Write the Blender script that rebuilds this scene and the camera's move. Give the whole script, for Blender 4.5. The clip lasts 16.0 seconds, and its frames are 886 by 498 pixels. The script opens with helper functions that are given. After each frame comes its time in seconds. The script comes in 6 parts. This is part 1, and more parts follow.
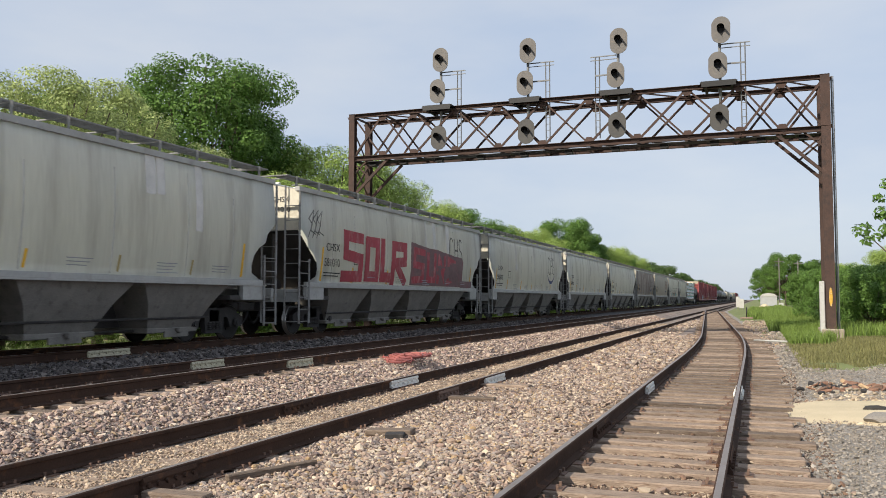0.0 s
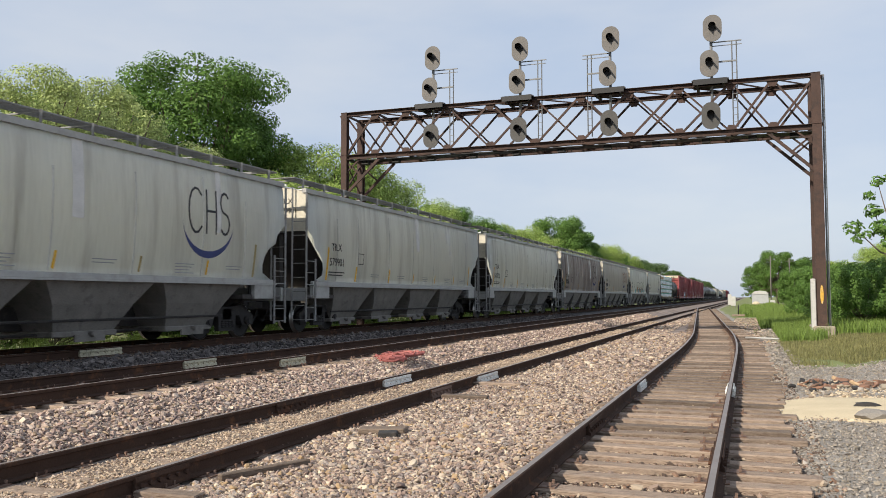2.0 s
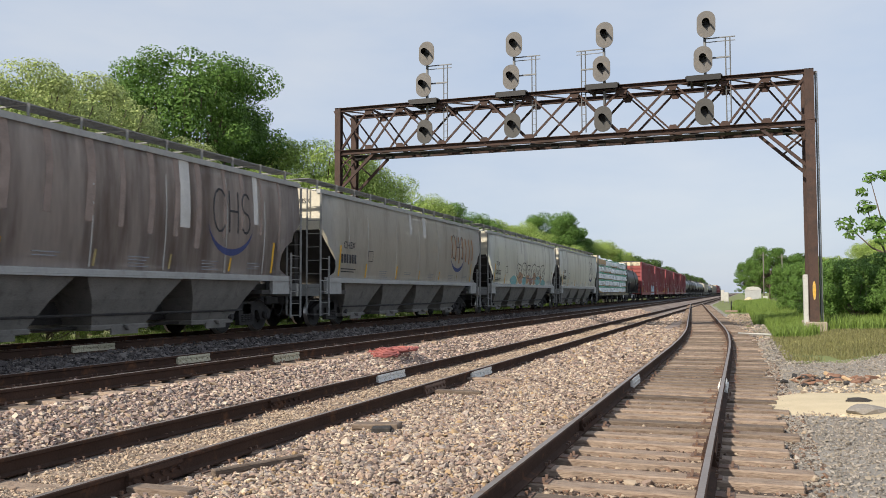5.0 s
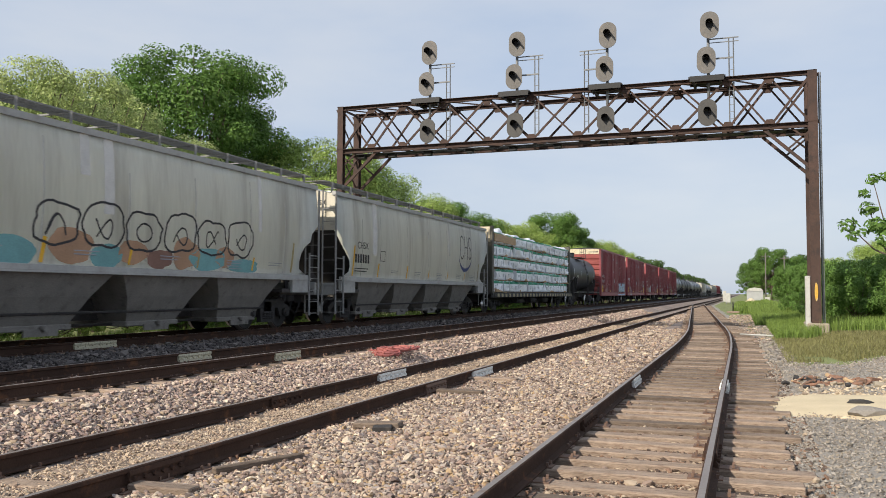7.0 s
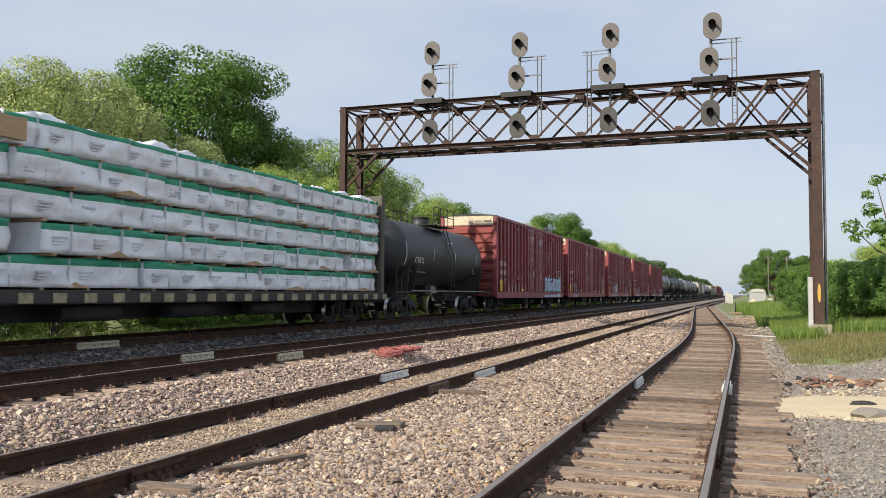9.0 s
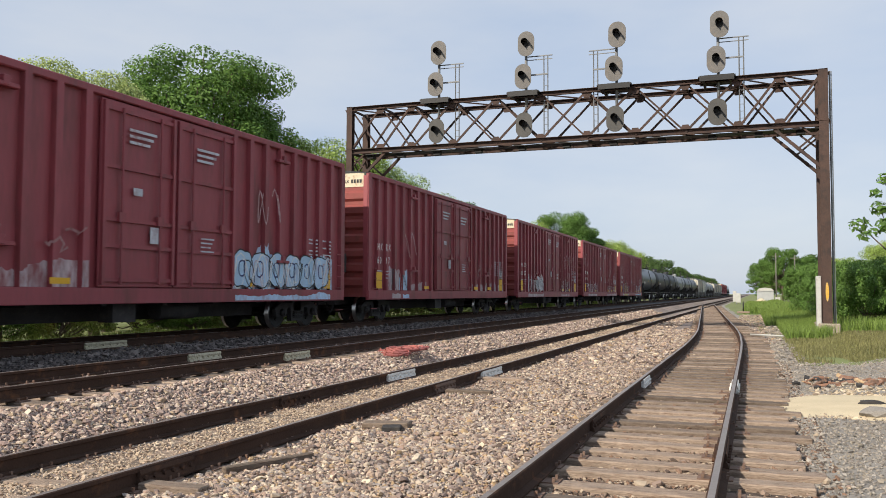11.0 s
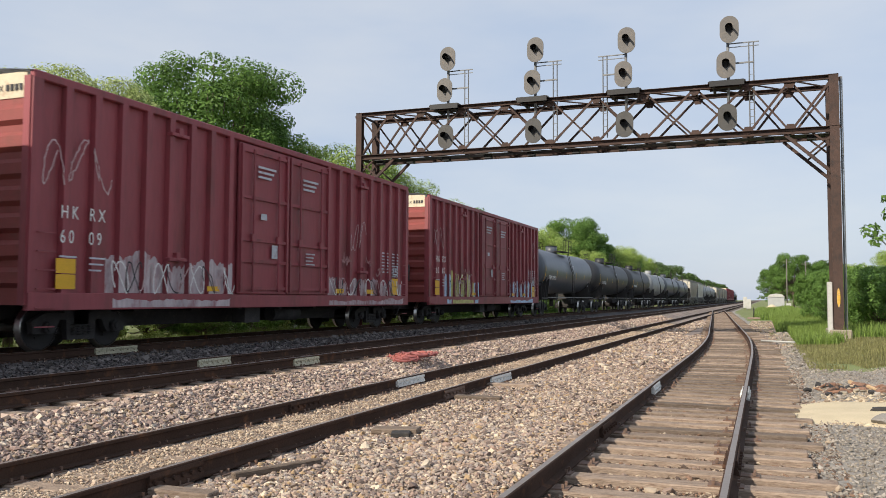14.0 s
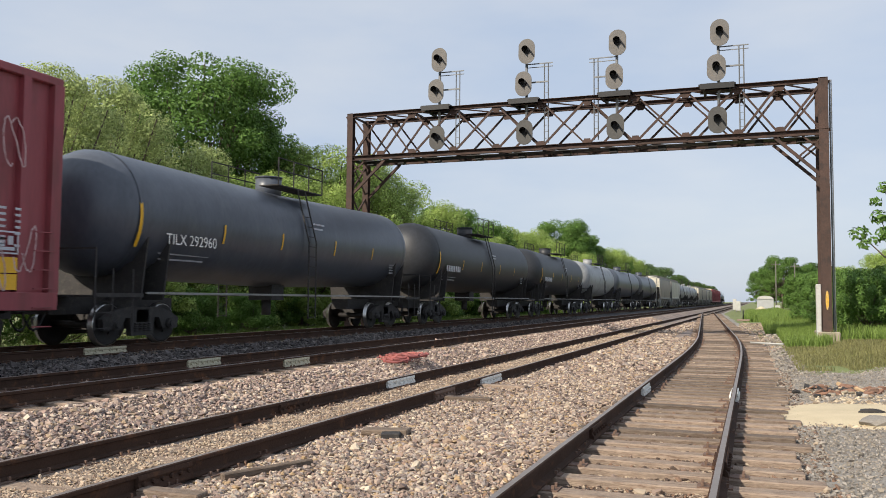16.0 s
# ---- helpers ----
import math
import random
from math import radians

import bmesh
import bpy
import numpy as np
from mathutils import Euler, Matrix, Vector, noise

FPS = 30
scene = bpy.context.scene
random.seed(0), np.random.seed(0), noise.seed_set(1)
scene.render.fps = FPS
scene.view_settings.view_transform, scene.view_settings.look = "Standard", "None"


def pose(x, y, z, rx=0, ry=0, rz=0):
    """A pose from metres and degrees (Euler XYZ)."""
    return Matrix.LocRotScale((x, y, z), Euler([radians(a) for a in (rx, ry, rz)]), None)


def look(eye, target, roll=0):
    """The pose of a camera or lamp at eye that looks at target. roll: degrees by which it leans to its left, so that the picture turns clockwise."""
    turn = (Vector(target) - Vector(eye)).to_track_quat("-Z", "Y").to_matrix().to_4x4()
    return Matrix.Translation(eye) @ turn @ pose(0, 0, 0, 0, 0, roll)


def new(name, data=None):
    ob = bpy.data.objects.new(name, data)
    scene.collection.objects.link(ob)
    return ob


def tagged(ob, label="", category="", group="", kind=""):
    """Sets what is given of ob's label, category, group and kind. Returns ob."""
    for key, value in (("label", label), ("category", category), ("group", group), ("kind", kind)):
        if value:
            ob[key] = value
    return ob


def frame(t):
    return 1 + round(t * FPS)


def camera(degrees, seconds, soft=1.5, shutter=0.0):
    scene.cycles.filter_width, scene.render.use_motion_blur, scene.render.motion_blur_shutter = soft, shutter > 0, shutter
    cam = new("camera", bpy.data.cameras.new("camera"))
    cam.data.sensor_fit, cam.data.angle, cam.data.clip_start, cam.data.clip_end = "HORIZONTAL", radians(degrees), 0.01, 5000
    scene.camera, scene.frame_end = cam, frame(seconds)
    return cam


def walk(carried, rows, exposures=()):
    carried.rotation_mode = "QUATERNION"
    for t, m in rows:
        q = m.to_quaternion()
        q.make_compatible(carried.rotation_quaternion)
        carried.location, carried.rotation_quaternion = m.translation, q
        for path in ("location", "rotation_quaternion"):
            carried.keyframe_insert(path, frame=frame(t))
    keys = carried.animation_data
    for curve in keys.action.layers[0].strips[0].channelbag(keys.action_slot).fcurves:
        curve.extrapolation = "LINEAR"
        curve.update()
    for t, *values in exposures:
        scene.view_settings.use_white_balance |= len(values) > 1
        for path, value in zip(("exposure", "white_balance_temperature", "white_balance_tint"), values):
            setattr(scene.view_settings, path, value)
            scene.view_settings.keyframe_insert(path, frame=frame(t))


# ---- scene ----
cam = camera(55.83, 16.0, soft=0.7, shutter=0.08)
walk(cam, [
    (0, pose(0, 0, 1.62, 93.441, -0.0, 20.488)),
    (0.5, pose(0, 0, 1.62, 93.447, 0.016, 20.307)),
    (1, pose(0, 0, 1.62, 93.434, 0.065, 20.163)),
    (1.5, pose(0, 0, 1.62, 93.397, 0.111, 20.096)),
    (2, pose(0, 0, 1.62, 93.331, 0.158, 19.988)),
    (2.5, pose(0, 0, 1.62, 93.256, 0.242, 19.861)),
    (3, pose(0, 0, 1.62, 93.143, 0.259, 19.716)),
    (3.5, pose(0, 0, 1.62, 93.059, 0.314, 19.611)),
    (4, pose(0, 0, 1.62, 93.024, 0.284, 19.572)),
    (6.5, pose(0, 0, 1.62, 93.045, -0.176, 19.661)),
    (7, pose(0, 0, 1.62, 92.985, -0.203, 19.676)),
    (7.5, pose(0, 0, 1.62, 92.967, -0.197, 19.681)),
    (8, pose(0, 0, 1.62, 92.987, -0.195, 19.697)),
    (8.5, pose(0, 0, 1.62, 92.991, -0.238, 19.773)),
    (9, pose(0, 0, 1.62, 93.02, -0.301, 19.835)),
    (11.5, pose(0, 0, 1.62, 92.973, -0.173, 20.387)),
    (12, pose(0, 0, 1.62, 92.972, -0.15, 20.452)),
    (12.5, pose(0, 0, 1.62, 93.019, -0.137, 20.577)),
    (13, pose(0, 0, 1.62, 93.102, -0.167, 20.754)),
    (13.5, pose(0, 0, 1.62, 93.23, -0.238, 20.879)),
    (14, pose(0, 0, 1.62, 93.372, -0.263, 20.926)),
    (14.5, pose(0, 0, 1.62, 93.452, -0.317, 20.851)),
    (15, pose(0, 0, 1.62, 93.511, -0.353, 20.654)),
    (15.5, pose(0, 0, 1.62, 93.518, -0.435, 20.453)),
    (16, pose(0, 0, 1.62, 93.45, -0.437, 20.282)),
], exposures=[(0, 0.40, 6600, 11), (16, 0.40, 6600, 11)])

# ---- light ----
SUN = Vector((-0.76, -1.36, 1.0)).normalized()
world = bpy.data.worlds.new("world")
scene.world = world
world.use_nodes = True
wn, wl = world.node_tree.nodes, world.node_tree.links
sky = wn.new("ShaderNodeTexSky")
sky.sky_type, sky.sun_disc = "NISHITA", False
sky.sun_elevation = math.asin(SUN.z)
sky.sun_rotation = math.atan2(SUN.x, SUN.y)
sky.air_density, sky.dust_density, sky.ozone_density = 1.0, 1.2, 1.5
wc = wn.new("ShaderNodeTexCoord")
wm = wn.new("ShaderNodeMapping")
wm.inputs["Scale"].default_value = (1.0, 1.0, 3.2)
wm.inputs["Location"].default_value = (2.6, 1.82, 0.0)
cloud = wn.new("ShaderNodeTexNoise")
cloud.inputs["Scale"].default_value = 2.2
cloud.inputs["Detail"].default_value = 5.0
cloud.inputs["Roughness"].default_value = 0.55
cr = wn.new("ShaderNodeValToRGB")
cr.color_ramp.elements[0].position, cr.color_ramp.elements[0].color = 0.36, (0.33, 0.40, 0.51, 1)
cr.color_ramp.elements[1].position, cr.color_ramp.elements[1].color = 0.66, (0.425, 0.468, 0.53, 1)
veil = wn.new("ShaderNodeVectorMath")
veil.operation = "SCALE"
veil.inputs["Scale"].default_value = 10.0
wmix = wn.new("ShaderNodeMixRGB")
wmix.inputs["Fac"].default_value = 0.86
wl.new(wc.outputs["Generated"], wm.inputs["Vector"])
wl.new(wm.outputs["Vector"], cloud.inputs["Vector"])
wl.new(cloud.outputs["Fac"], cr.inputs["Fac"])
wl.new(cr.outputs["Color"], veil.inputs[0])
wl.new(veil.outputs[0], wmix.inputs["Color2"])
wl.new(sky.outputs["Color"], wmix.inputs["Color1"])
wl.new(wmix.outputs["Color"], wn["Background"].inputs["Color"])
wn["Background"].inputs["Strength"].default_value = 0.115
sun = new("sun", bpy.data.lights.new("sun", "SUN"))
sun.data.energy, sun.data.angle, sun.data.color = 4.2, radians(0.8), (1.0, 0.915, 0.775)
sun.matrix_world = look((0, 0, 60), Vector((0, 0, 60)) - SUN)


# ---- materials ----
def mat(name, col, rough=0.7, metal=0.0, var=0.18, scale=3.0, fine=40.0, bump=0.15, stain=None, amount=0.5, stretch=(1, 1, 1), island=0.0, spec=0.5):
    """A surface with broad and fine variation, a second colour as dirt or rust, and fine relief."""
    m = bpy.data.materials.new(name)
    m.use_nodes = True
    n, l = m.node_tree.nodes, m.node_tree.links
    b = n["Principled BSDF"]
    b.inputs["Roughness"].default_value, b.inputs["Metallic"].default_value = rough, metal
    b.inputs["Specular IOR Level"].default_value = spec
    tc, info = n.new("ShaderNodeTexCoord"), n.new("ShaderNodeObjectInfo")
    add = n.new("ShaderNodeVectorMath")
    mul = n.new("ShaderNodeVectorMath")
    mul.operation = "MULTIPLY"
    mul.inputs[1].default_value = stretch
    off = n.new("ShaderNodeMath")
    off.operation, off.inputs[1].default_value = "MULTIPLY", 37.0
    l.new(info.outputs["Random"], off.inputs[0])
    l.new(tc.outputs["Object"], mul.inputs[0])
    l.new(mul.outputs[0], add.inputs[0])
    l.new(off.outputs[0], add.inputs[1])
    big, small = n.new("ShaderNodeTexNoise"), n.new("ShaderNodeTexNoise")
    big.inputs["Scale"].default_value, small.inputs["Scale"].default_value = scale, fine
    big.inputs["Detail"].default_value, small.inputs["Detail"].default_value = 4.0, 3.0
    l.new(add.outputs[0], big.inputs["Vector"])
    l.new(add.outputs[0], small.inputs["Vector"])
    last = None
    r = n.new("ShaderNodeValToRGB")
    lo, hi = [max(0, c * (1 - var)) for c in col], [min(1, c * (1 + var)) for c in col]
    r.color_ramp.elements[0].position, r.color_ramp.elements[1].position = 0.3, 0.7
    r.color_ramp.elements[0].color, r.color_ramp.elements[1].color = (*lo, 1), (*hi, 1)
    mixf = n.new("ShaderNodeMath")
    mixf.operation = "MULTIPLY_ADD"
    mixf.inputs[1].default_value, mixf.inputs[2].default_value = 0.45, 0.0
    half = n.new("ShaderNodeMath")
    half.operation = "MULTIPLY_ADD"
    half.inputs[1].default_value = 0.55
    l.new(small.outputs["Fac"], mixf.inputs[0])
    l.new(big.outputs["Fac"], half.inputs[0])
    l.new(mixf.outputs[0], half.inputs[2])
    l.new(half.outputs[0], r.inputs["Fac"])
    last = r.outputs["Color"]
    if stain:
        s2 = n.new("ShaderNodeTexNoise")
        s2.inputs["Scale"].default_value, s2.inputs["Detail"].default_value = scale * 1.9, 6.0
        s2.inputs["Roughness"].default_value = 0.65
        l.new(add.outputs[0], s2.inputs["Vector"])
        sr = n.new("ShaderNodeValToRGB")
        sr.color_ramp.elements[0].position, sr.color_ramp.elements[1].position = 0.62 - 0.25 * amount, 0.8 - 0.2 * amount
        l.new(s2.outputs["Fac"], sr.inputs["Fac"])
        mx = n.new("ShaderNodeMixRGB")
        mx.inputs["Color2"].default_value = (*stain, 1)
        l.new(sr.outputs["Color"], mx.inputs["Fac"])
        l.new(last, mx.inputs["Color1"])
        last = mx.outputs["Color"]
    if island:
        geo = n.new("ShaderNodeNewGeometry")
        hsv = n.new("ShaderNodeHueSaturation")
        mr = n.new("ShaderNodeMapRange")
        mr.inputs["To Min"].default_value, mr.inputs["To Max"].default_value = 1 - island, 1 + island
        both = n.new("ShaderNodeMath")
        both.operation = "FRACT"
        sm = n.new("ShaderNodeMath")
        l.new(geo.outputs["Random Per Island"], sm.inputs[0])
        l.new(info.outputs["Random"], sm.inputs[1])
        l.new(sm.outputs[0], both.inputs[0])
        l.new(both.outputs[0], mr.inputs["Value"])
        l.new(mr.outputs[0], hsv.inputs["Value"])
        l.new(last, hsv.inputs["Color"])
        last = hsv.outputs["Color"]
    l.new(last, b.inputs["Base Color"])
    if bump:
        bp = n.new("ShaderNodeBump")
        bp.inputs["Strength"].default_value, bp.inputs["Distance"].default_value = bump, 0.02
        l.new(small.outputs["Fac"], bp.inputs["Height"])
        l.new(bp.outputs["Normal"], b.inputs["Normal"])
    return m


M = {}
M["ballast"] = mat("ballast", (0.22, 0.175, 0.15), 0.95, var=0.45, scale=0.6, fine=26, bump=1.0, stain=(0.25, 0.17, 0.12), amount=0.35)
M["gravel"] = mat("gravel", (0.25, 0.23, 0.205), 0.95, var=0.3, scale=0.8, fine=45, bump=0.8, stain=(0.22, 0.2, 0.17), amount=0.3)
M["sand"] = mat("sand", (0.55, 0.46, 0.31), 0.95, var=0.15, scale=2, fine=60, bump=0.5)
M["tie"] = mat("tie_wood", (0.235, 0.178, 0.135), 0.9, var=0.4, scale=5, fine=34, bump=0.6, stretch=(0.7, 4, 4), stain=(0.12, 0.075, 0.052), amount=0.5, island=0.45)
M["rail"] = mat("rail_rust", (0.062, 0.037, 0.027), 0.9, spec=0.15, var=0.3, scale=2, fine=50, bump=0.2, stain=(0.16, 0.075, 0.04), amount=0.25)
M["railhead"] = mat("rail_head", (0.30, 0.26, 0.235), 0.5, 0.6, var=0.15, scale=2, fine=30, bump=0.05, stain=(0.25, 0.16, 0.11), amount=0.3)
M["plate"] = mat("tie_plate_steel", (0.15, 0.095, 0.07), 0.8, var=0.3, scale=8, bump=0.3, stain=(0.2, 0.09, 0.045), amount=0.4)
M["joint"] = mat("painted_joint", (0.74, 0.74, 0.70), 0.6, var=0.15, scale=14, bump=0.3, stain=(0.16, 0.12, 0.09), amount=0.35)
M["joint_y"] = mat("cream_joint", (0.50, 0.46, 0.33), 0.6, var=0.15, scale=14, bump=0.3, stain=(0.12, 0.10, 0.08), amount=0.45)
M["grass"] = mat("grass_ground", (0.15, 0.18, 0.06), 0.95, var=0.35, scale=0.7, fine=20, bump=0.8, stain=(0.24, 0.21, 0.10), amount=0.4)
M["blade"] = mat("grass_blade", (0.17, 0.25, 0.05), 0.7, var=0.2, scale=0.7, fine=20, bump=0, island=0.35)
M["leaf"] = mat("leaf", (0.115, 0.210, 0.045), 0.6, var=0.2, scale=0.4, fine=3, bump=0, island=0.4, spec=0.25)
M["leaf_light"] = mat("leaf_light", (0.30, 0.40, 0.105), 0.6, var=0.2, scale=0.4, fine=3, bump=0, island=0.4, spec=0.25)
M["leaf_far"] = mat("leaf_far", (0.085, 0.14, 0.045), 0.7, var=0.2, scale=0.2, fine=3, bump=0, island=0.4, spec=0.2)
M["bark"] = mat("bark", (0.12, 0.09, 0.07), 0.9, var=0.3, scale=4, bump=0.6)
M["rust"] = mat("rusted_steel", (0.062, 0.035, 0.027), 0.82, var=0.35, scale=1.6, fine=30, bump=0.3, stain=(0.03, 0.022, 0.02), amount=0.5)
M["target"] = mat("signal_target", (0.13, 0.122, 0.115), 0.7, var=0.15, scale=3, bump=0.1, stain=(0.2, 0.17, 0.14), amount=0.3)
M["target_dark"] = mat("signal_target_back", (0.06, 0.058, 0.055), 0.7, var=0.2, scale=3, bump=0.1, stain=(0.08, 0.07, 0.06), amount=0.3)
M["black"] = mat("black_paint", (0.009, 0.009, 0.010), 0.6, var=0.3, scale=3, bump=0.1)
M["galv"] = mat("galvanised", (0.17, 0.175, 0.18), 0.6, 0.2, var=0.12, scale=5, bump=0.05)
M["concrete"] = mat("concrete", (0.32, 0.275, 0.21), 0.9, var=0.15, scale=2, bump=0.4)
M["hopper"] = mat("hopper_grey", (0.76, 0.765, 0.72), 0.6, var=0.10, scale=0.7, fine=14, bump=0.04, stain=(0.55, 0.54, 0.50), amount=0.5, stretch=(1, 1.3, 0.13))
M["hopper_cream"] = mat("hopper_cream", (0.60, 0.575, 0.52), 0.62, var=0.10, scale=0.7, fine=14, bump=0.04, stain=(0.42, 0.38, 0.33), amount=0.45, stretch=(1, 1, 0.25))
M["hopper_brown"] = mat("hopper_dirty", (0.52, 0.47, 0.43), 0.7, var=0.15, scale=0.7, fine=14, bump=0.04, stain=(0.24, 0.19, 0.165), amount=0.75, stretch=(1, 1, 0.12))
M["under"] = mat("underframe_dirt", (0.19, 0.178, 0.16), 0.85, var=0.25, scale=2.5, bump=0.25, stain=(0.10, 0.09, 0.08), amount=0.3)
M["truck"] = mat("truck_dirt", (0.034, 0.031, 0.030), 0.8, var=0.35, scale=4, bump=0.3, stain=(0.075, 0.065, 0.055), amount=0.3)
M["wheel"] = mat("wheel_steel", (0.020, 0.017, 0.016), 0.7, 0.2, var=0.3, scale=4, bump=0.1)
M["tread"] = mat("wheel_tread", (0.5, 0.49, 0.47), 0.3, 1.0, var=0.1, bump=0)
M["box"] = mat("boxcar_red", (0.275, 0.056, 0.067), 0.52, var=0.16, scale=0.8, fine=12, bump=0.05, stain=(0.165, 0.045, 0.045), amount=0.5, stretch=(1, 1, 0.2))
M["box_end"] = mat("boxcar_end", (0.245, 0.052, 0.046), 0.65, var=0.15, scale=1.2, bump=0.05, stain=(0.19, 0.05, 0.04), amount=0.4)
M["tank"] = mat("tank_black", (0.070, 0.080, 0.100), 0.38, var=0.25, scale=0.8, fine=10, bump=0.03, stain=(0.095, 0.105, 0.124), amount=0.4, stretch=(1, 1, 0.4))
M["tank_grey"] = mat("tank_grey", (0.30, 0.31, 0.32), 0.5, var=0.2, scale=0.8, fine=10, bump=0.03, stain=(0.17, 0.16, 0.15), amount=0.4)
M["white"] = mat("white_paint", (0.72, 0.72, 0.70), 0.6, var=0.1, bump=0.02)
M["yellow"] = mat("yellow_sheet", (0.75, 0.42, 0.02), 0.5, var=0.12, bump=0.02)
M["letter"] = mat("black_letters", (0.03, 0.03, 0.035), 0.7, var=0.1, bump=0)
M["blue"] = mat("blue_swoosh", (0.035, 0.05, 0.16), 0.7, var=0.2, bump=0)
M["wrap"] = mat("white_wrap", (0.84, 0.86, 0.89), 0.4, var=0.08, scale=3, fine=7, bump=0.9, stain=(0.68, 0.70, 0.74), amount=0.3)
M["green"] = mat("green_print", (0.02, 0.27, 0.15), 0.5, var=0.2, bump=0.1)
M["lumber"] = mat("bare_wood", (0.46, 0.32, 0.19), 0.85, var=0.2, scale=3, stretch=(6, 0.5, 6), bump=0.3)
M["orange"] = mat("orange_cable", (0.34, 0.105, 0.09), 0.6, var=0.25, bump=0.05)
M["red_graffiti"] = mat("red_spray", (0.31, 0.03, 0.048), 0.65, var=0.3, scale=1.6, fine=9, bump=0.02, stain=(0.46, 0.24, 0.24), amount=0.42, stretch=(1, 1, 0.5))
M["teal"] = mat("teal_spray", (0.16, 0.36, 0.37), 0.65, var=0.25, scale=2, bump=0.02)
M["tan_spray"] = mat("tan_spray", (0.42, 0.25, 0.15), 0.65, var=0.25, scale=2, bump=0.02)
M["olive"] = mat("olive_spray", (0.42, 0.37, 0.06), 0.65, var=0.25, scale=2, bump=0.02)
M["pale"] = mat("pale_spray", (0.5, 0.52, 0.56), 0.65, var=0.25, scale=2, bump=0.02, stain=(0.28, 0.15, 0.16), amount=0.4)
M["pink"] = mat("faded_chalk", (0.33, 0.17, 0.17), 0.7, var=0.3, scale=3, bump=0, stain=(0.17, 0.05, 0.05), amount=0.6)
M["roofgrey"] = mat("shed_metal", (0.40, 0.41, 0.41), 0.6, 0.2, var=0.1, bump=0.05)


def translucent(m, amount):
    """Leaves let some light through."""
    n, l = m.node_tree.nodes, m.node_tree.links
    b, out = n["Principled BSDF"], n["Material Output"]
    src = b.inputs["Base Color"].links[0].from_socket
    t, mx = n.new("ShaderNodeBsdfTranslucent"), n.new("ShaderNodeMixShader")
    mx.inputs["Fac"].default_value = amount
    l.new(src, t.inputs["Color"])
    l.new(b.outputs[0], mx.inputs[1])
    l.new(t.outputs[0], mx.inputs[2])
    l.new(mx.outputs[0], out.inputs["Surface"])


for k in ("leaf", "leaf_light", "leaf_far", "blade"):
    translucent(M[k], 0.28)


def stone_mat(name, cols):
    """Broken stone: each piece takes one of a few colours."""
    m = mat(name, (0.4, 0.35, 0.3), 0.9, var=0.2, scale=12, fine=70, bump=0.35)
    n, l = m.node_tree.nodes, m.node_tree.links
    b = n["Principled BSDF"]
    src = b.inputs["Base Color"].links[0].from_socket
    geo, r, mul = n.new("ShaderNodeNewGeometry"), n.new("ShaderNodeValToRGB"), n.new("ShaderNodeMixRGB")
    mul.blend_type, mul.inputs["Fac"].default_value = "OVERLAY", 0.5
    r.color_ramp.interpolation = "CONSTANT"
    while len(r.color_ramp.elements) < len(cols):
        r.color_ramp.elements.new(0.5)
    for i, c in enumerate(cols):
        r.color_ramp.elements[i].position = i / len(cols)
        r.color_ramp.elements[i].color = (*c, 1)
    l.new(geo.outputs["Random Per Island"], r.inputs["Fac"])
    l.new(r.outputs["Color"], mul.inputs["Color1"])
    l.new(src, mul.inputs["Color2"])
    l.new(mul.outputs["Color"], b.inputs["Base Color"])
    return m


M["stone"] = stone_mat("stone", [(0.43, 0.345, 0.29), (0.30, 0.24, 0.22), (0.52, 0.45, 0.375), (0.35, 0.26, 0.22), (0.20, 0.16, 0.15), (0.46, 0.36, 0.29), (0.64, 0.57, 0.48), (0.42, 0.31, 0.19), (0.34, 0.305, 0.29), (0.14, 0.11, 0.10), (0.48, 0.41, 0.33), (0.27, 0.21, 0.18), (0.40, 0.355, 0.33), (0.24, 0.20, 0.175)])
M["sand_grit"] = stone_mat("sand_grit", [(0.55, 0.48, 0.36), (0.40, 0.34, 0.26), (0.62, 0.55, 0.43), (0.33, 0.27, 0.21)])
M["mauve_stone"] = stone_mat("mauve_stone", [(0.44, 0.355, 0.31), (0.34, 0.265, 0.24), (0.56, 0.48, 0.42), (0.41, 0.305, 0.27), (0.23, 0.18, 0.17), (0.49, 0.395, 0.34), (0.63, 0.56, 0.49), (0.30, 0.245, 0.23), (0.38, 0.30, 0.22)])
M["tan_grit"] = stone_mat("tan_grit", [(0.48, 0.40, 0.31), (0.40, 0.32, 0.24), (0.57, 0.50, 0.40), (0.34, 0.27, 0.21), (0.52, 0.42, 0.33), (0.27, 0.21, 0.17)])
M["brown_stone"] = stone_mat("brown_stone", [(0.22, 0.17, 0.135), (0.30, 0.23, 0.19), (0.13, 0.095, 0.075), (0.44, 0.37, 0.29), (0.09, 0.065, 0.055), (0.24, 0.155, 0.11)])
M["siding_dirt"] = mat("siding_dirt", (0.085, 0.062, 0.05), 0.95, var=0.5, scale=2, fine=30, bump=1.0, stain=(0.16, 0.10, 0.07), amount=0.3)
# oily dark grey stone, darkened further by the train's shade in its colours
M["shaded_dark_stone"] = stone_mat("shaded_dark_stone", [(0.10, 0.092, 0.094), (0.14, 0.13, 0.132), (0.06, 0.056, 0.058), (0.12, 0.106, 0.105), (0.20, 0.185, 0.18), (0.085, 0.077, 0.078)])
M["grit"] = stone_mat("grit", [(0.29, 0.275, 0.25), (0.36, 0.335, 0.30), (0.20, 0.19, 0.175), (0.32, 0.29, 0.24), (0.42, 0.40, 0.37), (0.25, 0.23, 0.21)])
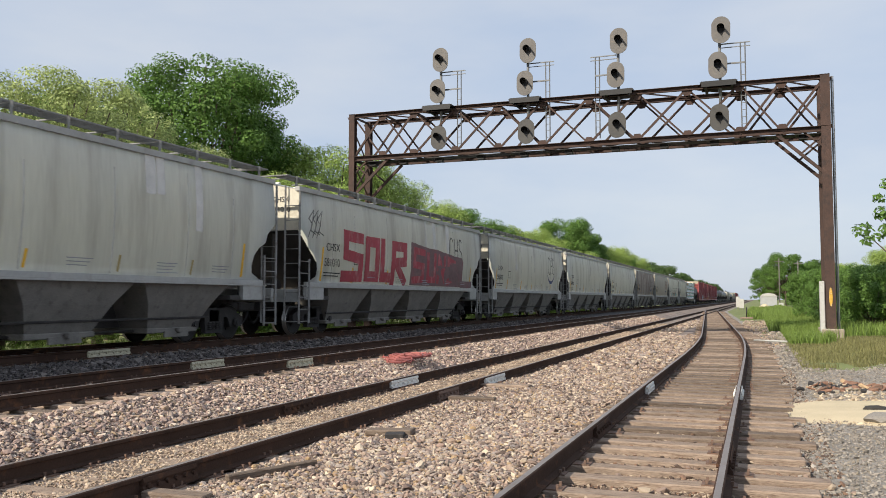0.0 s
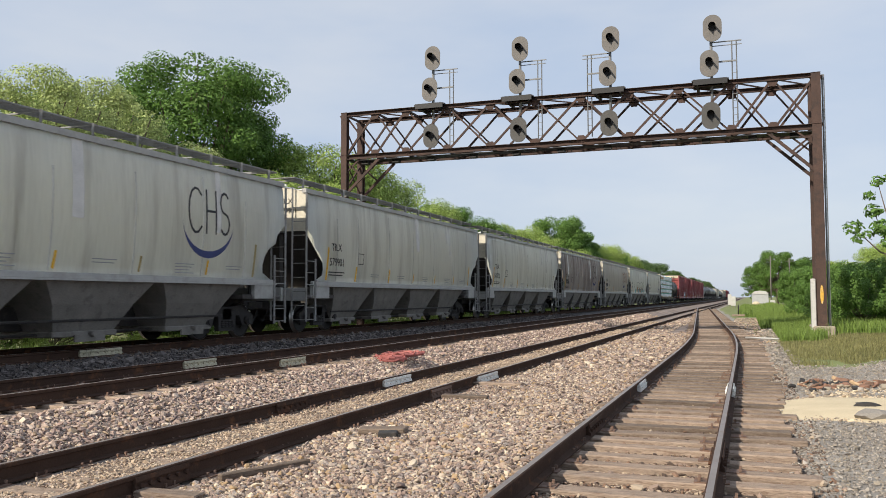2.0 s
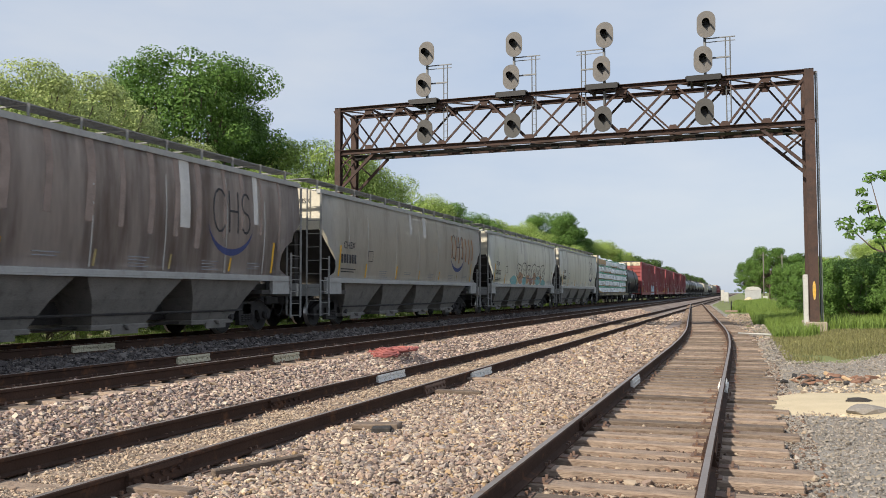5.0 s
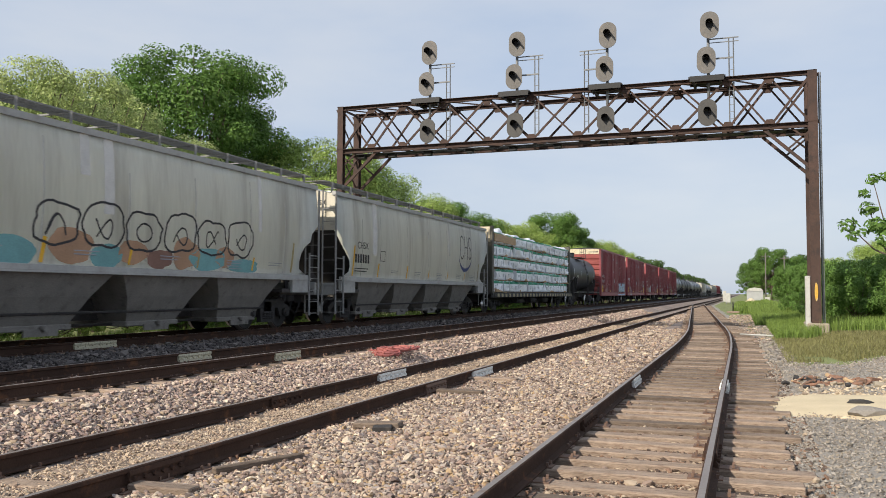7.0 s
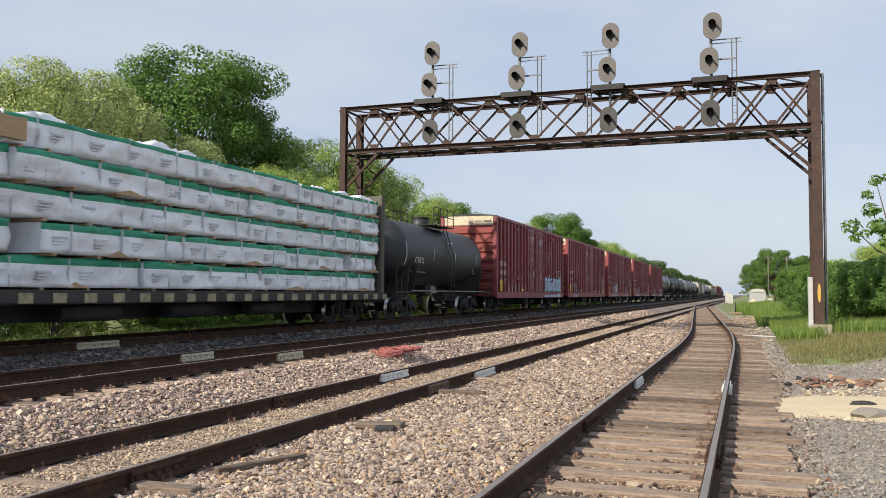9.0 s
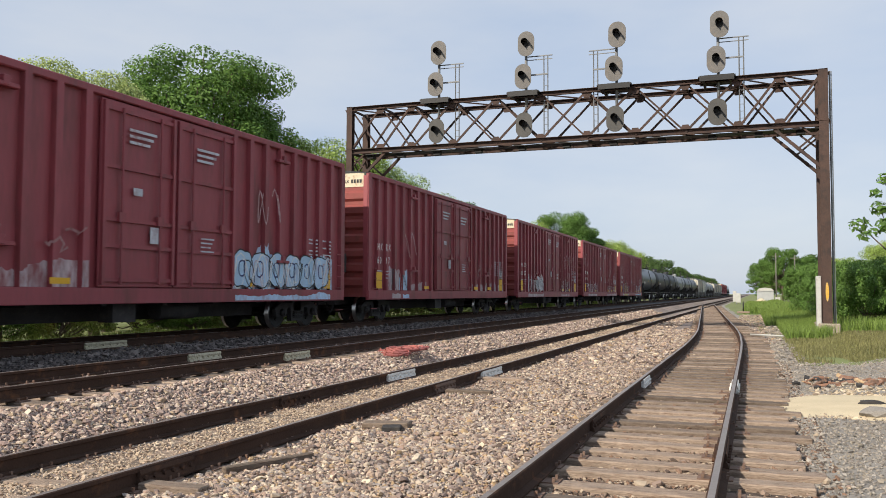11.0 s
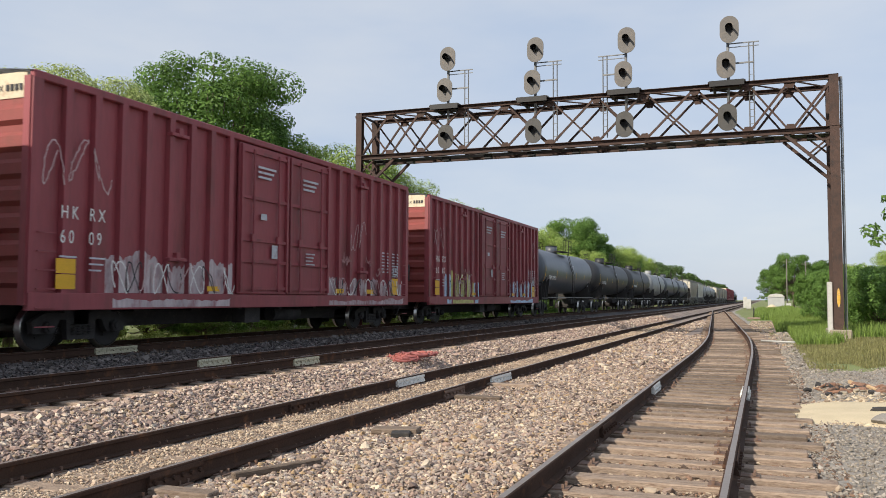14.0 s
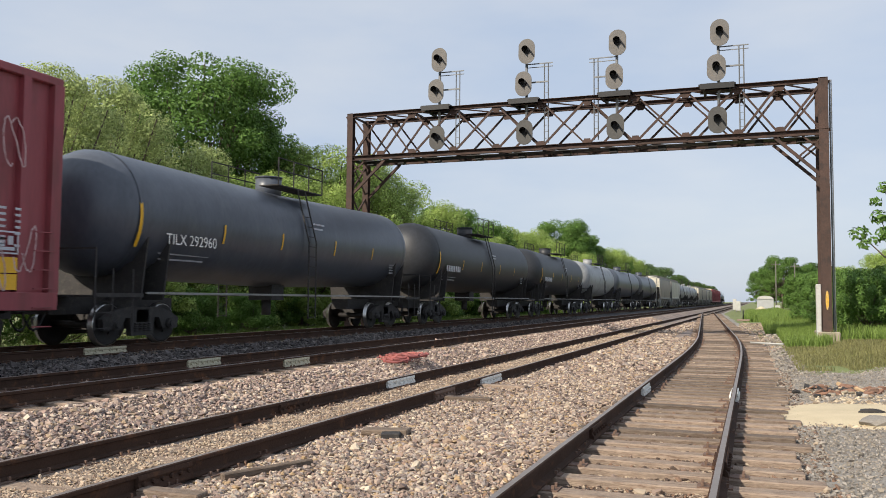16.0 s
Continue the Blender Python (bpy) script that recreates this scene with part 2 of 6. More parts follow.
M["seam"] = mat("weld_seam", (0.50, 0.495, 0.47), 0.7, var=0.2, scale=4, bump=0.05)
# shade below and behind the car ends, put into a near-black base colour
M["under_shade"] = mat("shadowed_underframe", (0.055, 0.05, 0.047), 0.85, var=0.3, scale=2.5, bump=0.2)
# hopper paint on the ends: darkened, with the sun's warm cast tinted in
M["end_sunlit"] = mat("sunlit_cream_end", (0.56, 0.525, 0.43), 0.7, var=0.12, scale=1.5, fine=14, bump=0.05, stain=(0.40, 0.36, 0.28), amount=0.35)
M["sill"] = mat("hopper_sill", (0.36, 0.36, 0.345), 0.65, var=0.15, scale=1.5, fine=14, bump=0.05, stain=(0.28, 0.27, 0.25), amount=0.4)
M["willow"] = mat("leaf_pale", (0.36, 0.425, 0.165), 0.6, var=0.2, scale=0.4, fine=3, bump=0, island=0.4, spec=0.25)
translucent(M["willow"], 0.28)
M["case"] = mat("case_paint", (0.46, 0.455, 0.43), 0.6, var=0.12, bump=0.03, stain=(0.3, 0.28, 0.24), amount=0.3)
M["marker_paint"] = mat("marker_paint", (0.55, 0.32, 0.04), 0.6, var=0.3, scale=9, bump=0.05, stain=(0.6, 0.55, 0.45), amount=0.4)
M["tank_dark"] = mat("tank_matt_black", (0.028, 0.030, 0.035), 0.5, var=0.3, scale=0.8, fine=10, bump=0.03, stain=(0.020, 0.020, 0.022), amount=0.4)
M["pole_grey"] = mat("pole_wood", (0.17, 0.155, 0.14), 0.9, var=0.2, scale=4, bump=0.2)
M["pipe_grey"] = mat("pipe_grey", (0.42, 0.42, 0.40), 0.7, var=0.15, bump=0.05)
# ground under those stones: dark ballast with the train's shade painted in
M["ballast_shaded"] = mat("ballast_shaded", (0.075, 0.07, 0.07), 0.95, var=0.45, scale=1.2, fine=26, bump=1.0)


# ---- mesh helpers ----
def part(name, bm, material, parent=None, label="", smooth=False):
    me = bpy.data.meshes.new(name)
    if smooth:
        for f in bm.faces:
            f.smooth = True
    bm.to_mesh(me)
    bm.free()
    for m in material if isinstance(material, (list, tuple)) else [material]:
        me.materials.append(m)
    ob = new(name, me)
    ob.parent = parent
    return tagged(ob, label)


def thing(name, m, label, category, group="", kind=""):
    ob = new(name)
    ob.empty_display_size = 0.2
    ob.matrix_world = m
    return tagged(ob, label, category, group, kind)


def box(bm, x0, x1, y0, y1, z0, z1, idx=0, bevel=0.0):
    v = [bm.verts.new((x, y, z)) for z in (z0, z1) for y in (y0, y1) for x in (x0, x1)]
    fs = [bm.faces.new([v[i] for i in q]) for q in ((0, 2, 3, 1), (4, 5, 7, 6), (0, 1, 5, 4), (2, 6, 7, 3), (0, 4, 6, 2), (1, 3, 7, 5))]
    for f in fs:
        f.material_index = idx
    if bevel:
        es = list({e for f in fs for e in f.edges})
        bmesh.ops.bevel(bm, geom=es, offset=bevel, segments=1, affect="EDGES", profile=0.5)


def rod(bm, a, b, r, seg=6, idx=0, r2=None, caps=True):
    a, b = Vector(a), Vector(b)
    d = (b - a).normalized()
    u = d.orthogonal().normalized()
    w = d.cross(u)
    r2 = r if r2 is None else r2
    ra, rb = [], []
    for i in range(seg):
        t = 2 * math.pi * (i + 0.5) / seg
        o = u * math.cos(t) + w * math.sin(t)
        ra.append(bm.verts.new(a + o * r))
        rb.append(bm.verts.new(b + o * r2))
    for i in range(seg):
        f = bm.faces.new((ra[i], ra[(i + 1) % seg], rb[(i + 1) % seg], rb[i]))
        f.material_index = idx
        f.smooth = seg > 6
    if caps:
        bm.faces.new(ra[::-1]).material_index = idx
        bm.faces.new(rb).material_index = idx


def bar(bm, a, b, w, h, idx=0, up=(0, 0, 1)):
    """A rectangular bar from a to b, w across and h along the up direction."""
    a, b, up = Vector(a), Vector(b), Vector(up)
    d = (b - a).normalized()
    s = d.cross(up)
    s = (s if s.length > 1e-4 else d.orthogonal()).normalized()
    u = s.cross(d).normalized()
    q = [a + s * i * w / 2 + u * j * h / 2 for i, j in ((-1, -1), (1, -1), (1, 1), (-1, 1))]
    p = [bm.verts.new(c) for c in q] + [bm.verts.new(c + (b - a)) for c in q]
    for f in ((3, 2, 1, 0), (4, 5, 6, 7), (0, 1, 5, 4), (1, 2, 6, 5), (2, 3, 7, 6), (3, 0, 4, 7)):
        bm.faces.new([p[i] for i in f]).material_index = idx


def sweep(bm, rings, idx=0, closed=True, caps=True, smooth=False):
    """Skin a list of rings of points, all with the same count."""
    vs = [[bm.verts.new(p) for p in r] for r in rings]
    n = len(rings[0])
    for a, b in zip(vs, vs[1:]):
        for i in range(n if closed else n - 1):
            f = bm.faces.new((a[i], a[(i + 1) % n], b[(i + 1) % n], b[i]))
            f.material_index, f.smooth = idx, smooth
    if caps and closed:
        bm.faces.new(vs[0][::-1]).material_index = idx
        bm.faces.new(vs[-1]).material_index = idx
    return vs


def plate(bm, pts, axis, a, b, idx=0):
    """A flat outline (two coordinates) given thickness from a to b along axis 0, 1 or 2."""
    def at(p, c):
        q = list(p)
        q.insert(axis, c)
        return q
    sweep(bm, [[at(p, a) for p in pts], [at(p, b) for p in pts]], idx)


def fixed(bm):
    bmesh.ops.recalc_face_normals(bm, faces=bm.faces)
    return bm


def lettering(name, body, size, m, parent, material, label=""):
    """Flat lettering as a mesh, read along the local x axis."""
    cu = bpy.data.curves.new(name, "FONT")
    cu.body, cu.size, cu.extrude = body, size, 0.002
    ob = bpy.data.objects.new(name, cu)
    me = bpy.data.meshes.new_from_object(ob)
    bpy.data.objects.remove(ob)
    bpy.data.curves.remove(cu)
    me.materials.clear()
    me.materials.append(material)
    out = new(name, me)
    out.parent = parent
    out.matrix_local = m
    return tagged(out, label)


# ---- ground ----
AX, BX, CX = -13.95, -9.2, -5.85
AZ, BZ, CZ, DZ = 0.56, 0.47, 0.08, 0.18


def d_centre(y):
    """The siding's centre line, which runs into the third track far off."""
    if y < 22:
        return -1.05
    if y < 38:
        return -1.05 - 0.052 * (y - 22) ** 2 / 32
    return max(CX, -1.466 - 0.052 * (y - 38))


def ground_z(x, y):
    pts = [(-400, -0.6), (-60, -0.5), (-24, -0.3), (-17.6, 0.0), (-16.2, 0.34), (-12.0, 0.34), (-11.2, 0.27), (-10.6, 0.25), (-7.75, 0.25),
           (-7.0, -0.02), (-6.9, -0.12), (-4.6, -0.12), (-2.7, -0.05), (-2.35, -0.06), (-2.1, -0.075), (0.5, -0.075), (0.8, -0.04), (2.2, 0.02), (3.2, 0.22), (8, 0.3), (60, 0.2), (400, 0.2)]
    z = pts[-1][1]
    for (a, p), (b, q) in zip(pts, pts[1:]):
        if a <= x <= b:
            t = (x - a) / (b - a)
            z = p + (q - p) * t
            break
    if abs(x) < 60:
        z += 0.02 * noise.noise((x * 0.9, y * 0.9, 0.3)) + 0.012 * noise.noise((x * 3.1, y * 3.1, 1.3))
    return z


def make_ground():
    xs = sorted({*[-2500, -900, -400, -200, -100, -60, -40, -30, -24], *[-20 + 0.25 * i for i in range(110)], *[8, 10, 14, 20, 30, 60, 120, 400, 900, 2500]})
    ys = sorted({*[-600, -200, -80, -40, -20, -10, -5], *[0.3 * i for i in range(0, 150)], *[45 + 1.5 * i for i in range(50)], *[120 + 8 * i for i in range(40)], *[450, 520, 600, 700, 900, 1200, 1800, 3000]})
    verts = [(x, y, ground_z(x, y)) for y in ys for x in xs]
    n = len(xs)
    faces, idx = [], []
    for j in range(len(ys) - 1):
        for i in range(n - 1):
            faces.append((j * n + i, j * n + i + 1, (j + 1) * n + i + 1, (j + 1) * n + i))
            x, y = (xs[i] + xs[i + 1]) / 2, (ys[j] + ys[j + 1]) / 2
            edge = d_centre(y) + 2.05 + 0.3 * noise.noise((y * 0.35, 3.0, 0))
            if x < -18.6 + 0.5 * noise.noise((y * 0.5, 0, 0)):
                k = 1
            elif x > edge and y > 21.2 + 0.6 * noise.noise((x * 1.1, 5, 0)) + 0.35 * max(0, x - 3):
                k = 1
            elif x > d_centre(y) + 1.6:
                k = 2
            elif abs(x - d_centre(y) - 0.2) < 1.35:
                k = 4
            else:
                # 3 is the band darkened for the shade beside and under the train
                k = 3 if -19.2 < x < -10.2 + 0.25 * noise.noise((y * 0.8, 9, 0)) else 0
            idx.append(k)
    me = bpy.data.meshes.new("ground")
    me.from_pydata(verts, [], faces)
    me.polygons.foreach_set("material_index", idx)
    me.polygons.foreach_set("use_smooth", [True] * len(idx))
    for k in ("ballast", "grass", "gravel", "ballast_shaded", "siding_dirt"):
        me.materials.append(M[k])
    tagged(new("ground", me), "tan railway ballast with grey gravel and green grass verges", "ground", kind="structure")


make_ground()


# ---- tracks ----
RAIL = [(-0.075, -0.18), (0.075, -0.18), (0.075, -0.165), (0.012, -0.148), (0.010, -0.05), (0.036, -0.038), (0.036, -0.008), (0.026, 0.0),
        (-0.026, 0.0), (-0.036, -0.008), (-0.036, -0.038), (-0.010, -0.05), (-0.012, -0.148), (-0.075, -0.165)]


def rail_mesh(path):
    """A flat-bottomed rail along a list of (x, y, z) at the top of its head; the running band is its second material."""
    bm = bmesh.new()
    vs = sweep(bm, [[(x + a, y, z + b) for a, b in RAIL] for x, y, z in path])
    bm.faces.ensure_lookup_table()
    n = len(RAIL)
    for k in range(len(path) - 1):
        bm.faces[k * n + 7].material_index = 1
    return fixed(bm)


def line(x, z, y0, y1, step=200.0):
    n = max(1, int((y1 - y0) / step))
    return [(x, y0 + (y1 - y0) * i / n, z) for i in range(n + 1)]


def make_track(name, label, centre, z, y0, y1, ties, near, shift=0.0):
    t = thing(name, Matrix(), label, "railway track", kind="structure")
    for side in (-0.7525, 0.7525):
        if callable(centre):
            ys = [y0] + [2 + i * 2.0 for i in range(int((y1 - 2) / 2) + 1)]
            path = [(centre(y) + side, y, z) for y in ys]
        else:
            path = line(centre + side, z, y0, y1)
        part("rail", rail_mesh(path), [M["rail"], M["railhead"]], t, "rusty steel rail with a worn head")
    rnd = random.Random(name)
    tie = bmesh.new()
    box(tie, -1.3, 1.3, -0.115, 0.115, -0.17, 0.0, bevel=0.012)
    tie = part("tie", tie, M["tie"], t)
    me = tie.data
    pl = bmesh.new()
    box(pl, -0.15, 0.15, -0.09, 0.09, 0.0, 0.012)
    for sx in (-0.105, 0.105):
        for sy in (-0.06, 0.06):
            box(pl, sx - 0.012, sx + 0.012, sy - 0.012, sy + 0.012, 0.015, 0.05)
    pl = part("tie_plate", pl, M["plate"], tie)
    far = bmesh.new()
    y, k = ties[0], 0
    first = True
    while y < ties[1]:
        c = centre(y) if callable(centre) else centre
        turn = -math.degrees(math.atan((centre(y + 1) - centre(y)) if callable(centre) else 0))
        m = pose(c + shift + rnd.uniform(-0.12, 0.12), y, z - 0.187 + rnd.uniform(-0.01, 0.006), rnd.uniform(-0.6, 0.6), rnd.uniform(-0.3, 0.3), -turn + rnd.uniform(-1.3, 1.3))
        if k < near:
            if first:
                ob, first = tie, False
            else:
                ob = new("tie", me)
                ob.parent = t
            ob.matrix_local = m
            for sx in (-0.7525, 0.7525):
                p2 = pl if ob is tie and sx < 0 else new("tie_plate", pl.data)
                p2.parent = ob
                p2.matrix_local = pose(sx - shift, 0, 0)
        else:
            v0 = len(far.verts)
            box(far, -1.3, 1.3, -0.115, 0.115, -0.17, 0.0)
            far.verts.ensure_lookup_table()
            for v in far.verts[v0:]:
                v.co = m @ v.co
        y += 0.53 + rnd.uniform(-0.06, 0.06)
        k += 1
    if far.verts:
        tagged(part("ties_beyond", far, M["tie"], t, "weathered wooden ties"), kind="stuff")
    return t


track_d = make_track("siding_track", "rusty siding track on weathered grey wooden ties", d_centre, DZ, -12, 122, (-8.0, 118), 110, 0.26)
track_c = make_track("third_track", "brown rusted track half buried in tan ballast", CX, CZ, -310, 900, (-8.0, 60), 70)
track_b = make_track("second_track", "main track with brown rails beside the train", BX, BZ, -310, 900, (-8.0, 60), 70)
track_a = make_track("train_track", "main track with dark rails under the train", AX, AZ, -310, 900, (-8.0, 60), 70)


def joint_bar(track, x, y, z, length, m, label):
    """A bolted bar on both sides of a rail joint."""
    bm = bmesh.new()
    for s in (-1, 1):
        plate(bm, [(s * 0.012, -0.16), (s * 0.072, -0.165), (s * 0.066, -0.125), (s * 0.045, -0.095), (s * 0.06, -0.06), (s * 0.052, -0.022), (s * 0.012, -0.03)], 1, -length / 2, length / 2)
        for i in range(6):
            yy = (-0.42 + 0.168 * i) * length
            rod(bm, (s * 0.04, yy, -0.097), (s * 0.08, yy, -0.097), 0.022, 6)
    ob = part("joint_bar", fixed(bm), m, track, label)
    ob.location = (x, y, z)


G = 0.7525
joint_bar(track_a, AX + G, 14.55, AZ, 1.25, M["joint_y"], "cream painted insulated joint")
joint_bar(track_b, BX - G, 13.6, BZ, 1.0, M["joint_y"], "cream painted insulated joint")
joint_bar(track_b, BX + G, 14.5, BZ, 0.95, M["joint_y"], "cream painted insulated joint")
joint_bar(track_c, CX - G, 15.4, CZ, 1.35, M["joint"], "pale grey insulated joint")
joint_bar(track_c, CX + G, 16.6, CZ, 1.35, M["joint"], "pale grey insulated joint")
joint_bar(track_c, CX + G, 6.4, CZ, 0.75, M["rail"], "rusty bolted joint bar")
joint_bar(track_c, CX - G, 11.3, CZ, 0.9, M["rail"], "rusty bolted joint bar")
joint_bar(track_c, CX + G, 13.8, CZ, 1.0, M["plate"], "rusty bolted joint bar")
joint_bar(track_d, d_centre(15) - G, 15.0, DZ, 0.95, M["joint"], "pale grey insulated joint")
joint_bar(track_d, d_centre(15) + G, 14.7, DZ, 0.95, M["joint"], "pale grey insulated joint")
joint_bar(track_d, d_centre(15) - G, 10.2, DZ, 0.9, M["rail"], "rusty bolted joint bar")
joint_bar(track_d, d_centre(15) + G, 8.6, DZ, 0.9, M["rail"], "rusty bolted joint bar")


# ---- signal bridge ----
def make_bridge():
    YF, YB, XL, XR, ZB, ZT = 34.5, 36.2, -17.35, 2.62, 8.08, 10.07
    b = thing("signal_bridge", Matrix(), "rusty brown steel truss signal bridge spanning the tracks", "signal bridge")
    for x, zf in ((XL, -0.1), (XR, 0.3)):
        for y in (YF, YB):
            bm = bmesh.new()
            w = 0.34 if x > 0 else 0.28
            h, q = w / 2, 0.014
            sec = [(-h, -0.14), (h, -0.14), (h, -0.115), (q, -0.115), (q, 0.115), (h, 0.115), (h, 0.14), (-h, 0.14), (-h, 0.115), (-q, 0.115), (-q, -0.115), (-h, -0.115)]
            plate(bm, [(x + i, y + j) for i, j in sec], 2, zf, ZT + 0.1)
            part("leg", fixed(bm), M["rust"], b)
        z = zf + 0.6
        while z + 1.5 < ZT:
            for ya, yb, w in ((YF, YB, 0.07), (YB, YF, 0.05)):
                bm = bmesh.new()
                bar(bm, (x, ya, z), (x, yb, z + 1.5), w, w)
                part("lacing_bar", bm, M["rust"], b)
            z += 1.5
        f = bmesh.new()
        box(f, x - 0.33, x + 0.42, YF - 0.35, YF + 2.1, -0.4, 0.52 if x > 0 else 0.1, bevel=0.04)
        tagged(part("footing", f, M["concrete"], b, "weathered tan concrete footing"))
    for y in (YF, YB):
        for z, h in ((ZB, 0.2), (ZT, 0.16)):
            bm = bmesh.new()
            bar(bm, (XL - 0.15, y, z), (XR + 0.15, y, z), 0.02, h)
            bar(bm, (XL - 0.15, y - 0.07, z + h / 2), (XR + 0.15, y - 0.07, z + h / 2), 0.14, 0.018)
            bar(bm, (XL - 0.15, y - 0.06, z - h / 2), (XR + 0.15, y - 0.06, z - h / 2), 0.12, 0.018)
            part("chord", bm, M["rust"], b)
    n = 11
    wide = (XR - XL) / 10.1
    nodes = [XL + wide * k for k in (0, 0.775, 1.55, 2.55, 3.55, 4.55, 5.55, 6.55, 7.55, 8.55, 9.325, 10.1)]
    for y in (YF, YB):
        for i in range(n):
            xa, xb = nodes[i], nodes[i + 1]
            bm = bmesh.new()
            bar(bm, (xa, y - 0.02, ZB), (xb, y - 0.02, ZT), 0.05, 0.09)
            part("diagonal", bm, M["rust"], b)
            bm = bmesh.new()
            bar(bm, (xa, y + 0.04, ZT), (xb, y + 0.04, ZB), 0.05, 0.07)
            part("diagonal", bm, M["rust"], b)
        for i in range(n + 1):
            for z in (ZB + 0.12, ZT - 0.12):
                s = 1 if z < 9 else -1
                x = nodes[i]
                bm = bmesh.new()
                plate(bm, [(x - 0.26, z - s * 0.1), (x + 0.26, z - s * 0.1), (x + 0.12, z + s * 0.17), (x - 0.12, z + s * 0.17)], 1, y - 0.05, y - 0.032)
                part("gusset", fixed(bm), M["rust"], b)
    for i in range(n):
        xa, xb = nodes[i], nodes[i + 1]
        for z in (ZB, ZT):
            for a, c, w in (((xa, YF, z), (xa, YB, z), 0.08), ((xa, YF, z), (xb, YB, z), 0.05)):
                bm = bmesh.new()
                bar(bm, a, c, w, w)
                part("cross_brace", bm, M["rust"], b)
    for x, s in ((XL, 1), (XR, -1)):
        for y in (YF, YB):
            bm = bmesh.new()
            bar(bm, (x, y, ZB - 1.75), (x + s * 1.75, y, ZB - 0.1), 0.09, 0.12)
            bar(bm, (x, y, ZB - 0.75), (x + s * 0.75, y, ZB - 0.1), 0.06, 0.07)
            bar(bm, (x, y, ZB - 0.15), (x + s * 0.95, y, ZB - 0.95), 0.06, 0.07)
            part("knee_brace", bm, M["rust"], b)
    bm = bmesh.new()
    for x, r in ((XR + 0.24, 0.035), (XR + 0.3, 0.02)):
        rod(bm, (x, YF + 0.1, 0.4), (x, YF + 0.1, 10.1), r)
    part("conduit", bm, M["galv"], b, "grey cable conduit up the leg")
    bm = bmesh.new()
    plate(bm, [(XR + 0.0 + 0.06 * math.cos(a), 1.7 + 0.36 * math.sin(a)) for a in [i * math.pi / 6 for i in range(12)]], 1, YF - 0.16, YF - 0.145)
    part("marker", fixed(bm), M["marker_paint"], b, "yellow oval marker plate")
    bm = bmesh.new()
    box(bm, XR - 0.37, XR - 0.2, YF - 0.1, YF + 0.3, 0.3, 2.3, bevel=0.02)
    tagged(part("case", bm, M["case"], b, "narrow white equipment case"))
    bm = bmesh.new()
    for x in [(a + c) / 2 for a, c in zip(nodes, nodes[1:])]:
        box(bm, x - 0.16, x + 0.16, YF + 0.5, YF + 0.8, ZB - 0.25, ZB - 0.1)
    box(bm, XL, XR, YF + 0.35, YF + 0.95, ZB - 0.1, ZB - 0.07)
    part("walkway", bm, M["black"], b, "dark cable walkway under the truss")
    return b


def oval(w, h, n=24):
    k = (h - w) / 2
    return [(w / 2 * math.cos(t), w / 2 * math.sin(t) + (k if math.sin(t) >= 0 else -k)) for t in [2 * math.pi * (i + 0.25) / n for i in range(n)]]


def signal_head(parent, x, y, z, material):
    bm = bmesh.new()
    plate(bm, [(x + a, z + c) for a, c in oval(0.72, 1.08)], 1, y, y + 0.03)
    head = part("target", fixed(bm), material, parent)
    bm = bmesh.new()
    rod(bm, (x, y + 0.03, z), (x, y + 0.4, z), 0.22, 12)
    rod(bm, (x, y - 0.02, z), (x, y - 0.012 + 0.01, z), 0.13, 14)
    sweep(bm, [[(x + r * math.cos(t), y + d, z + 0.02 + r * math.sin(t)) for t in [math.pi * (i / 10 * 1.3 - 0.15) for i in range(11)]] for r, d in ((0.15, 0.0), (0.14, -0.34))], closed=False)
    sweep(bm, [[(x + r * math.cos(t), y + d, z + 0.02 + r * math.sin(t)) for t in [math.pi * (i / 10 * 1.3 - 0.15) for i in range(11)]] for r, d in ((0.135, -0.34), (0.145, 0.0))], closed=False)
    part("hood", bm, M["black"], head, "black lamp hood")
    return head


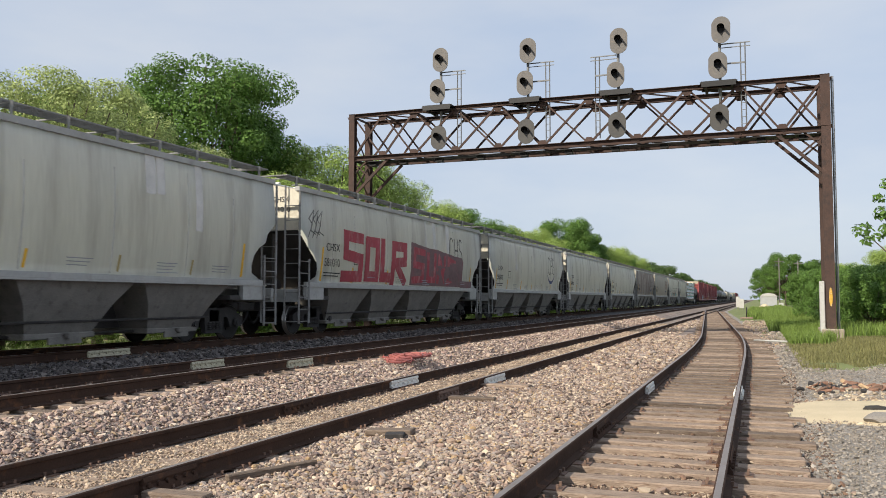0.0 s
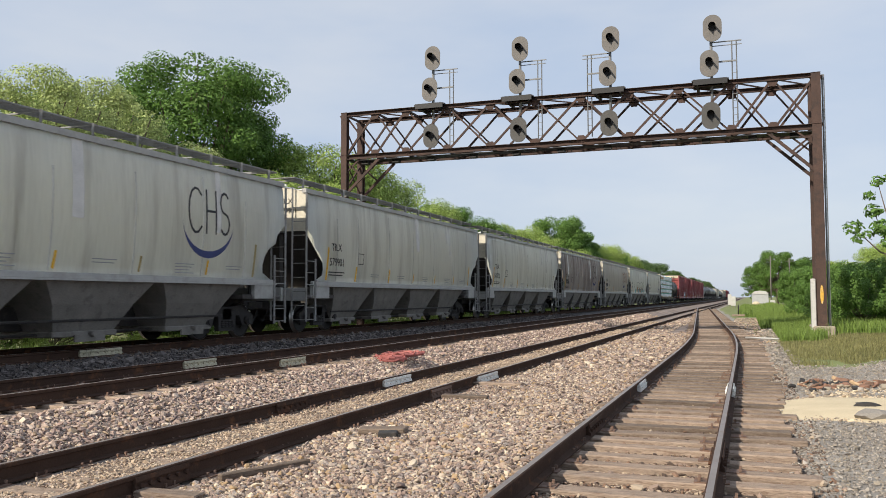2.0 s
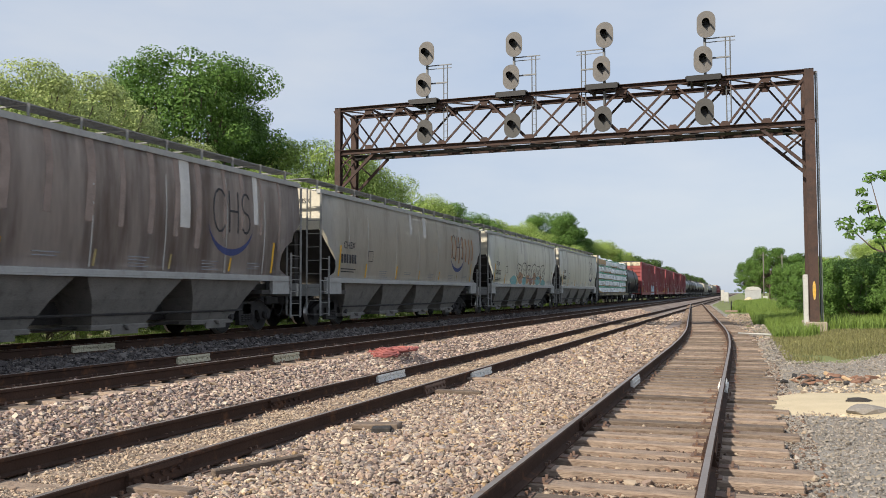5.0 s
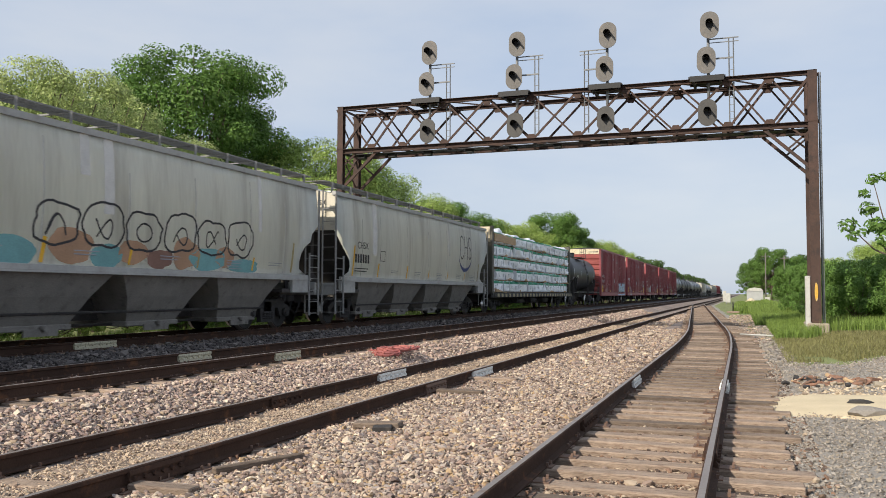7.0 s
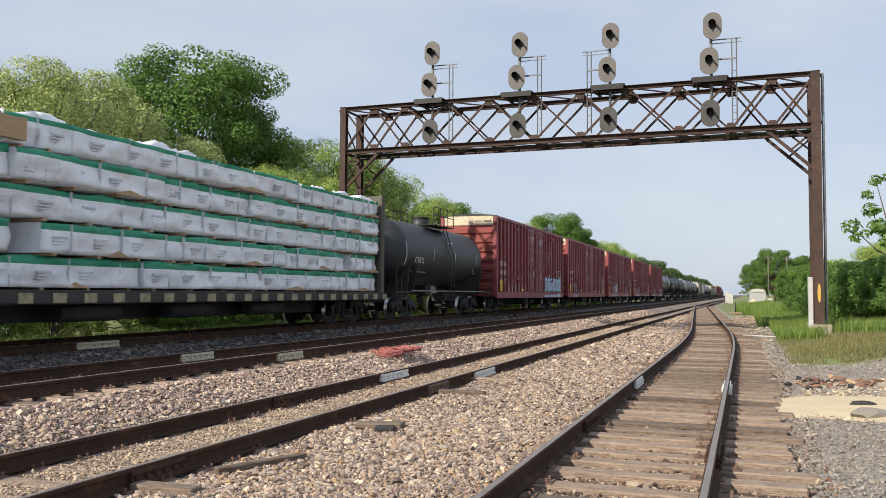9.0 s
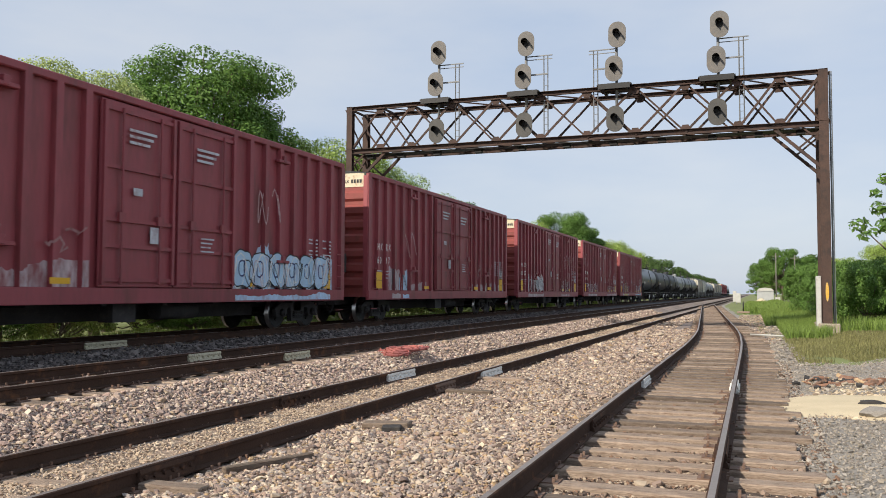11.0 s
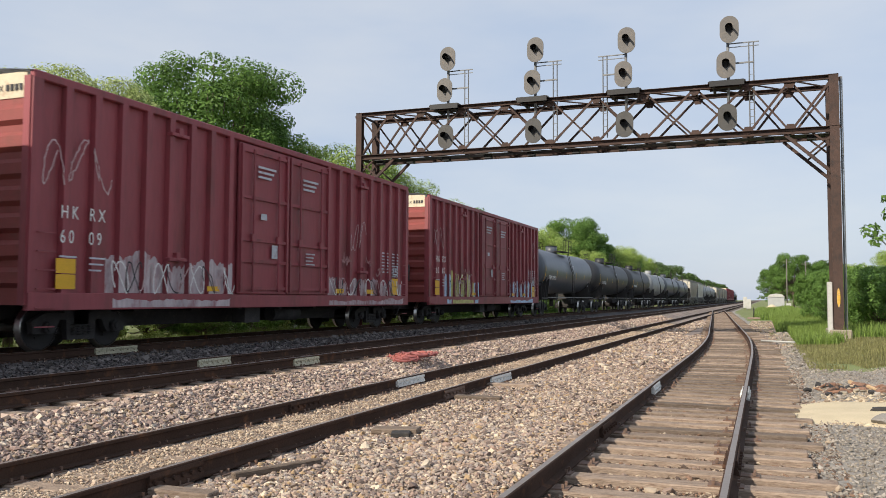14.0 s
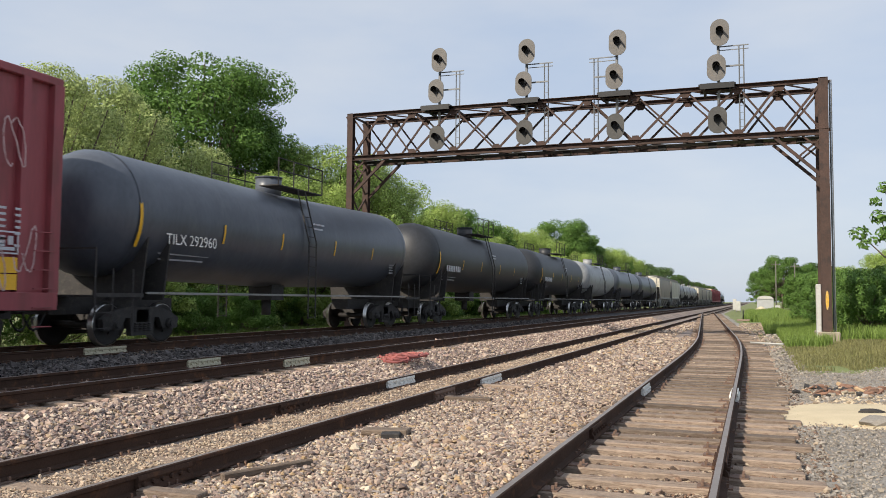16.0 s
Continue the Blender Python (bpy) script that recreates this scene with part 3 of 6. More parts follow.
def make_signal(x, right):
    s = thing("signal_mast", Matrix(), "searchlight signal with two pale oval targets on a mast", "railway signal", "signals on the bridge")
    y, zt = 34.25, 10.12
    for z in (10.85, 12.25):
        signal_head(s, x + (-0.07 if z < 12 else 0.07), y, z, M["target"])
    signal_head(s, x - 0.05, y + 0.1, 8.78, M["target_dark"])
    bm = bmesh.new()
    rod(bm, (x, y + 0.3, 8.3), (x, y + 0.3, 12.6), 0.06, 8)
    part("mast", bm, M["galv"], s)
    bm = bmesh.new()
    box(bm, x - 0.75, x + 0.65, y - 0.15, y + 1.3, zt, zt + 0.06)
    part("platform", bm, M["black"], s, "black grated platform")
    for i in range(2):
        bm = bmesh.new()
        box(bm, x - 0.6 + 1.0 * i, x - 0.5 + 1.0 * i, y - 0.15, y + 1.3, zt - 0.14, zt)
        part("bearer", bm, M["black"], s)
    bm = bmesh.new()
    box(bm, x - 0.7, x + 0.6, y - 0.17, y - 0.15, zt - 0.14, zt + 0.08)
    part("toe_board", bm, M["black"], s)
    bm = bmesh.new()
    d = 1 if right else -1
    x1, x2 = x + d * 0.78, x + d * 0.95
    for xx in (x1, x2):
        bar(bm, (xx, y + 0.3, 8.3), (xx, y + 0.3, 11.75), 0.035, 0.035)
    for i in range(8):
        bar(bm, (x1, y + 0.3, 8.5 + 0.28 * i), (x2, y + 0.3, 8.5 + 0.28 * i), 0.02, 0.02)
    bar(bm, (x, y + 0.3, 11.75), (x2 + d * 0.2, y + 0.3, 11.75), 0.04, 0.04)
    bar(bm, (x, y + 0.3, 11.6), (x2 + d * 0.2, y + 0.3, 11.6), 0.03, 0.03)
    bar(bm, (x, y + 0.3, 10.95), (x2, y + 0.3, 10.95), 0.05, 0.06)
    part("ladder", bm, M["galv"], s, "galvanised ladder and handrail")


make_bridge()
for sx, sr in ((-13.0, True), (-9.0, True), (-5.15, False), (-1.15, True)):
    make_signal(sx, sr)


# ---- train ----
SPEED, RADIUS = 17.85, 0.457
CARS, WHEELS = [], []
SIDE = pose(0, 0, 0, 90, 0, 90)


def car(name, s, label, category, group):
    """A car whose leading end lies s metres along the track at the start; its space has y backwards along the train, z up from the rail."""
    c = thing(name, pose(AX, s, AZ), label, category, group)
    CARS.append((c, s))
    return c


TRUCK = {}


def truck_meshes():
    bm = bmesh.new()
    for s in (-1, 1):
        x0, x1 = s * 0.93 - 0.07, s * 0.93 + 0.07
        out = [(-1.2, 0.34), (-1.25, 0.58), (-1.02, 0.70), (-0.62, 0.84), (0.62, 0.84), (1.02, 0.70), (1.25, 0.58), (1.2, 0.34), (0.70, 0.34), (0.55, 0.60), (0.40, 0.60), (0.36, 0.20), (-0.36, 0.20), (-0.40, 0.60), (-0.55, 0.60), (-0.70, 0.34)]
        plate(bm, out, 0, x0, x1)
        for y in (-0.89, 0.89):
            rod(bm, (s * 0.98, y, 0.457), (s * 1.1, y, 0.457), 0.12, 10)
            rod(bm, (s * 1.1, y, 0.457), (s * 1.13, y, 0.457), 0.08, 8)
        for i in range(4):
            for k in range(4):
                rod(bm, (s * 1.0, -0.22 + 0.145 * i, 0.3 + 0.05 * k), (s * 1.0, -0.22 + 0.145 * i, 0.33 + 0.05 * k), 0.06, 8)
    box(bm, -1.0, 1.0, -0.2, 0.2, 0.5, 0.78)
    for y in (-0.42, 0.42):
        box(bm, -0.8, 0.8, y - 0.06, y + 0.06, 0.32, 0.45)
    frame_me = part("truck", fixed(bm), M["truck"], None)
    TRUCK["frame"] = frame_me.data
    bpy.data.objects.remove(frame_me)
    bm = bmesh.new()
    for s in (-1, 1):
        prof = [(0.02, s * 0.80), (0.30, s * 0.79), (0.375, s * 0.81), (0.44, s * 0.815), (0.457, s * 0.80), (0.457, s * 0.72), (0.485, s * 0.70), (0.485, s * 0.68), (0.37, s * 0.685), (0.3, s * 0.74), (0.02, s * 0.74)]
        n = 28
        rings = [[(x, r * math.cos(2 * math.pi * i / n), r * math.sin(2 * math.pi * i / n)) for r, x in prof] for i in range(n)]
        vs = [[bm.verts.new(p) for p in r] for r in rings]
        for i in range(n):
            for j in range(len(prof) - 1):
                f = bm.faces.new((vs[i][j], vs[(i + 1) % n][j], vs[(i + 1) % n][j + 1], vs[i][j + 1]))
                f.smooth = True
                f.material_index = 1 if j in (3, 4, 5) else 0
    rod(bm, (-0.85, 0, 0), (0.85, 0, 0), 0.085, 10)
    for k in range(3):
        t = k * 2.1
        for s in (-1, 1):
            box(bm, s * 0.81 - 0.012, s * 0.81 + 0.012, 0.2 * math.cos(t) - 0.03, 0.2 * math.cos(t) + 0.03, 0.2 * math.sin(t) - 0.03, 0.2 * math.sin(t) + 0.03)
    ob = part("wheelset", fixed(bm), [M["wheel"], M["tread"]], None)
    TRUCK["wheel"] = ob.data
    bpy.data.objects.remove(ob)


truck_meshes()


def add_trucks(c, ys):
    for y in ys:
        t = new("truck", TRUCK["frame"])
        t.parent, t.location = c, (0, y, 0)
        tagged(t, "dirty dark bogie with springs")
        for d in (-0.89, 0.89):
            w = new("wheelset", TRUCK["wheel"])
            w.parent, w.location = t, (0, d, RADIUS)
            WHEELS.append((w, d))


def coupler(c, y, out):
    bm = bmesh.new()
    box(bm, -0.09, 0.09, min(y, y + out * 0.7), max(y, y + out * 0.7), 0.76, 0.95)
    box(bm, -0.17, 0.17, min(y + out * 0.45, y + out * 0.7), max(y + out * 0.45, y + out * 0.7), 0.7, 1.0, bevel=0.05)
    part("coupler", bm, M["truck"], c)
    bm = bmesh.new()
    pts = [Vector((0.3, y + out * (0.05 + 0.6 * t), 0.72 - 0.35 * math.sin(math.pi * t))) for t in [i / 6 for i in range(7)]]
    sweep(bm, [[p + Vector((0.025 * math.cos(a), 0, 0.025 * math.sin(a))) for a in [i * math.pi / 3 for i in range(6)]] for p in pts])
    part("air_hose", bm, M["black"], c)


def xside(z):
    """Half width of the hopper's curved side at height z."""
    t = (z - 1.45) / (4.27 - 1.45)
    return 1.5 + 0.11 * math.sin(math.pi * min(1, max(0, t)) * 0.95)


HL = 17.0


def hopper_meshes(body):
    d = {}
    # sides with the notched ends
    edge = [(0.04, 4.27), (0.04, 3.12), (0.22, 3.08), (0.42, 2.82), (0.5, 2.58), (0.82, 2.42), (1.02, 2.2), (1.1, 1.95), (1.06, 1.75), (0.95, 1.62), (0.62, 1.57)]
    zs = [1.57, 1.75, 1.95, 2.2, 2.42, 2.58, 2.82, 3.12, 3.4, 3.7, 4.0, 4.27]

    def start(z):
        for (ya, za), (yb, zb) in zip(edge, edge[1:]):
            if zb <= z <= za:
                return ya + (yb - ya) * ((za - z) / (za - zb) if za > zb else 0)
        return 0.62
    for s, key in ((1, "side_r"), (-1, "side_l")):
        bm = bmesh.new()
        rings = []
        for z in zs:
            a = start(z)
            ys = [a] + [1.4 + i * (HL - 2.8) / 16 for i in range(17)] + [HL - a]
            rings.append([(s * xside(z), y, z) for y in ys])
        sweep(bm, rings, closed=False, smooth=True)
        bmesh.ops.solidify(bm, geom=bm.faces[:], thickness=0.03)
        d[key] = (fixed(bm), body)
        bm = bmesh.new()
        x = s * 1.53
        box(bm, x - 0.05, x + 0.05, 0.45, HL - 0.45, 1.45, 1.57, bevel=0.01)
        box(bm, x - 0.09, x + 0.07, 0.45, HL - 0.45, 1.415, 1.455)
        for y in (0.45, HL - 1.5):
            box(bm, x - 0.06, x + 0.045, y, y + 1.05, 1.05, 1.45)
        d["sill" + key[-2:]] = (bm, M["sill"])
        bm = bmesh.new()
        bar(bm, (s * 1.5, 0.0, 4.29), (s * 1.5, HL, 4.29), 0.14, 0.13)
        d["eave" + key[-2:]] = (bm, M["sill"])
        for i in range(7):
            y = (2.0, 3.55, 6.15, 8.5, 10.8, 13.2, 15.0)[i]
            bm = bmesh.new()
            for z0, z1 in ((1.6, 1.9), (1.9, 2.2), (2.2, 2.55), (2.55, 2.9), (2.9, 3.3), (3.3, 3.6 + 0.2 * (i % 3))):
                bar(bm, (s * (xside(z0) + 0.002), y, z0), (s * (xside(z1) + 0.002), y, z1), 0.03, 0.008, up=(1, 0, 0))
            d["seam%s_%d" % (key[-2:], i)] = (bm, M["seam"])
    bm = bmesh.new()
    rings = []
    for i in range(13):
        t = i / 12
        rings.append([(-1.5 + 3.0 * t, 0.03, 4.28 + 0.2 * math.sin(math.pi * t)), (-1.5 + 3.0 * t, HL - 0.03, 4.28 + 0.2 * math.sin(math.pi * t))])
    sweep(bm, rings, closed=False, smooth=True)
    bmesh.ops.solidify(bm, geom=bm.faces[:], thickness=0.03)
    d["roof"] = (fixed(bm), body)
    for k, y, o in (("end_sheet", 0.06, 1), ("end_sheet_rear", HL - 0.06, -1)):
        bm = bmesh.new()
        pts = [(-xside(3.08), 3.08), (xside(3.08), 3.08), (xside(3.7), 3.7), (1.5, 4.27), (0.75, 4.42), (0, 4.47), (-0.75, 4.42), (-1.5, 4.27), (-xside(3.7), 3.7)]
        plate(bm, pts, 1, y, y + o * 0.03)
        d[k] = (fixed(bm), M["end_sunlit"])
        bm = bmesh.new()
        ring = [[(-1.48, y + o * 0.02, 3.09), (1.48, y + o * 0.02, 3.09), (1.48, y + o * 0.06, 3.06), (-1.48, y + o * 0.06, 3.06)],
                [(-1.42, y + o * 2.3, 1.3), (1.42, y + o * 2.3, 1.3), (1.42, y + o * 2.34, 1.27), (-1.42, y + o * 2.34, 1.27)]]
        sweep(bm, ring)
        # slope, platform, posts and reservoir carry the recess's shade in their colour
        d["slope_" + k] = (fixed(bm), M["under_shade"])
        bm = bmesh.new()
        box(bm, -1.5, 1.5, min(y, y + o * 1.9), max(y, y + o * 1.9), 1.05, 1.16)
        d["platform_" + k] = (bm, M["under_shade"])
        bm = bmesh.new()
        box(bm, -1.55, 1.55, y - 0.05, y + 0.06, 0.98, 1.36, bevel=0.01)
        d["sill_" + k] = (bm, M["sill"])
        bm = bmesh.new()
        box(bm, -0.3, 0.3, min(y, y + o * 1.9), max(y, y + o * 1.9), 0.72, 1.05)
        d["draft_" + k] = (bm, M["truck"])
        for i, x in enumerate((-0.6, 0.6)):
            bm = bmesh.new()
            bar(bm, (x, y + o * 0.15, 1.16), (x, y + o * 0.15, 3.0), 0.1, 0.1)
            d["post_%s%d" % (k, i)] = (bm, M["under_shade"])
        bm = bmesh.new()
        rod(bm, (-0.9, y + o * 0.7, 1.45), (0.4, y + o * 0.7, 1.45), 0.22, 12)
        d["tank_" + k] = (bm, M["under_shade"])
    for i in range(4):
        bm = bmesh.new()
        a = [1.95, 5.1, 8.5, 11.9][i]
        b2 = a + 3.15
        m = (a + b2) / 2
        ring = lambda x, p, q, z: [(-x, p, z), (x, p, z), (x, q, z), (-x, q, z)]
        sweep(bm, [ring(1.47, a + 0.02, b2 - 0.02, 1.43), ring(1.3, a + 0.35, b2 - 0.5, 0.95), ring(1.05, m - 0.95, m + 0.75, 0.4)])
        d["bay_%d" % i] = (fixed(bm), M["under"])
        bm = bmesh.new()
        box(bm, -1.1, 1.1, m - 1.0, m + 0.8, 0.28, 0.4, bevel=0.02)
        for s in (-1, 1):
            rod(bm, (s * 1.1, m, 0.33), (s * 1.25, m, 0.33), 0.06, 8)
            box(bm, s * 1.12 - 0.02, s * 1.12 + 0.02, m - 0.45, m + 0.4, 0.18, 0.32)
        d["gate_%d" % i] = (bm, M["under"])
    bm = bmesh.new()
    box(bm, -0.3, 0.3, 1.9, HL - 1.9, 0.42, 0.9)
    d["centre_sill"] = (bm, M["truck"])
    bm = bmesh.new()
    for a, b in (((1.15, 2.4, 0.62), (1.15, 14.6, 0.62)), ((0.7, 2.2, 0.34), (0.7, 14.8, 0.34))):
        rod(bm, a, b, 0.03, 6)
    d["brake_pipe"] = (bm, M["truck"])
    bm = bmesh.new()
    for s in (-1, 1):
        x0, x1 = (0.72, 1.22) if s > 0 else (-1.22, -0.72)
        for k in range(9):
            x = x0 + (x1 - x0) * k / 8
            bar(bm, (x, -0.15, 4.68), (x, HL + 0.15, 4.68), 0.034, 0.03)
        for k in range(30):
            y = -0.12 + k * (HL + 0.24) / 29
            bar(bm, (x0, y, 4.675), (x1, y, 4.675), 0.014, 0.025)
        for k in range(13):
            y = 0.35 + k * (HL - 0.7) / 12
            bar(bm, (s * 1.26, y, 4.3), (s * 1.26, y, 4.69), 0.05, 0.11)
            bar(bm, (s * 0.3, y, 4.655), (s * 1.28, y, 4.655), 0.05, 0.03)
    for y in (-0.02, HL + 0.02):
        bar(bm, (-1.1, y, 4.69), (1.1, y, 4.69), 0.1, 0.03)
    d["running_board"] = (bm, M["galv_dirty"])
    bm = bmesh.new()
    box(bm, -0.3, 0.3, 0.6, HL - 0.6, 4.46, 4.60, bevel=0.04)
    for k in range(14):
        y = 0.9 + k * (HL - 1.8) / 13
        bar(bm, (-0.36, y, 4.62), (0.36, y, 4.62), 0.06, 0.04)
    d["hatch"] = (bm, body)
    for y, o, k in ((0.0, 1, "f"), (HL, -1, "r")):
        for s in (-1, 1):
            bm = bmesh.new()
            x = s * 1.6
            for yy, z1 in ((y - o * 0.02, 4.2), (y + o * 0.55, 2.25)):
                bar(bm, (x, yy, 0.36), (x, yy, z1), 0.05, 0.06)
            for i in range(6):
                bar(bm, (x, y, 0.42 + 0.35 * i), (x, y + o * 0.55, 0.42 + 0.35 * i), 0.022, 0.022)
            for i in range(9):
                bar(bm, (x, y - o * 0.04, 0.42 + 0.42 * i), (s * 1.15, y - o * 0.04, 0.42 + 0.42 * i), 0.022, 0.022)
            bar(bm, (s * 1.13, y - o * 0.04, 0.42), (s * 1.13, y - o * 0.04, 4.4), 0.05, 0.03)
            d["ladder_%s%d" % (k, s)] = (bm, M["galv_dirty"])
    return d


M["galv_dirty"] = mat("dirty_grey_steel", (0.24, 0.24, 0.23), 0.7, var=0.2, scale=3, bump=0.1, stain=(0.12, 0.1, 0.09), amount=0.4)
HOPPERS = {}


def make_hopper(s, body, label):
    c = car("hopper_car", s, label, "hopper car", "covered hopper cars in the train")
    if body not in HOPPERS:
        HOPPERS[body] = {}
        for k, (bm, m) in hopper_meshes(M[body]).items():
            nm = next(v for a, v in (("side", "side"), ("sill_end", "end_sill"), ("sill", "side_sill"), ("eave", "eave"), ("seam", "seam"), ("roof", "roof"), ("end_sheet", "end_sheet"), ("slope", "slope_sheet"),
                                     ("platform", "end_platform"), ("draft", "draft_sill"), ("centre", "centre_sill"), ("brake", "brake_pipe"), ("post", "end_post"), ("tank", "air_reservoir"), ("bay", "hopper_bay"), ("gate", "outlet_gate"), ("running", "running_board"), ("hatch", "hatch_cover"), ("ladder", "ladder")) if k.startswith(a))
            ob = part(nm, bm, m, c)
            HOPPERS[body][k] = (nm, ob.data)
    else:
        for nm, me in HOPPERS[body].values():
            new(nm, me).parent = c
    add_trucks(c, (1.9, HL - 1.9))
    coupler(c, 0.0, -1)
    coupler(c, HL, 1)
    return c


def on_side(x, y, z):
    return pose(x, y, z) @ SIDE


def mark(c, y, z, w, h, m="letter", name="lettering_bar", x=None, depth=0.004):
    """A plain painted bar on the side that faces the camera."""
    bm = bmesh.new()
    x = (max(xside(z), xside(z + h)) + 0.006) if x is None else x
    box(bm, x, x + depth, y, y + w, z, z + h)
    return part(name, bm, M[m], c)


H1 = [(2.9, "hopper"), (21.2, "hopper"), (39.5, "hopper"), (57.75, "hopper"), (76.05, "hopper"), (94.3, "hopper_brown"), (112.6, "hopper_cream"), (131.0, "hopper"), (149.2, "hopper")]
hoppers = [make_hopper(s, b, {"hopper": "light grey covered hopper car with streaked sides", "hopper_brown": "light grey covered hopper car stained brown", "hopper_cream": "cream grey covered hopper car with rusty streaks"}[b]) for s, b in H1]


BL = 17.25


def make_boxcar(s):
    c = car("boxcar", s, "dark red ribbed boxcar with double plug doors and graffiti", "boxcar", "red boxcars in the train")
    bm = bmesh.new()
    box(bm, -1.47, 1.47, 0.05, BL - 0.05, 0.95, 5.08)
    part("body", bm, M["box"], c)
    for s2 in (-1, 1):
        for y in [0.1 + 0.75 * i for i in range(9)] + [BL - 0.1 - 0.75 * i for i in range(9)]:
            bm = bmesh.new()
            wl = 0.1 if 0.5 < y < BL - 0.5 else 0.14
            plate(bm, [(s2 * 1.465, y - wl), (s2 * 1.59, y - wl * 0.85), (s2 * 1.59, y + wl * 0.85), (s2 * 1.465, y + wl)], 2, 1.12, 5.08)
            part("side_post", fixed(bm), M["box"], c)
        bm = bmesh.new()
        box(bm, s2 * 1.54 - 0.06, s2 * 1.54 + 0.06, 0.0, BL, 0.8, 1.13, bevel=0.01)
        part("side_sill", bm, M["box"], c)
        bm = bmesh.new()
        box(bm, s2 * 1.53 - 0.07, s2 * 1.53 + 0.06, 0.0, BL, 5.06, 5.22, bevel=0.02)
        part("top_chord", bm, M["box"], c)
        for y0 in (6.45, 8.8):
            bm = bmesh.new()
            x = s2 * 1.56
            box(bm, x - 0.04, x + 0.02, y0, y0 + 2.28, 1.15, 5.02, bevel=0.01)
            d = part("door", bm, M["box"], c)
            for z in (1.3, 2.0, 2.55, 3.65, 4.85):
                bm = bmesh.new()
                box(bm, x - 0.02, x + s2 * 0.075, y0 + 0.05, y0 + 2.23, z - 0.04, z + 0.04)
                part("door_rail", fixed(bm), M["box"], d)
            for yy in (y0 + 0.06, y0 + 2.22):
                bm = bmesh.new()
                box(bm, x - 0.02, x + s2 * 0.1, yy - 0.045, yy + 0.045, 1.2, 4.98)
                part("door_stile", fixed(bm), M["box"], d)
            bm = bmesh.new()
            for yy in (y0 + 0.55, y0 + 1.75):
                rod(bm, (s2 * 1.66, yy, 1.2), (s2 * 1.66, yy, 4.9), 0.03, 6)
                box(bm, s2 * 1.66 - 0.03, s2 * 1.66 + 0.03, yy - 0.1, yy + 0.1, 2.5, 2.7)
            part("lock_rod", fixed(bm), M["box"], d)
    bm = bmesh.new()
    rings = [[(-1.58 + 3.16 * i / 10, y, 5.2 + 0.12 * math.sin(math.pi * i / 10)) for i in range(11)] for y in (-0.05, BL + 0.05)]
    sweep(bm, rings, closed=False)
    bmesh.ops.solidify(bm, geom=bm.faces[:], thickness=0.04)
    part("roof", fixed(bm), M["galv_dirty"], c)
    for y, o in ((0.05, -1), (BL - 0.05, 1)):
        bm = bmesh.new()
        box(bm, -1.47, 1.47, min(y, y + o * 0.012), max(y, y + o * 0.012), 0.9, 5.08)
        e = part("end", bm, M["box_end"], c, "red corrugated end")
        for k in range(7):
            z = 1.2 + k * 0.5
            bm = bmesh.new()
            plate(bm, [(y, z), (y + o * 0.09, z + 0.1), (y + o * 0.09, z + 0.3), (y, z + 0.4)], 0, -1.4, 1.4)
            part("corrugation", fixed(bm), M["box_end"], e)
        for x in (-1.47, 1.47):
            bm = bmesh.new()
            box(bm, x - 0.08, x + 0.08, min(y, y + o * 0.1), max(y, y + o * 0.1), 0.9, 5.1)
            part("corner_post", bm, M["box"], e)
        bm = bmesh.new()
        box(bm, -1.38, 1.38, min(y + o * 0.01, y + o * 0.03), max(y + o * 0.01, y + o * 0.03), 4.72, 5.2)
        part("end_panel", bm, M["cream"], c, "cream painted panel at the top of the end")
        bm = bmesh.new()
        for x in (-1.3, -0.85):
            bar(bm, (x, y + o * 0.16, 0.5), (x, y + o * 0.16, 2.4), 0.04, 0.04)
        for k in range(6):
            bar(bm, (-1.3, y + o * 0.16, 0.55 + 0.35 * k), (-0.85, y + o * 0.16, 0.55 + 0.35 * k), 0.022, 0.022)
        part("ladder", bm, M["box"], c)
        for k in range(6):
            bm = bmesh.new()
            bar(bm, (1.62, y - o * 0.1, 0.5 + 0.35 * k), (1.62, y - o * 0.55, 0.5 + 0.35 * k), 0.022, 0.022)
            part("grab_iron", bm, M["box"], c)
    bm = bmesh.new()
    box(bm, -0.35, 0.35, -0.1, BL + 0.1, 0.62, 0.95)
    box(bm, -0.3, 0.3, 3.3, BL - 3.3, 0.4, 0.62)
    for i in range(9):
        box(bm, -1.45, 1.45, 1.0 + i * 1.9, 1.15 + i * 1.9, 0.75, 0.95)
    box(bm, 0.9, 1.3, 7.2, 7.9, 0.4, 0.8)
    rod(bm, (0.9, 9.0, 0.6), (0.9, 10.4, 0.6), 0.2, 10)
    part("underframe", bm, M["truck"], c)
    add_trucks(c, (1.9, BL - 1.9))
    coupler(c, 0.0, -1)
    coupler(c, BL, 1)
    return c


M["cream"] = mat("cream_paint", (0.62, 0.55, 0.40), 0.65, var=0.12, bump=0.03, stain=(0.4, 0.22, 0.12), amount=0.35)
boxcars = [make_boxcar(s) for s in (203.3, 222.4, 241.9, 261.3, 280.7)]


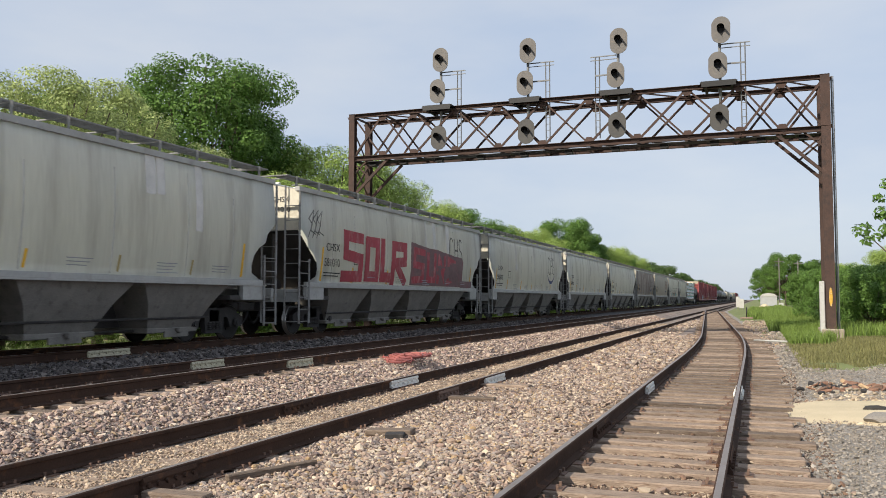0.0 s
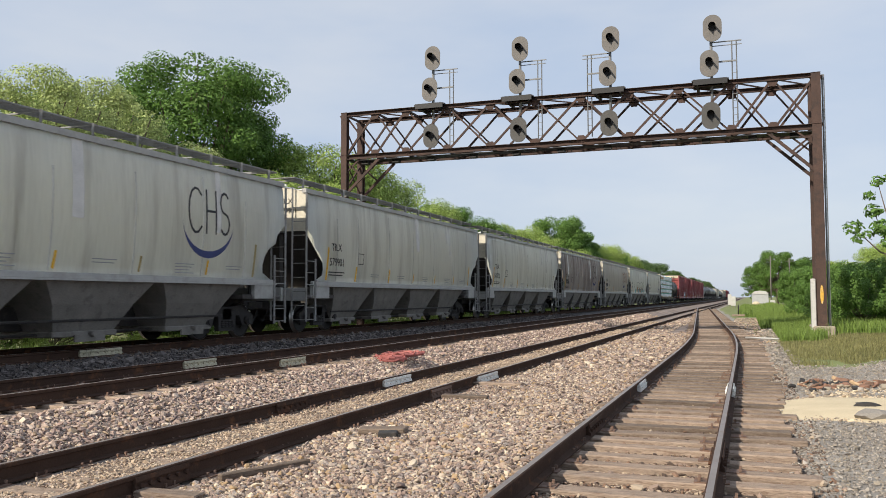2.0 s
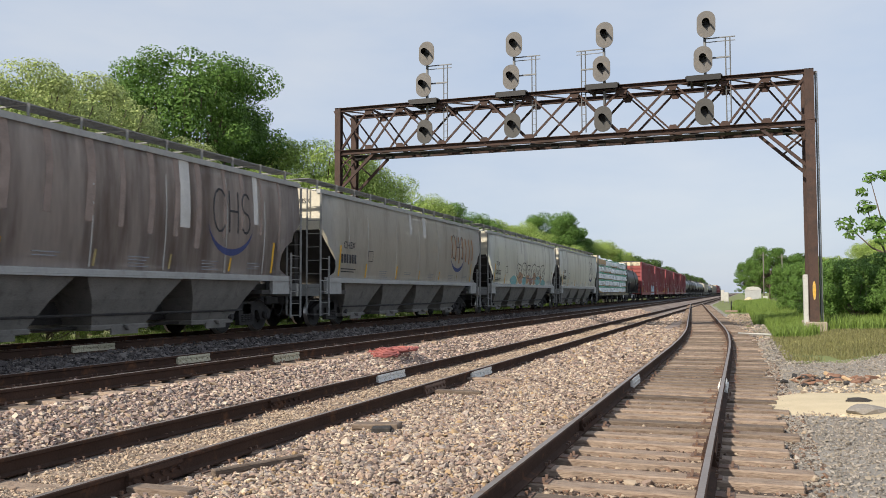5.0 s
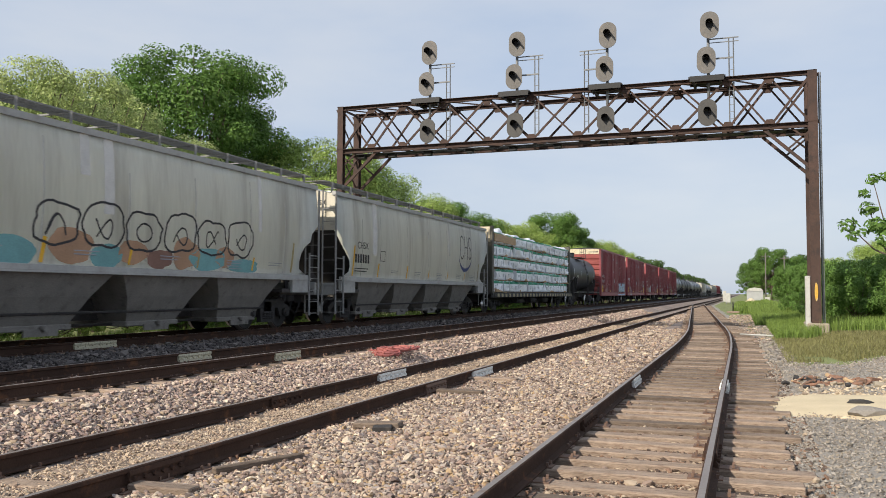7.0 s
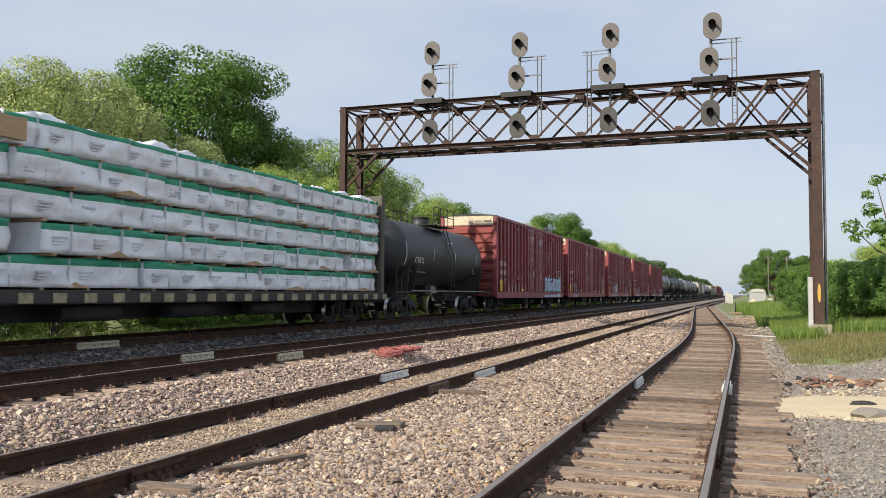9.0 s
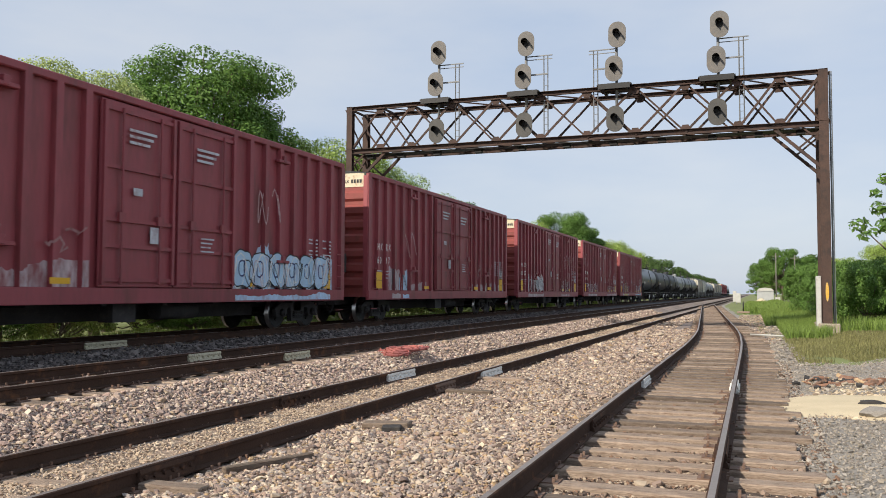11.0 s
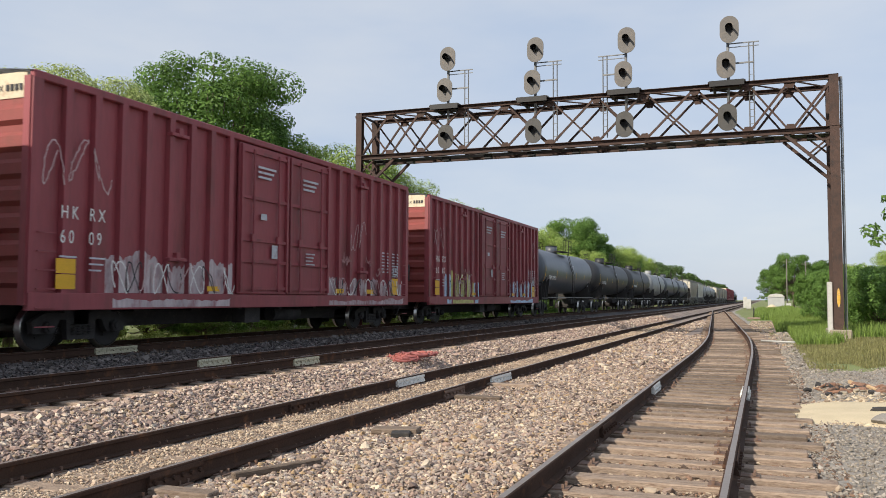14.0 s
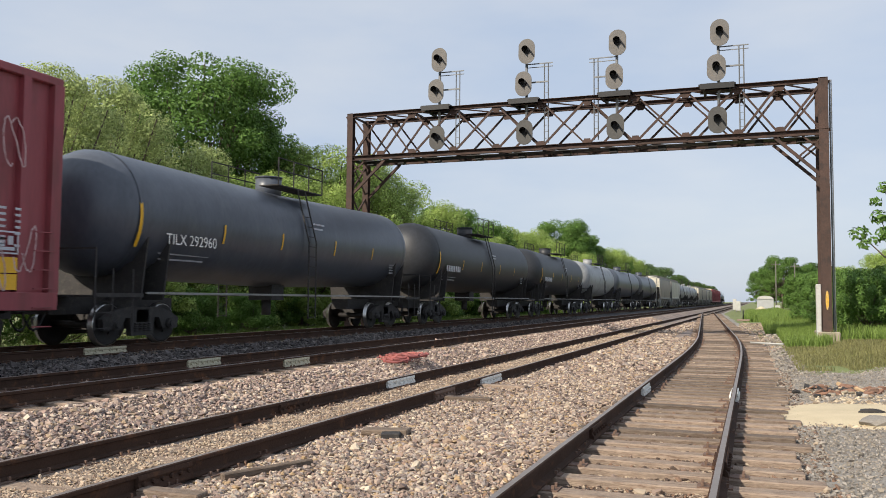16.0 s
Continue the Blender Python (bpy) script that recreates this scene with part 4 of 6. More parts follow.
def make_tank(s, length, material, label, r=1.43, zc=2.94, rings_at=(), sag=0.12):
    c = car("tank_car", s, label, "tank car", "tank cars in the train")
    bm = bmesh.new()
    n = 40
    prof = [(y, r * q) for y, q in ((0.0, 0.03), (0.03, 0.3), (0.12, 0.54), (0.3, 0.75), (0.55, 0.89), (0.85, 0.98), (1.1, 1.0))]
    ys = [(y, q, 0.0) for y, q in prof]
    mid = length / 2
    k = 12
    ys += [(1.1 + (mid - 1.1) * i / k, r, -sag * i / k) for i in range(1, k + 1)]
    ys += [(mid + (mid - 1.1) * i / k, r, -sag * (1 - i / k)) for i in range(1, k)]
    ys += [(length - y, q, 0.0) for y, q in prof[::-1]]
    sweep(bm, [[(q * math.cos(2 * math.pi * i / n), y, zc + dz + q * math.sin(2 * math.pi * i / n)) for i in range(n)] for y, q, dz in ys], smooth=True)
    part("tank", fixed(bm), material, c)
    for y in (1.1, *rings_at, length - 1.1):
        bm = bmesh.new()
        dz = -sag * (1 - abs(y - mid) / (mid - 1.1))
        ro = [[((r + 0.012) * math.cos(2 * math.pi * i / n), y + d, zc + dz + (r + 0.012) * math.sin(2 * math.pi * i / n)) for i in range(n)] for d in (-0.03, 0.03)]
        sweep(bm, ro, caps=False, smooth=True)
        part("weld_band", fixed(bm), material, c)
    bm = bmesh.new()
    rod(bm, (0, mid, zc + r - 0.25), (0, mid, zc + r + 0.36), 0.40, 16)
    rod(bm, (0, mid, zc + r + 0.36), (0, mid, zc + r + 0.40), 0.43, 16)
    part("dome", bm, material, c)
    bm = bmesh.new()
    zp = zc + r - 0.05
    for sx in (-1, 1):
        box(bm, min(sx * 0.5, sx * 1.15), max(sx * 0.5, sx * 1.15), mid - 1.3, mid + 1.3, zp, zp + 0.03)
        for y in (mid - 1.3, mid - 0.45, mid + 0.45, mid + 1.3):
            bar(bm, (sx * 1.15, y, zp), (sx * 1.15, y, zp + 0.8), 0.03, 0.03)
        for z in (0.45, 0.8):
            bar(bm, (sx * 1.15, mid - 1.3, zp + z), (sx * 1.15, mid + 1.3, zp + z), 0.03, 0.03)
        for y in (mid - 0.22, mid + 0.22):
            bar(bm, (sx * 1.15, y, zp), (sx * 1.58, y, zc - 0.2), 0.035, 0.035)
            bar(bm, (sx * 1.58, y, zc - 0.2), (sx * 1.58, y, 0.45), 0.035, 0.035)
        for i in range(11):
            z = 0.5 + 0.3 * i
            x = sx * (1.58 if z < zc - 0.2 else 1.58 - 0.43 * (z - zc + 0.2) / (zp - zc + 0.2))
            bar(bm, (x, mid - 0.22, z), (x, mid + 0.22, z), 0.022, 0.022)
    part("platform", bm, M["truck"], c, "walkway, railing and ladder round the dome")
    for y0, y1 in ((-0.3, 3.6), (length - 3.6, length + 0.3)):
        bm = bmesh.new()
        box(bm, -0.32, 0.32, y0, y1, 0.68, 1.05)
        o = 1 if y0 < 1 else -1
        yb = y0 + 1.9 if o > 0 else y1 - 1.9
        sad = [(-1.35, 2.3), (-1.2, 1.0), (1.2, 1.0), (1.35, 2.3)]
        sad = [(-1.42, 2.4), (-1.25, 1.0), (1.25, 1.0), (1.42, 2.4), (1.0, 1.85), (0.0, 1.5), (-1.0, 1.85)]
        plate(bm, sad, 1, yb - 0.25, yb - 0.2)
        plate(bm, sad, 1, yb + 0.5, yb + 0.55)
        ye = y0 if o > 0 else y1
        box(bm, -1.5, 1.5, min(ye, ye + o * 0.5), max(ye, ye + o * 0.5), 1.05, 1.1)
        part("stub_sill", fixed(bm), M["truck"], c)
        rails = [((-1.52, ye, 2.05), (1.52, ye, 2.05), 0.04, 0.04)]
        for s2 in (-1, 1):
            x = s2 * 1.52
            rails += [((x, yy, 0.4), (x, yy, z1), 0.035, 0.045) for yy, z1 in ((ye, 2.05), (ye + o * 0.5, 1.65), (ye + o * 1.1, 1.65))]
            rails += [((x, ye, 0.42 + 0.32 * i), (x, ye + o * 0.5, 0.42 + 0.32 * i), 0.025, 0.025) for i in range(3)]
            rails += [((x, ye, 1.1), (x, ye + o * 1.4, 1.1), 0.06, 0.08)]
        for a, b, w, h in rails:
            bm = bmesh.new()
            bar(bm, a, b, w, h)
            part("railing_bar", bm, M["truck"], c)
    bm = bmesh.new()
    for s2 in (-1, 1):
        bar(bm, (s2 * 1.54, 1.2, 1.15), (s2 * 1.54, length - 1.2, 1.15), 0.05, 0.05)
    part("side_rail", bm, M["galv_dirty"], c)
    bm = bmesh.new()
    box(bm, -0.4, 0.4, mid - 0.35, mid + 0.35, 1.0, 1.6)
    rod(bm, (0, mid, 0.55), (0, mid, 1.0), 0.14, 10)
    part("bottom_outlet", bm, M["truck"], c)
    add_trucks(c, (1.75, length - 1.75))
    coupler(c, -0.3, -1)
    coupler(c, length + 0.3, 1)
    return c


T0 = make_tank(190.2, 12.0, M["tank_dark"], "short black tank car with a matt shell", r=1.35, zc=2.75, rings_at=(6.0,), sag=0.0)
TANKS = [make_tank(299.3, 16.9, M["tank"], "long black tank car with yellow reflector strips", rings_at=(8.2, 8.6)),
         make_tank(318.0, 17.0, M["tank_dark"], "long black tank car with faded lettering", rings_at=(8.3, 8.7)),
         make_tank(336.6, 15.6, M["tank_dark"], "long black tank car", rings_at=(5.0, 10.0)),
         make_tank(353.6, 14.6, M["tank_grey"], "grey stained tank car", rings_at=(4.9, 9.8)),
         make_tank(369.6, 17.4, M["tank"], "dark banded tank car", rings_at=(4.3, 8.6, 12.8)),
         make_tank(388.4, 17.4, M["tank"], "dark banded tank car", rings_at=(4.3, 8.6, 12.8))]
for k, b in enumerate(("hopper_cream", "hopper")):
    make_hopper(408.0 + 18.3 * k, b, "light grey covered hopper car far back in the train")
for k in range(3):
    make_tank(446.0 + 17.6 * k, 15.8, M["tank_grey"], "grey tank car far back in the train")
for k in range(4):
    make_hopper(499.5 + 18.3 * k, "hopper_cream", "pale covered hopper car far back in the train")
for k in range(4):
    make_boxcar(573 + 19.3 * k)
for k in range(3):
    make_tank(652.0 + 17.6 * k, 15.8, M["tank"], "black tank car far back in the train")


def make_lumber(s):
    c = car("centerbeam_car", s, "centre-beam flat car stacked with white wrapped lumber", "flat car", "")
    L = 21.25
    bm = bmesh.new()
    box(bm, -1.4, 1.4, 0, L, 0.98, 1.08)
    box(bm, -0.4, 0.4, 1.0, L - 1.0, 0.42, 0.98)
    for s2 in (-1, 1):
        box(bm, s2 * 1.47 - 0.06, s2 * 1.47 + 0.06, 0, L, 0.8, 1.08, bevel=0.01)
        for i in range(26):
            y = 0.5 + i * (L - 1) / 25
            box(bm, s2 * 1.5 - 0.08, s2 * 1.5 + 0.08, y - 0.22, y + 0.22, 0.84, 0.98)
    # the deck's dark colour holds the shade behind the stake pockets
    part("deck", bm, M["under_shade"], c)
    bm = bmesh.new()
    box(bm, -1.36, 1.36, 0.03, 0.055, 3.95, 4.58)
    part("number_panel", bm, M["cream"], c, "rust-stained cream panel on the bulkhead")
    for i in range(3):
        bm = bmesh.new()
        rod(bm, (1.05, 6.2 + 3.4 * i, 0.62), (1.05, 7.9 + 3.4 * i, 0.62), 0.19, 10)
        part("air_reservoir", bm, M["truck"], c)
    for y in (0.12, L - 0.12):
        bm = bmesh.new()
        box(bm, -1.5, 1.5, y - 0.06, y + 0.06, 1.08, 4.6)
        for x in (-1.45, -0.5, 0.5, 1.45):
            box(bm, x - 0.06, x + 0.06, y - 0.14, y + 0.14, 1.08, 4.62)
        part("bulkhead", bm, M["bulk"], c, "dark olive steel bulkhead")
    bm = bmesh.new()
    box(bm, -0.04, 0.04, 0.2, L - 0.2, 4.3, 4.55)
    for i in range(12):
        y = 0.8 + i * (L - 1.6) / 11
        box(bm, -0.05, 0.05, y - 0.1, y + 0.1, 1.08, 4.4)
    part("centre_beam", bm, M["bulk"], c)
    rnd = random.Random(5)
    for s2 in (-1, 1):
        bm = bmesh.new()
        for i in range(26):
            y = 0.5 + i * (L - 1) / 25
            box(bm, s2 * 1.585 - 0.006, s2 * 1.585 + 0.006, y + 0.24, y + 0.58, 0.83, 1.02)
        tagged(part("stake_pocket", bm, M["pocket"], c, "worn cream stake pockets along the deck"), kind="stuff")
        for tier in range(5):
            y = 0.35 + rnd.uniform(0, 0.1) + (0.7 if tier == 1 else 0)
            z = 1.1 + tier * 0.665
            while y < L - 1.0:
                ln = min(rnd.choice((4.75, 4.9, 3.65, 4.3)), L - 0.35 - y)
                if L - 0.35 - y - ln < 1.2:
                    ln = L - 0.35 - y
                x0, x1 = (0.08, 1.42 + rnd.uniform(-0.09, 0.06)) if s2 > 0 else (-1.42, -0.08)
                hh = 0.635 + (rnd.uniform(-0.1, 0.08) if tier == 4 else rnd.uniform(-0.03, 0.0))
                zt = rnd.uniform(-0.035, 0.035) if tier else 0.0
                nx = int(ln / 0.15)
                sd = rnd.uniform(0, 50)
                wob = lambda a, b, q=0.115: q * noise.noise((a * 1.7, b * 3.0, sd)) + 0.5 * q * noise.noise((a * 6.0 + b * 5.0, b * 8.0, sd))
                prof = [q + zt for q in (0.03, 0.12, 0.22, 0.32, 0.42, 0.47, 0.52, 0.57)]
                rings = []
                for k in range(nx + 1):
                    yy = y + 0.02 + (ln - 0.05) * k / nx
                    pull = 0.05 * (1 - min(1, 6 * min(k, nx - k) / nx))
                    top = wob(yy * 0.7, 3.0, 0.2 if tier == 4 else 0.06)
                    rings.append([(x0, yy, z + 0.03)] + [(x1 - pull * 0.4 + wob(yy, q), yy, z + q) for q in prof] + [(x1 - 0.05 + wob(yy, 0.6), yy, z + hh + top), (x1 - 0.5, yy, z + hh + top * 0.6), (x0, yy, z + hh)])
                bm = bmesh.new()
                vs = sweep(bm, rings, smooth=True)
                bm.faces.ensure_lookup_table()
                nr = len(rings[0])
                for k in range(nx):
                    for q in (6, 7, 8):
                        bm.faces[k * nr + q].material_index = 1
                    if tier == 4:
                        bm.faces[k * nr + 8].material_index = 0
                pk = part("lumber_pack", fixed(bm), [M["wrap"], M["green"]], c, "white wrapped lumber pack with a green printed band")
                if s2 > 0:
                    bm = bmesh.new()
                    for q in range(int(ln / 1.1)):
                        y1 = y + 0.25 + q * 1.1
                        for dz, w, h in ((0.31, 0.36, 0.045), (0.24, 0.28, 0.03), (0.18, 0.2, 0.025)):
                            box(bm, x1 - 0.02, x1 + 0.03, y1, y1 + w, z + dz, z + dz + h)
                    tagged(part("print", bm, M["pack_print"], pk, "pale grey printed lines"), kind="stuff")
                    for q in range(3):
                        bm = bmesh.new()
                        y1 = y + ln * (q + 0.5) / 3
                        box(bm, x1 - 0.03, x1 + 0.034, y1 - 0.008, y1 + 0.008, z + 0.03, z + 0.6)
                        part("strap", bm, M["pack_print"], pk)
                    bm = bmesh.new()
                    for q in range(4):
                        y1 = y + 0.3 + (ln - 0.7) * q / 3
                        box(bm, 0.1, x1 - 0.04, y1, y1 + 0.09, z - 0.03, z + 0.03)
                    tagged(part("dunnage", bm, M["lumber"], pk, "bare wood dunnage strips"), kind="stuff")
                    if (tier == 4 and y < 4.5) or (tier == 0 and y < 3.0):
                        lo, hi = (0.1, 0.5) if tier == 4 else (0.02, 0.17)
                        bm = bmesh.new()
                        n = 14
                        a, b = y + 0.12, y + ln * (0.93 if tier == 4 else 0.6)
                        edge = [(a + (b - a) * i / n, z + hi + 0.09 * noise.noise((i * 0.6, y, 4.0)) - (0.22 * i / n if tier == 0 else 0.0)) for i in range(n + 1)]
                        plate(bm, [(a, z + lo)] + edge + [(b, z + lo - 0.03)], 0, x1 - 0.02, x1 + 0.1)
                        part("bare_paper", fixed(bm), M["lumber"], pk, "bare brown paper where the wrap is torn")
                    elif rnd.random() < 0.6:
                        bm = bmesh.new()
                        y1, wd = y + rnd.uniform(0.2, 0.6) * ln, rnd.uniform(0.6, 1.4)
                        plate(bm, [(y1, z + 0.02), (y1 + wd * 0.5, z + 0.14), (y1 + wd, z + 0.02)], 0, x1 - 0.02, x1 + 0.042)
                        part("torn_paper", fixed(bm), M["lumber"], pk, "torn brown wrapping paper")
                y += ln + (rnd.choice((0.0, 0.0, 0.65)) if tier == 1 else 0.0)
    add_trucks(c, (1.9, L - 1.9))
    coupler(c, 0.0, -1)
    coupler(c, L, 1)
    return c


M["bulk"] = mat("olive_steel", (0.10, 0.095, 0.075), 0.75, var=0.2, scale=2, bump=0.1)
M["pocket"] = mat("pocket_paint", (0.38, 0.33, 0.2), 0.75, var=0.3, scale=4, bump=0.1, stain=(0.12, 0.1, 0.08), amount=0.5)
M["pack_print"] = mat("pack_print", (0.60, 0.62, 0.66), 0.5, var=0.1, bump=0)
M["grey_print"] = mat("grey_print", (0.3, 0.32, 0.36), 0.5, var=0.1, bump=0)
lumber = make_lumber(167.5)


# ---- lettering and paint on the cars ----
def letters(c, body, y, z, size, m="letter", x=None, wide=1.0):
    """Readable lettering on the side that faces the camera."""
    x = (max(xside(z), xside(z + size * 0.7)) + 0.008) if x is None else x
    return lettering("lettering", body, size, on_side(x, y, z) @ Matrix.Diagonal((wide, 1, 1, 1)), c, M[m])


def ribbon(bm, pts, w, x):
    """A flat painted stroke along points (y, z) on a side at x."""
    fine = [Vector(pts[0])]
    for p, q in zip(pts, pts[1:]):
        a, b = Vector(p), Vector(q)
        n = max(1, int((b - a).length / 0.22))
        fine += [a + (b - a) * (i + 1) / n for i in range(n)]
    fine[0] = fine[0] - (fine[1] - fine[0]).normalized() * w * 0.35
    fine[-1] = fine[-1] + (fine[-1] - fine[-2]).normalized() * w * 0.35
    last = None
    for i, p in enumerate(fine):
        d0 = (p - fine[i - 1]).normalized() if i else None
        d1 = (fine[i + 1] - p).normalized() if i + 1 < len(fine) else None
        d0, d1 = d0 or d1, d1 or d0
        m = d0 + d1
        m = m.normalized() if m.length > 0.3 else d1
        k = w / 2 / max(0.6, abs(m.dot(d1)))
        n = Vector((-m.y, m.x)) * k
        pair = [bm.verts.new((x(q.y) if callable(x) else x, q.x, q.y)) for q in (p + n, p - n)]
        if last:
            bm.faces.new((last[0], last[1], pair[1], pair[0]))
        last = pair
    bmesh.ops.recalc_face_normals(bm, faces=bm.faces)


def blob(c, y, z, w, h, m, x, seed, name="spray_patch"):
    """An uneven sprayed patch."""
    bm = bmesh.new()
    n = 26
    pts = []
    for i in range(n):
        t = 2 * math.pi * i / n
        k = 1 + 0.28 * noise.noise((math.cos(t) * 1.6, math.sin(t) * 1.6, seed))
        pts.append((y + w / 2 * k * math.cos(t), z + h / 2 * k * math.sin(t)))
    rows = [bm.verts.new((x(q) if callable(x) else x, p, q)) for p, q in pts]
    mid = bm.verts.new((x(z) if callable(x) else x, y, z))
    for i in range(n):
        bm.faces.new((rows[i], rows[(i + 1) % n], mid))
    return part(name, fixed(bm), M[m], c)


HX = lambda z: xside(min(max(z, 1.58), 4.2)) + 0.010


def stroke(c, pts, w, m, x, name="spray_line"):
    bm = bmesh.new()
    ribbon(bm, pts, w, x)
    return part(name, bm, M[m], c)


def small_print(c, y, z, n, w, m="letter", x=None, gap=0.09, h=0.035):
    bm = bmesh.new()
    xx = HX(z) if x is None else x
    for i in range(n):
        box(bm, xx - 0.004, xx + 0.003, y, y + w * (1 - 0.25 * (i % 3) / 2), z - i * gap, z - i * gap + h)
    return part("small_print", bm, M[m], c)


def logo(c, y, z, k=1.0):
    """A crescent below three dark strokes."""
    pts = [(y + 0.85 * k * math.cos(t), z + 0.62 * k * math.sin(t)) for t in [math.pi * (1.02 + 0.96 * i / 16) for i in range(17)]]
    bm = bmesh.new()
    for i in range(16):
        wa, wb = [0.13 * k * math.sin(math.pi * j / 16) + 0.015 for j in (i, i + 1)]
        (a, b), (p, q) = pts[i], pts[i + 1]
        bm.faces.new([bm.verts.new((HX(zz), yy, zz)) for yy, zz in ((a, b - wa), (p, q - wb), (p, q), (a, b))])
    part("logo_crescent", fixed(bm), M["blue"], c)
    z0, z1 = z - 0.25 * k, z + 0.62 * k
    arc = [(y - 0.42 * k + 0.24 * k * math.cos(t), (z0 + z1) / 2 + 0.45 * k * math.sin(t)) for t in [math.pi * (0.25 + 1.5 * i / 10) for i in range(11)]]
    stroke(c, arc, 0.05 * k, "letter", HX, "logo_stroke")
    for pp in ([(y - 0.08 * k, z0), (y - 0.08 * k, z1)], [(y + 0.24 * k, z0), (y + 0.24 * k, z1)], [(y - 0.08 * k, z + 0.2 * k), (y + 0.24 * k, z + 0.2 * k)]):
        stroke(c, pp, 0.05 * k, "letter", HX, "logo_stroke")
    q = (z1 - z0) / 4
    sa = [(y + 0.55 * k + 0.15 * k * math.cos(t), z0 + 3 * q + q * math.sin(t)) for t in [math.pi * (0.2 + 1.3 * i / 8) for i in range(9)]]
    sa += [(y + 0.55 * k + 0.15 * k * math.cos(t), z0 + q + q * math.sin(t)) for t in [math.pi * (0.5 - 1.3 * i / 8) for i in range(1, 9)]]
    stroke(c, sa, 0.05 * k, "letter", HX, "logo_stroke")


def dress_hopper(c, mark_text, number, has_logo, seed, lx=1.48):
    rnd = random.Random(seed)
    letters(c, mark_text, lx + 0.1, 2.56, 0.34)
    if number:
        letters(c, number, lx + 0.0, 2.08, 0.36, wide=0.95)
    else:
        for q in range(6):
            mark(c, lx - 0.05 + 0.2 * q, 2.07, 0.13, 0.3, "letter", "number_bar")
    small_print(c, lx, 1.86, 2, 1.1)
    for i, (y, z, h, w) in enumerate(((1.34, 1.66, 0.95, 0.10), (3.42, 1.64, 0.42, 0.10), (6.2, 1.64, 0.42, 0.10), (8.6, 1.66, 0.3, 0.07), (11.0, 1.66, 0.3, 0.07), (13.4, 1.66, 0.3, 0.07), (15.45, 1.66, 0.8, 0.09))):
        stroke(c, [(y, z), (y + 0.04, z + h)], w, "yellow" if i < 3 or rnd.random() < 0.5 else "dull_yellow", HX, "reflector")
    stroke(c, [(3.55, 2.2), (3.95, 2.2), (3.95, 2.55), (3.55, 2.55), (3.55, 2.2)], 0.025, "letter", HX, "stencil_frame")
    for y in (4.6, 7.0, 9.6, 12.2, 14.2):
        small_print(c, y, 1.86, rnd.randint(2, 4), 0.7, "grey_print", gap=0.07, h=0.02)
    if has_logo:
        logo(c, 13.4, 2.95, 1.2)
    for ex, o in ((0.055, -1), (HL - 0.02, 1)):
        lettering("lettering", mark_text, 0.22, pose(0.62, ex - 0.008, 3.92, 90, 0, 0) if o < 0 else pose(-0.55, ex + 0.02, 3.92, 90, 0, 180), c, M["letter"])
        if number:
            lettering("lettering", number, 0.22, pose(0.58, ex - 0.008, 3.62, 90, 0, 0) if o < 0 else pose(-0.5, ex + 0.02, 3.62, 90, 0, 180), c, M["letter"])
    bm = bmesh.new()
    plate(bm, [(-0.7, 3.52), (0.2, 3.52), (0.2, 3.3), (-0.7, 3.3)], 1, 0.03, 0.045)
    part("end_stencil", fixed(bm), M["faint_print"], c)
    for k in range(3):
        y = rnd.uniform(2, 15)
        pts = [(y + 0.05 * noise.noise((i, seed, k)), 4.2 - 0.24 * i) for i in range(rnd.randint(4, 8))]
        stroke(c, pts, rnd.uniform(0.15, 0.4), "streak", lambda z: xside(z) + 0.005, "dirt_streak")


M["dull_red"] = mat("dull_red_spray", (0.15, 0.085, 0.09), 0.7, var=0.35, scale=1.5, fine=9, bump=0.02, stain=(0.22, 0.07, 0.08), amount=0.4)
M["brown_spray"] = mat("brown_spray", (0.22, 0.12, 0.09), 0.65, var=0.25, scale=2, bump=0.02)
M["brown_streak"] = mat("brown_streak", (0.27, 0.21, 0.18), 0.75, var=0.35, scale=3, bump=0.02)
M["faint_print"] = mat("faint_print", (0.22, 0.22, 0.23), 0.6, var=0.2, bump=0)
M["sky_spray"] = mat("pale_blue_spray", (0.40, 0.58, 0.74), 0.65, var=0.25, scale=2, bump=0.02)
M["dull_yellow"] = mat("dull_yellow", (0.36, 0.28, 0.12), 0.6, var=0.25, scale=6, bump=0.02)
M["streak"] = mat("dirt_streak", (0.58, 0.57, 0.54), 0.7, var=0.2, scale=3, bump=0.02)
M["rust_streak"] = mat("rust_streak", (0.36, 0.19, 0.09), 0.8, var=0.3, scale=3, bump=0.02)
dress_hopper(hoppers[0], "CHSX", "", False, 1)
dress_hopper(hoppers[1], "CHSX", "581010", True, 2)
dress_hopper(hoppers[2], "CHSX", "580898", True, 3)
dress_hopper(hoppers[3], "TILX", "579901", False, 4)
dress_hopper(hoppers[4], "TILX", "570712", False, 5)
dress_hopper(hoppers[5], "CHSX", "", True, 6)
dress_hopper(hoppers[6], "CHSX", "", True, 7)
dress_hopper(hoppers[7], "TILX", "570720", False, 8)
dress_hopper(hoppers[8], "CHSX", "", True, 9)

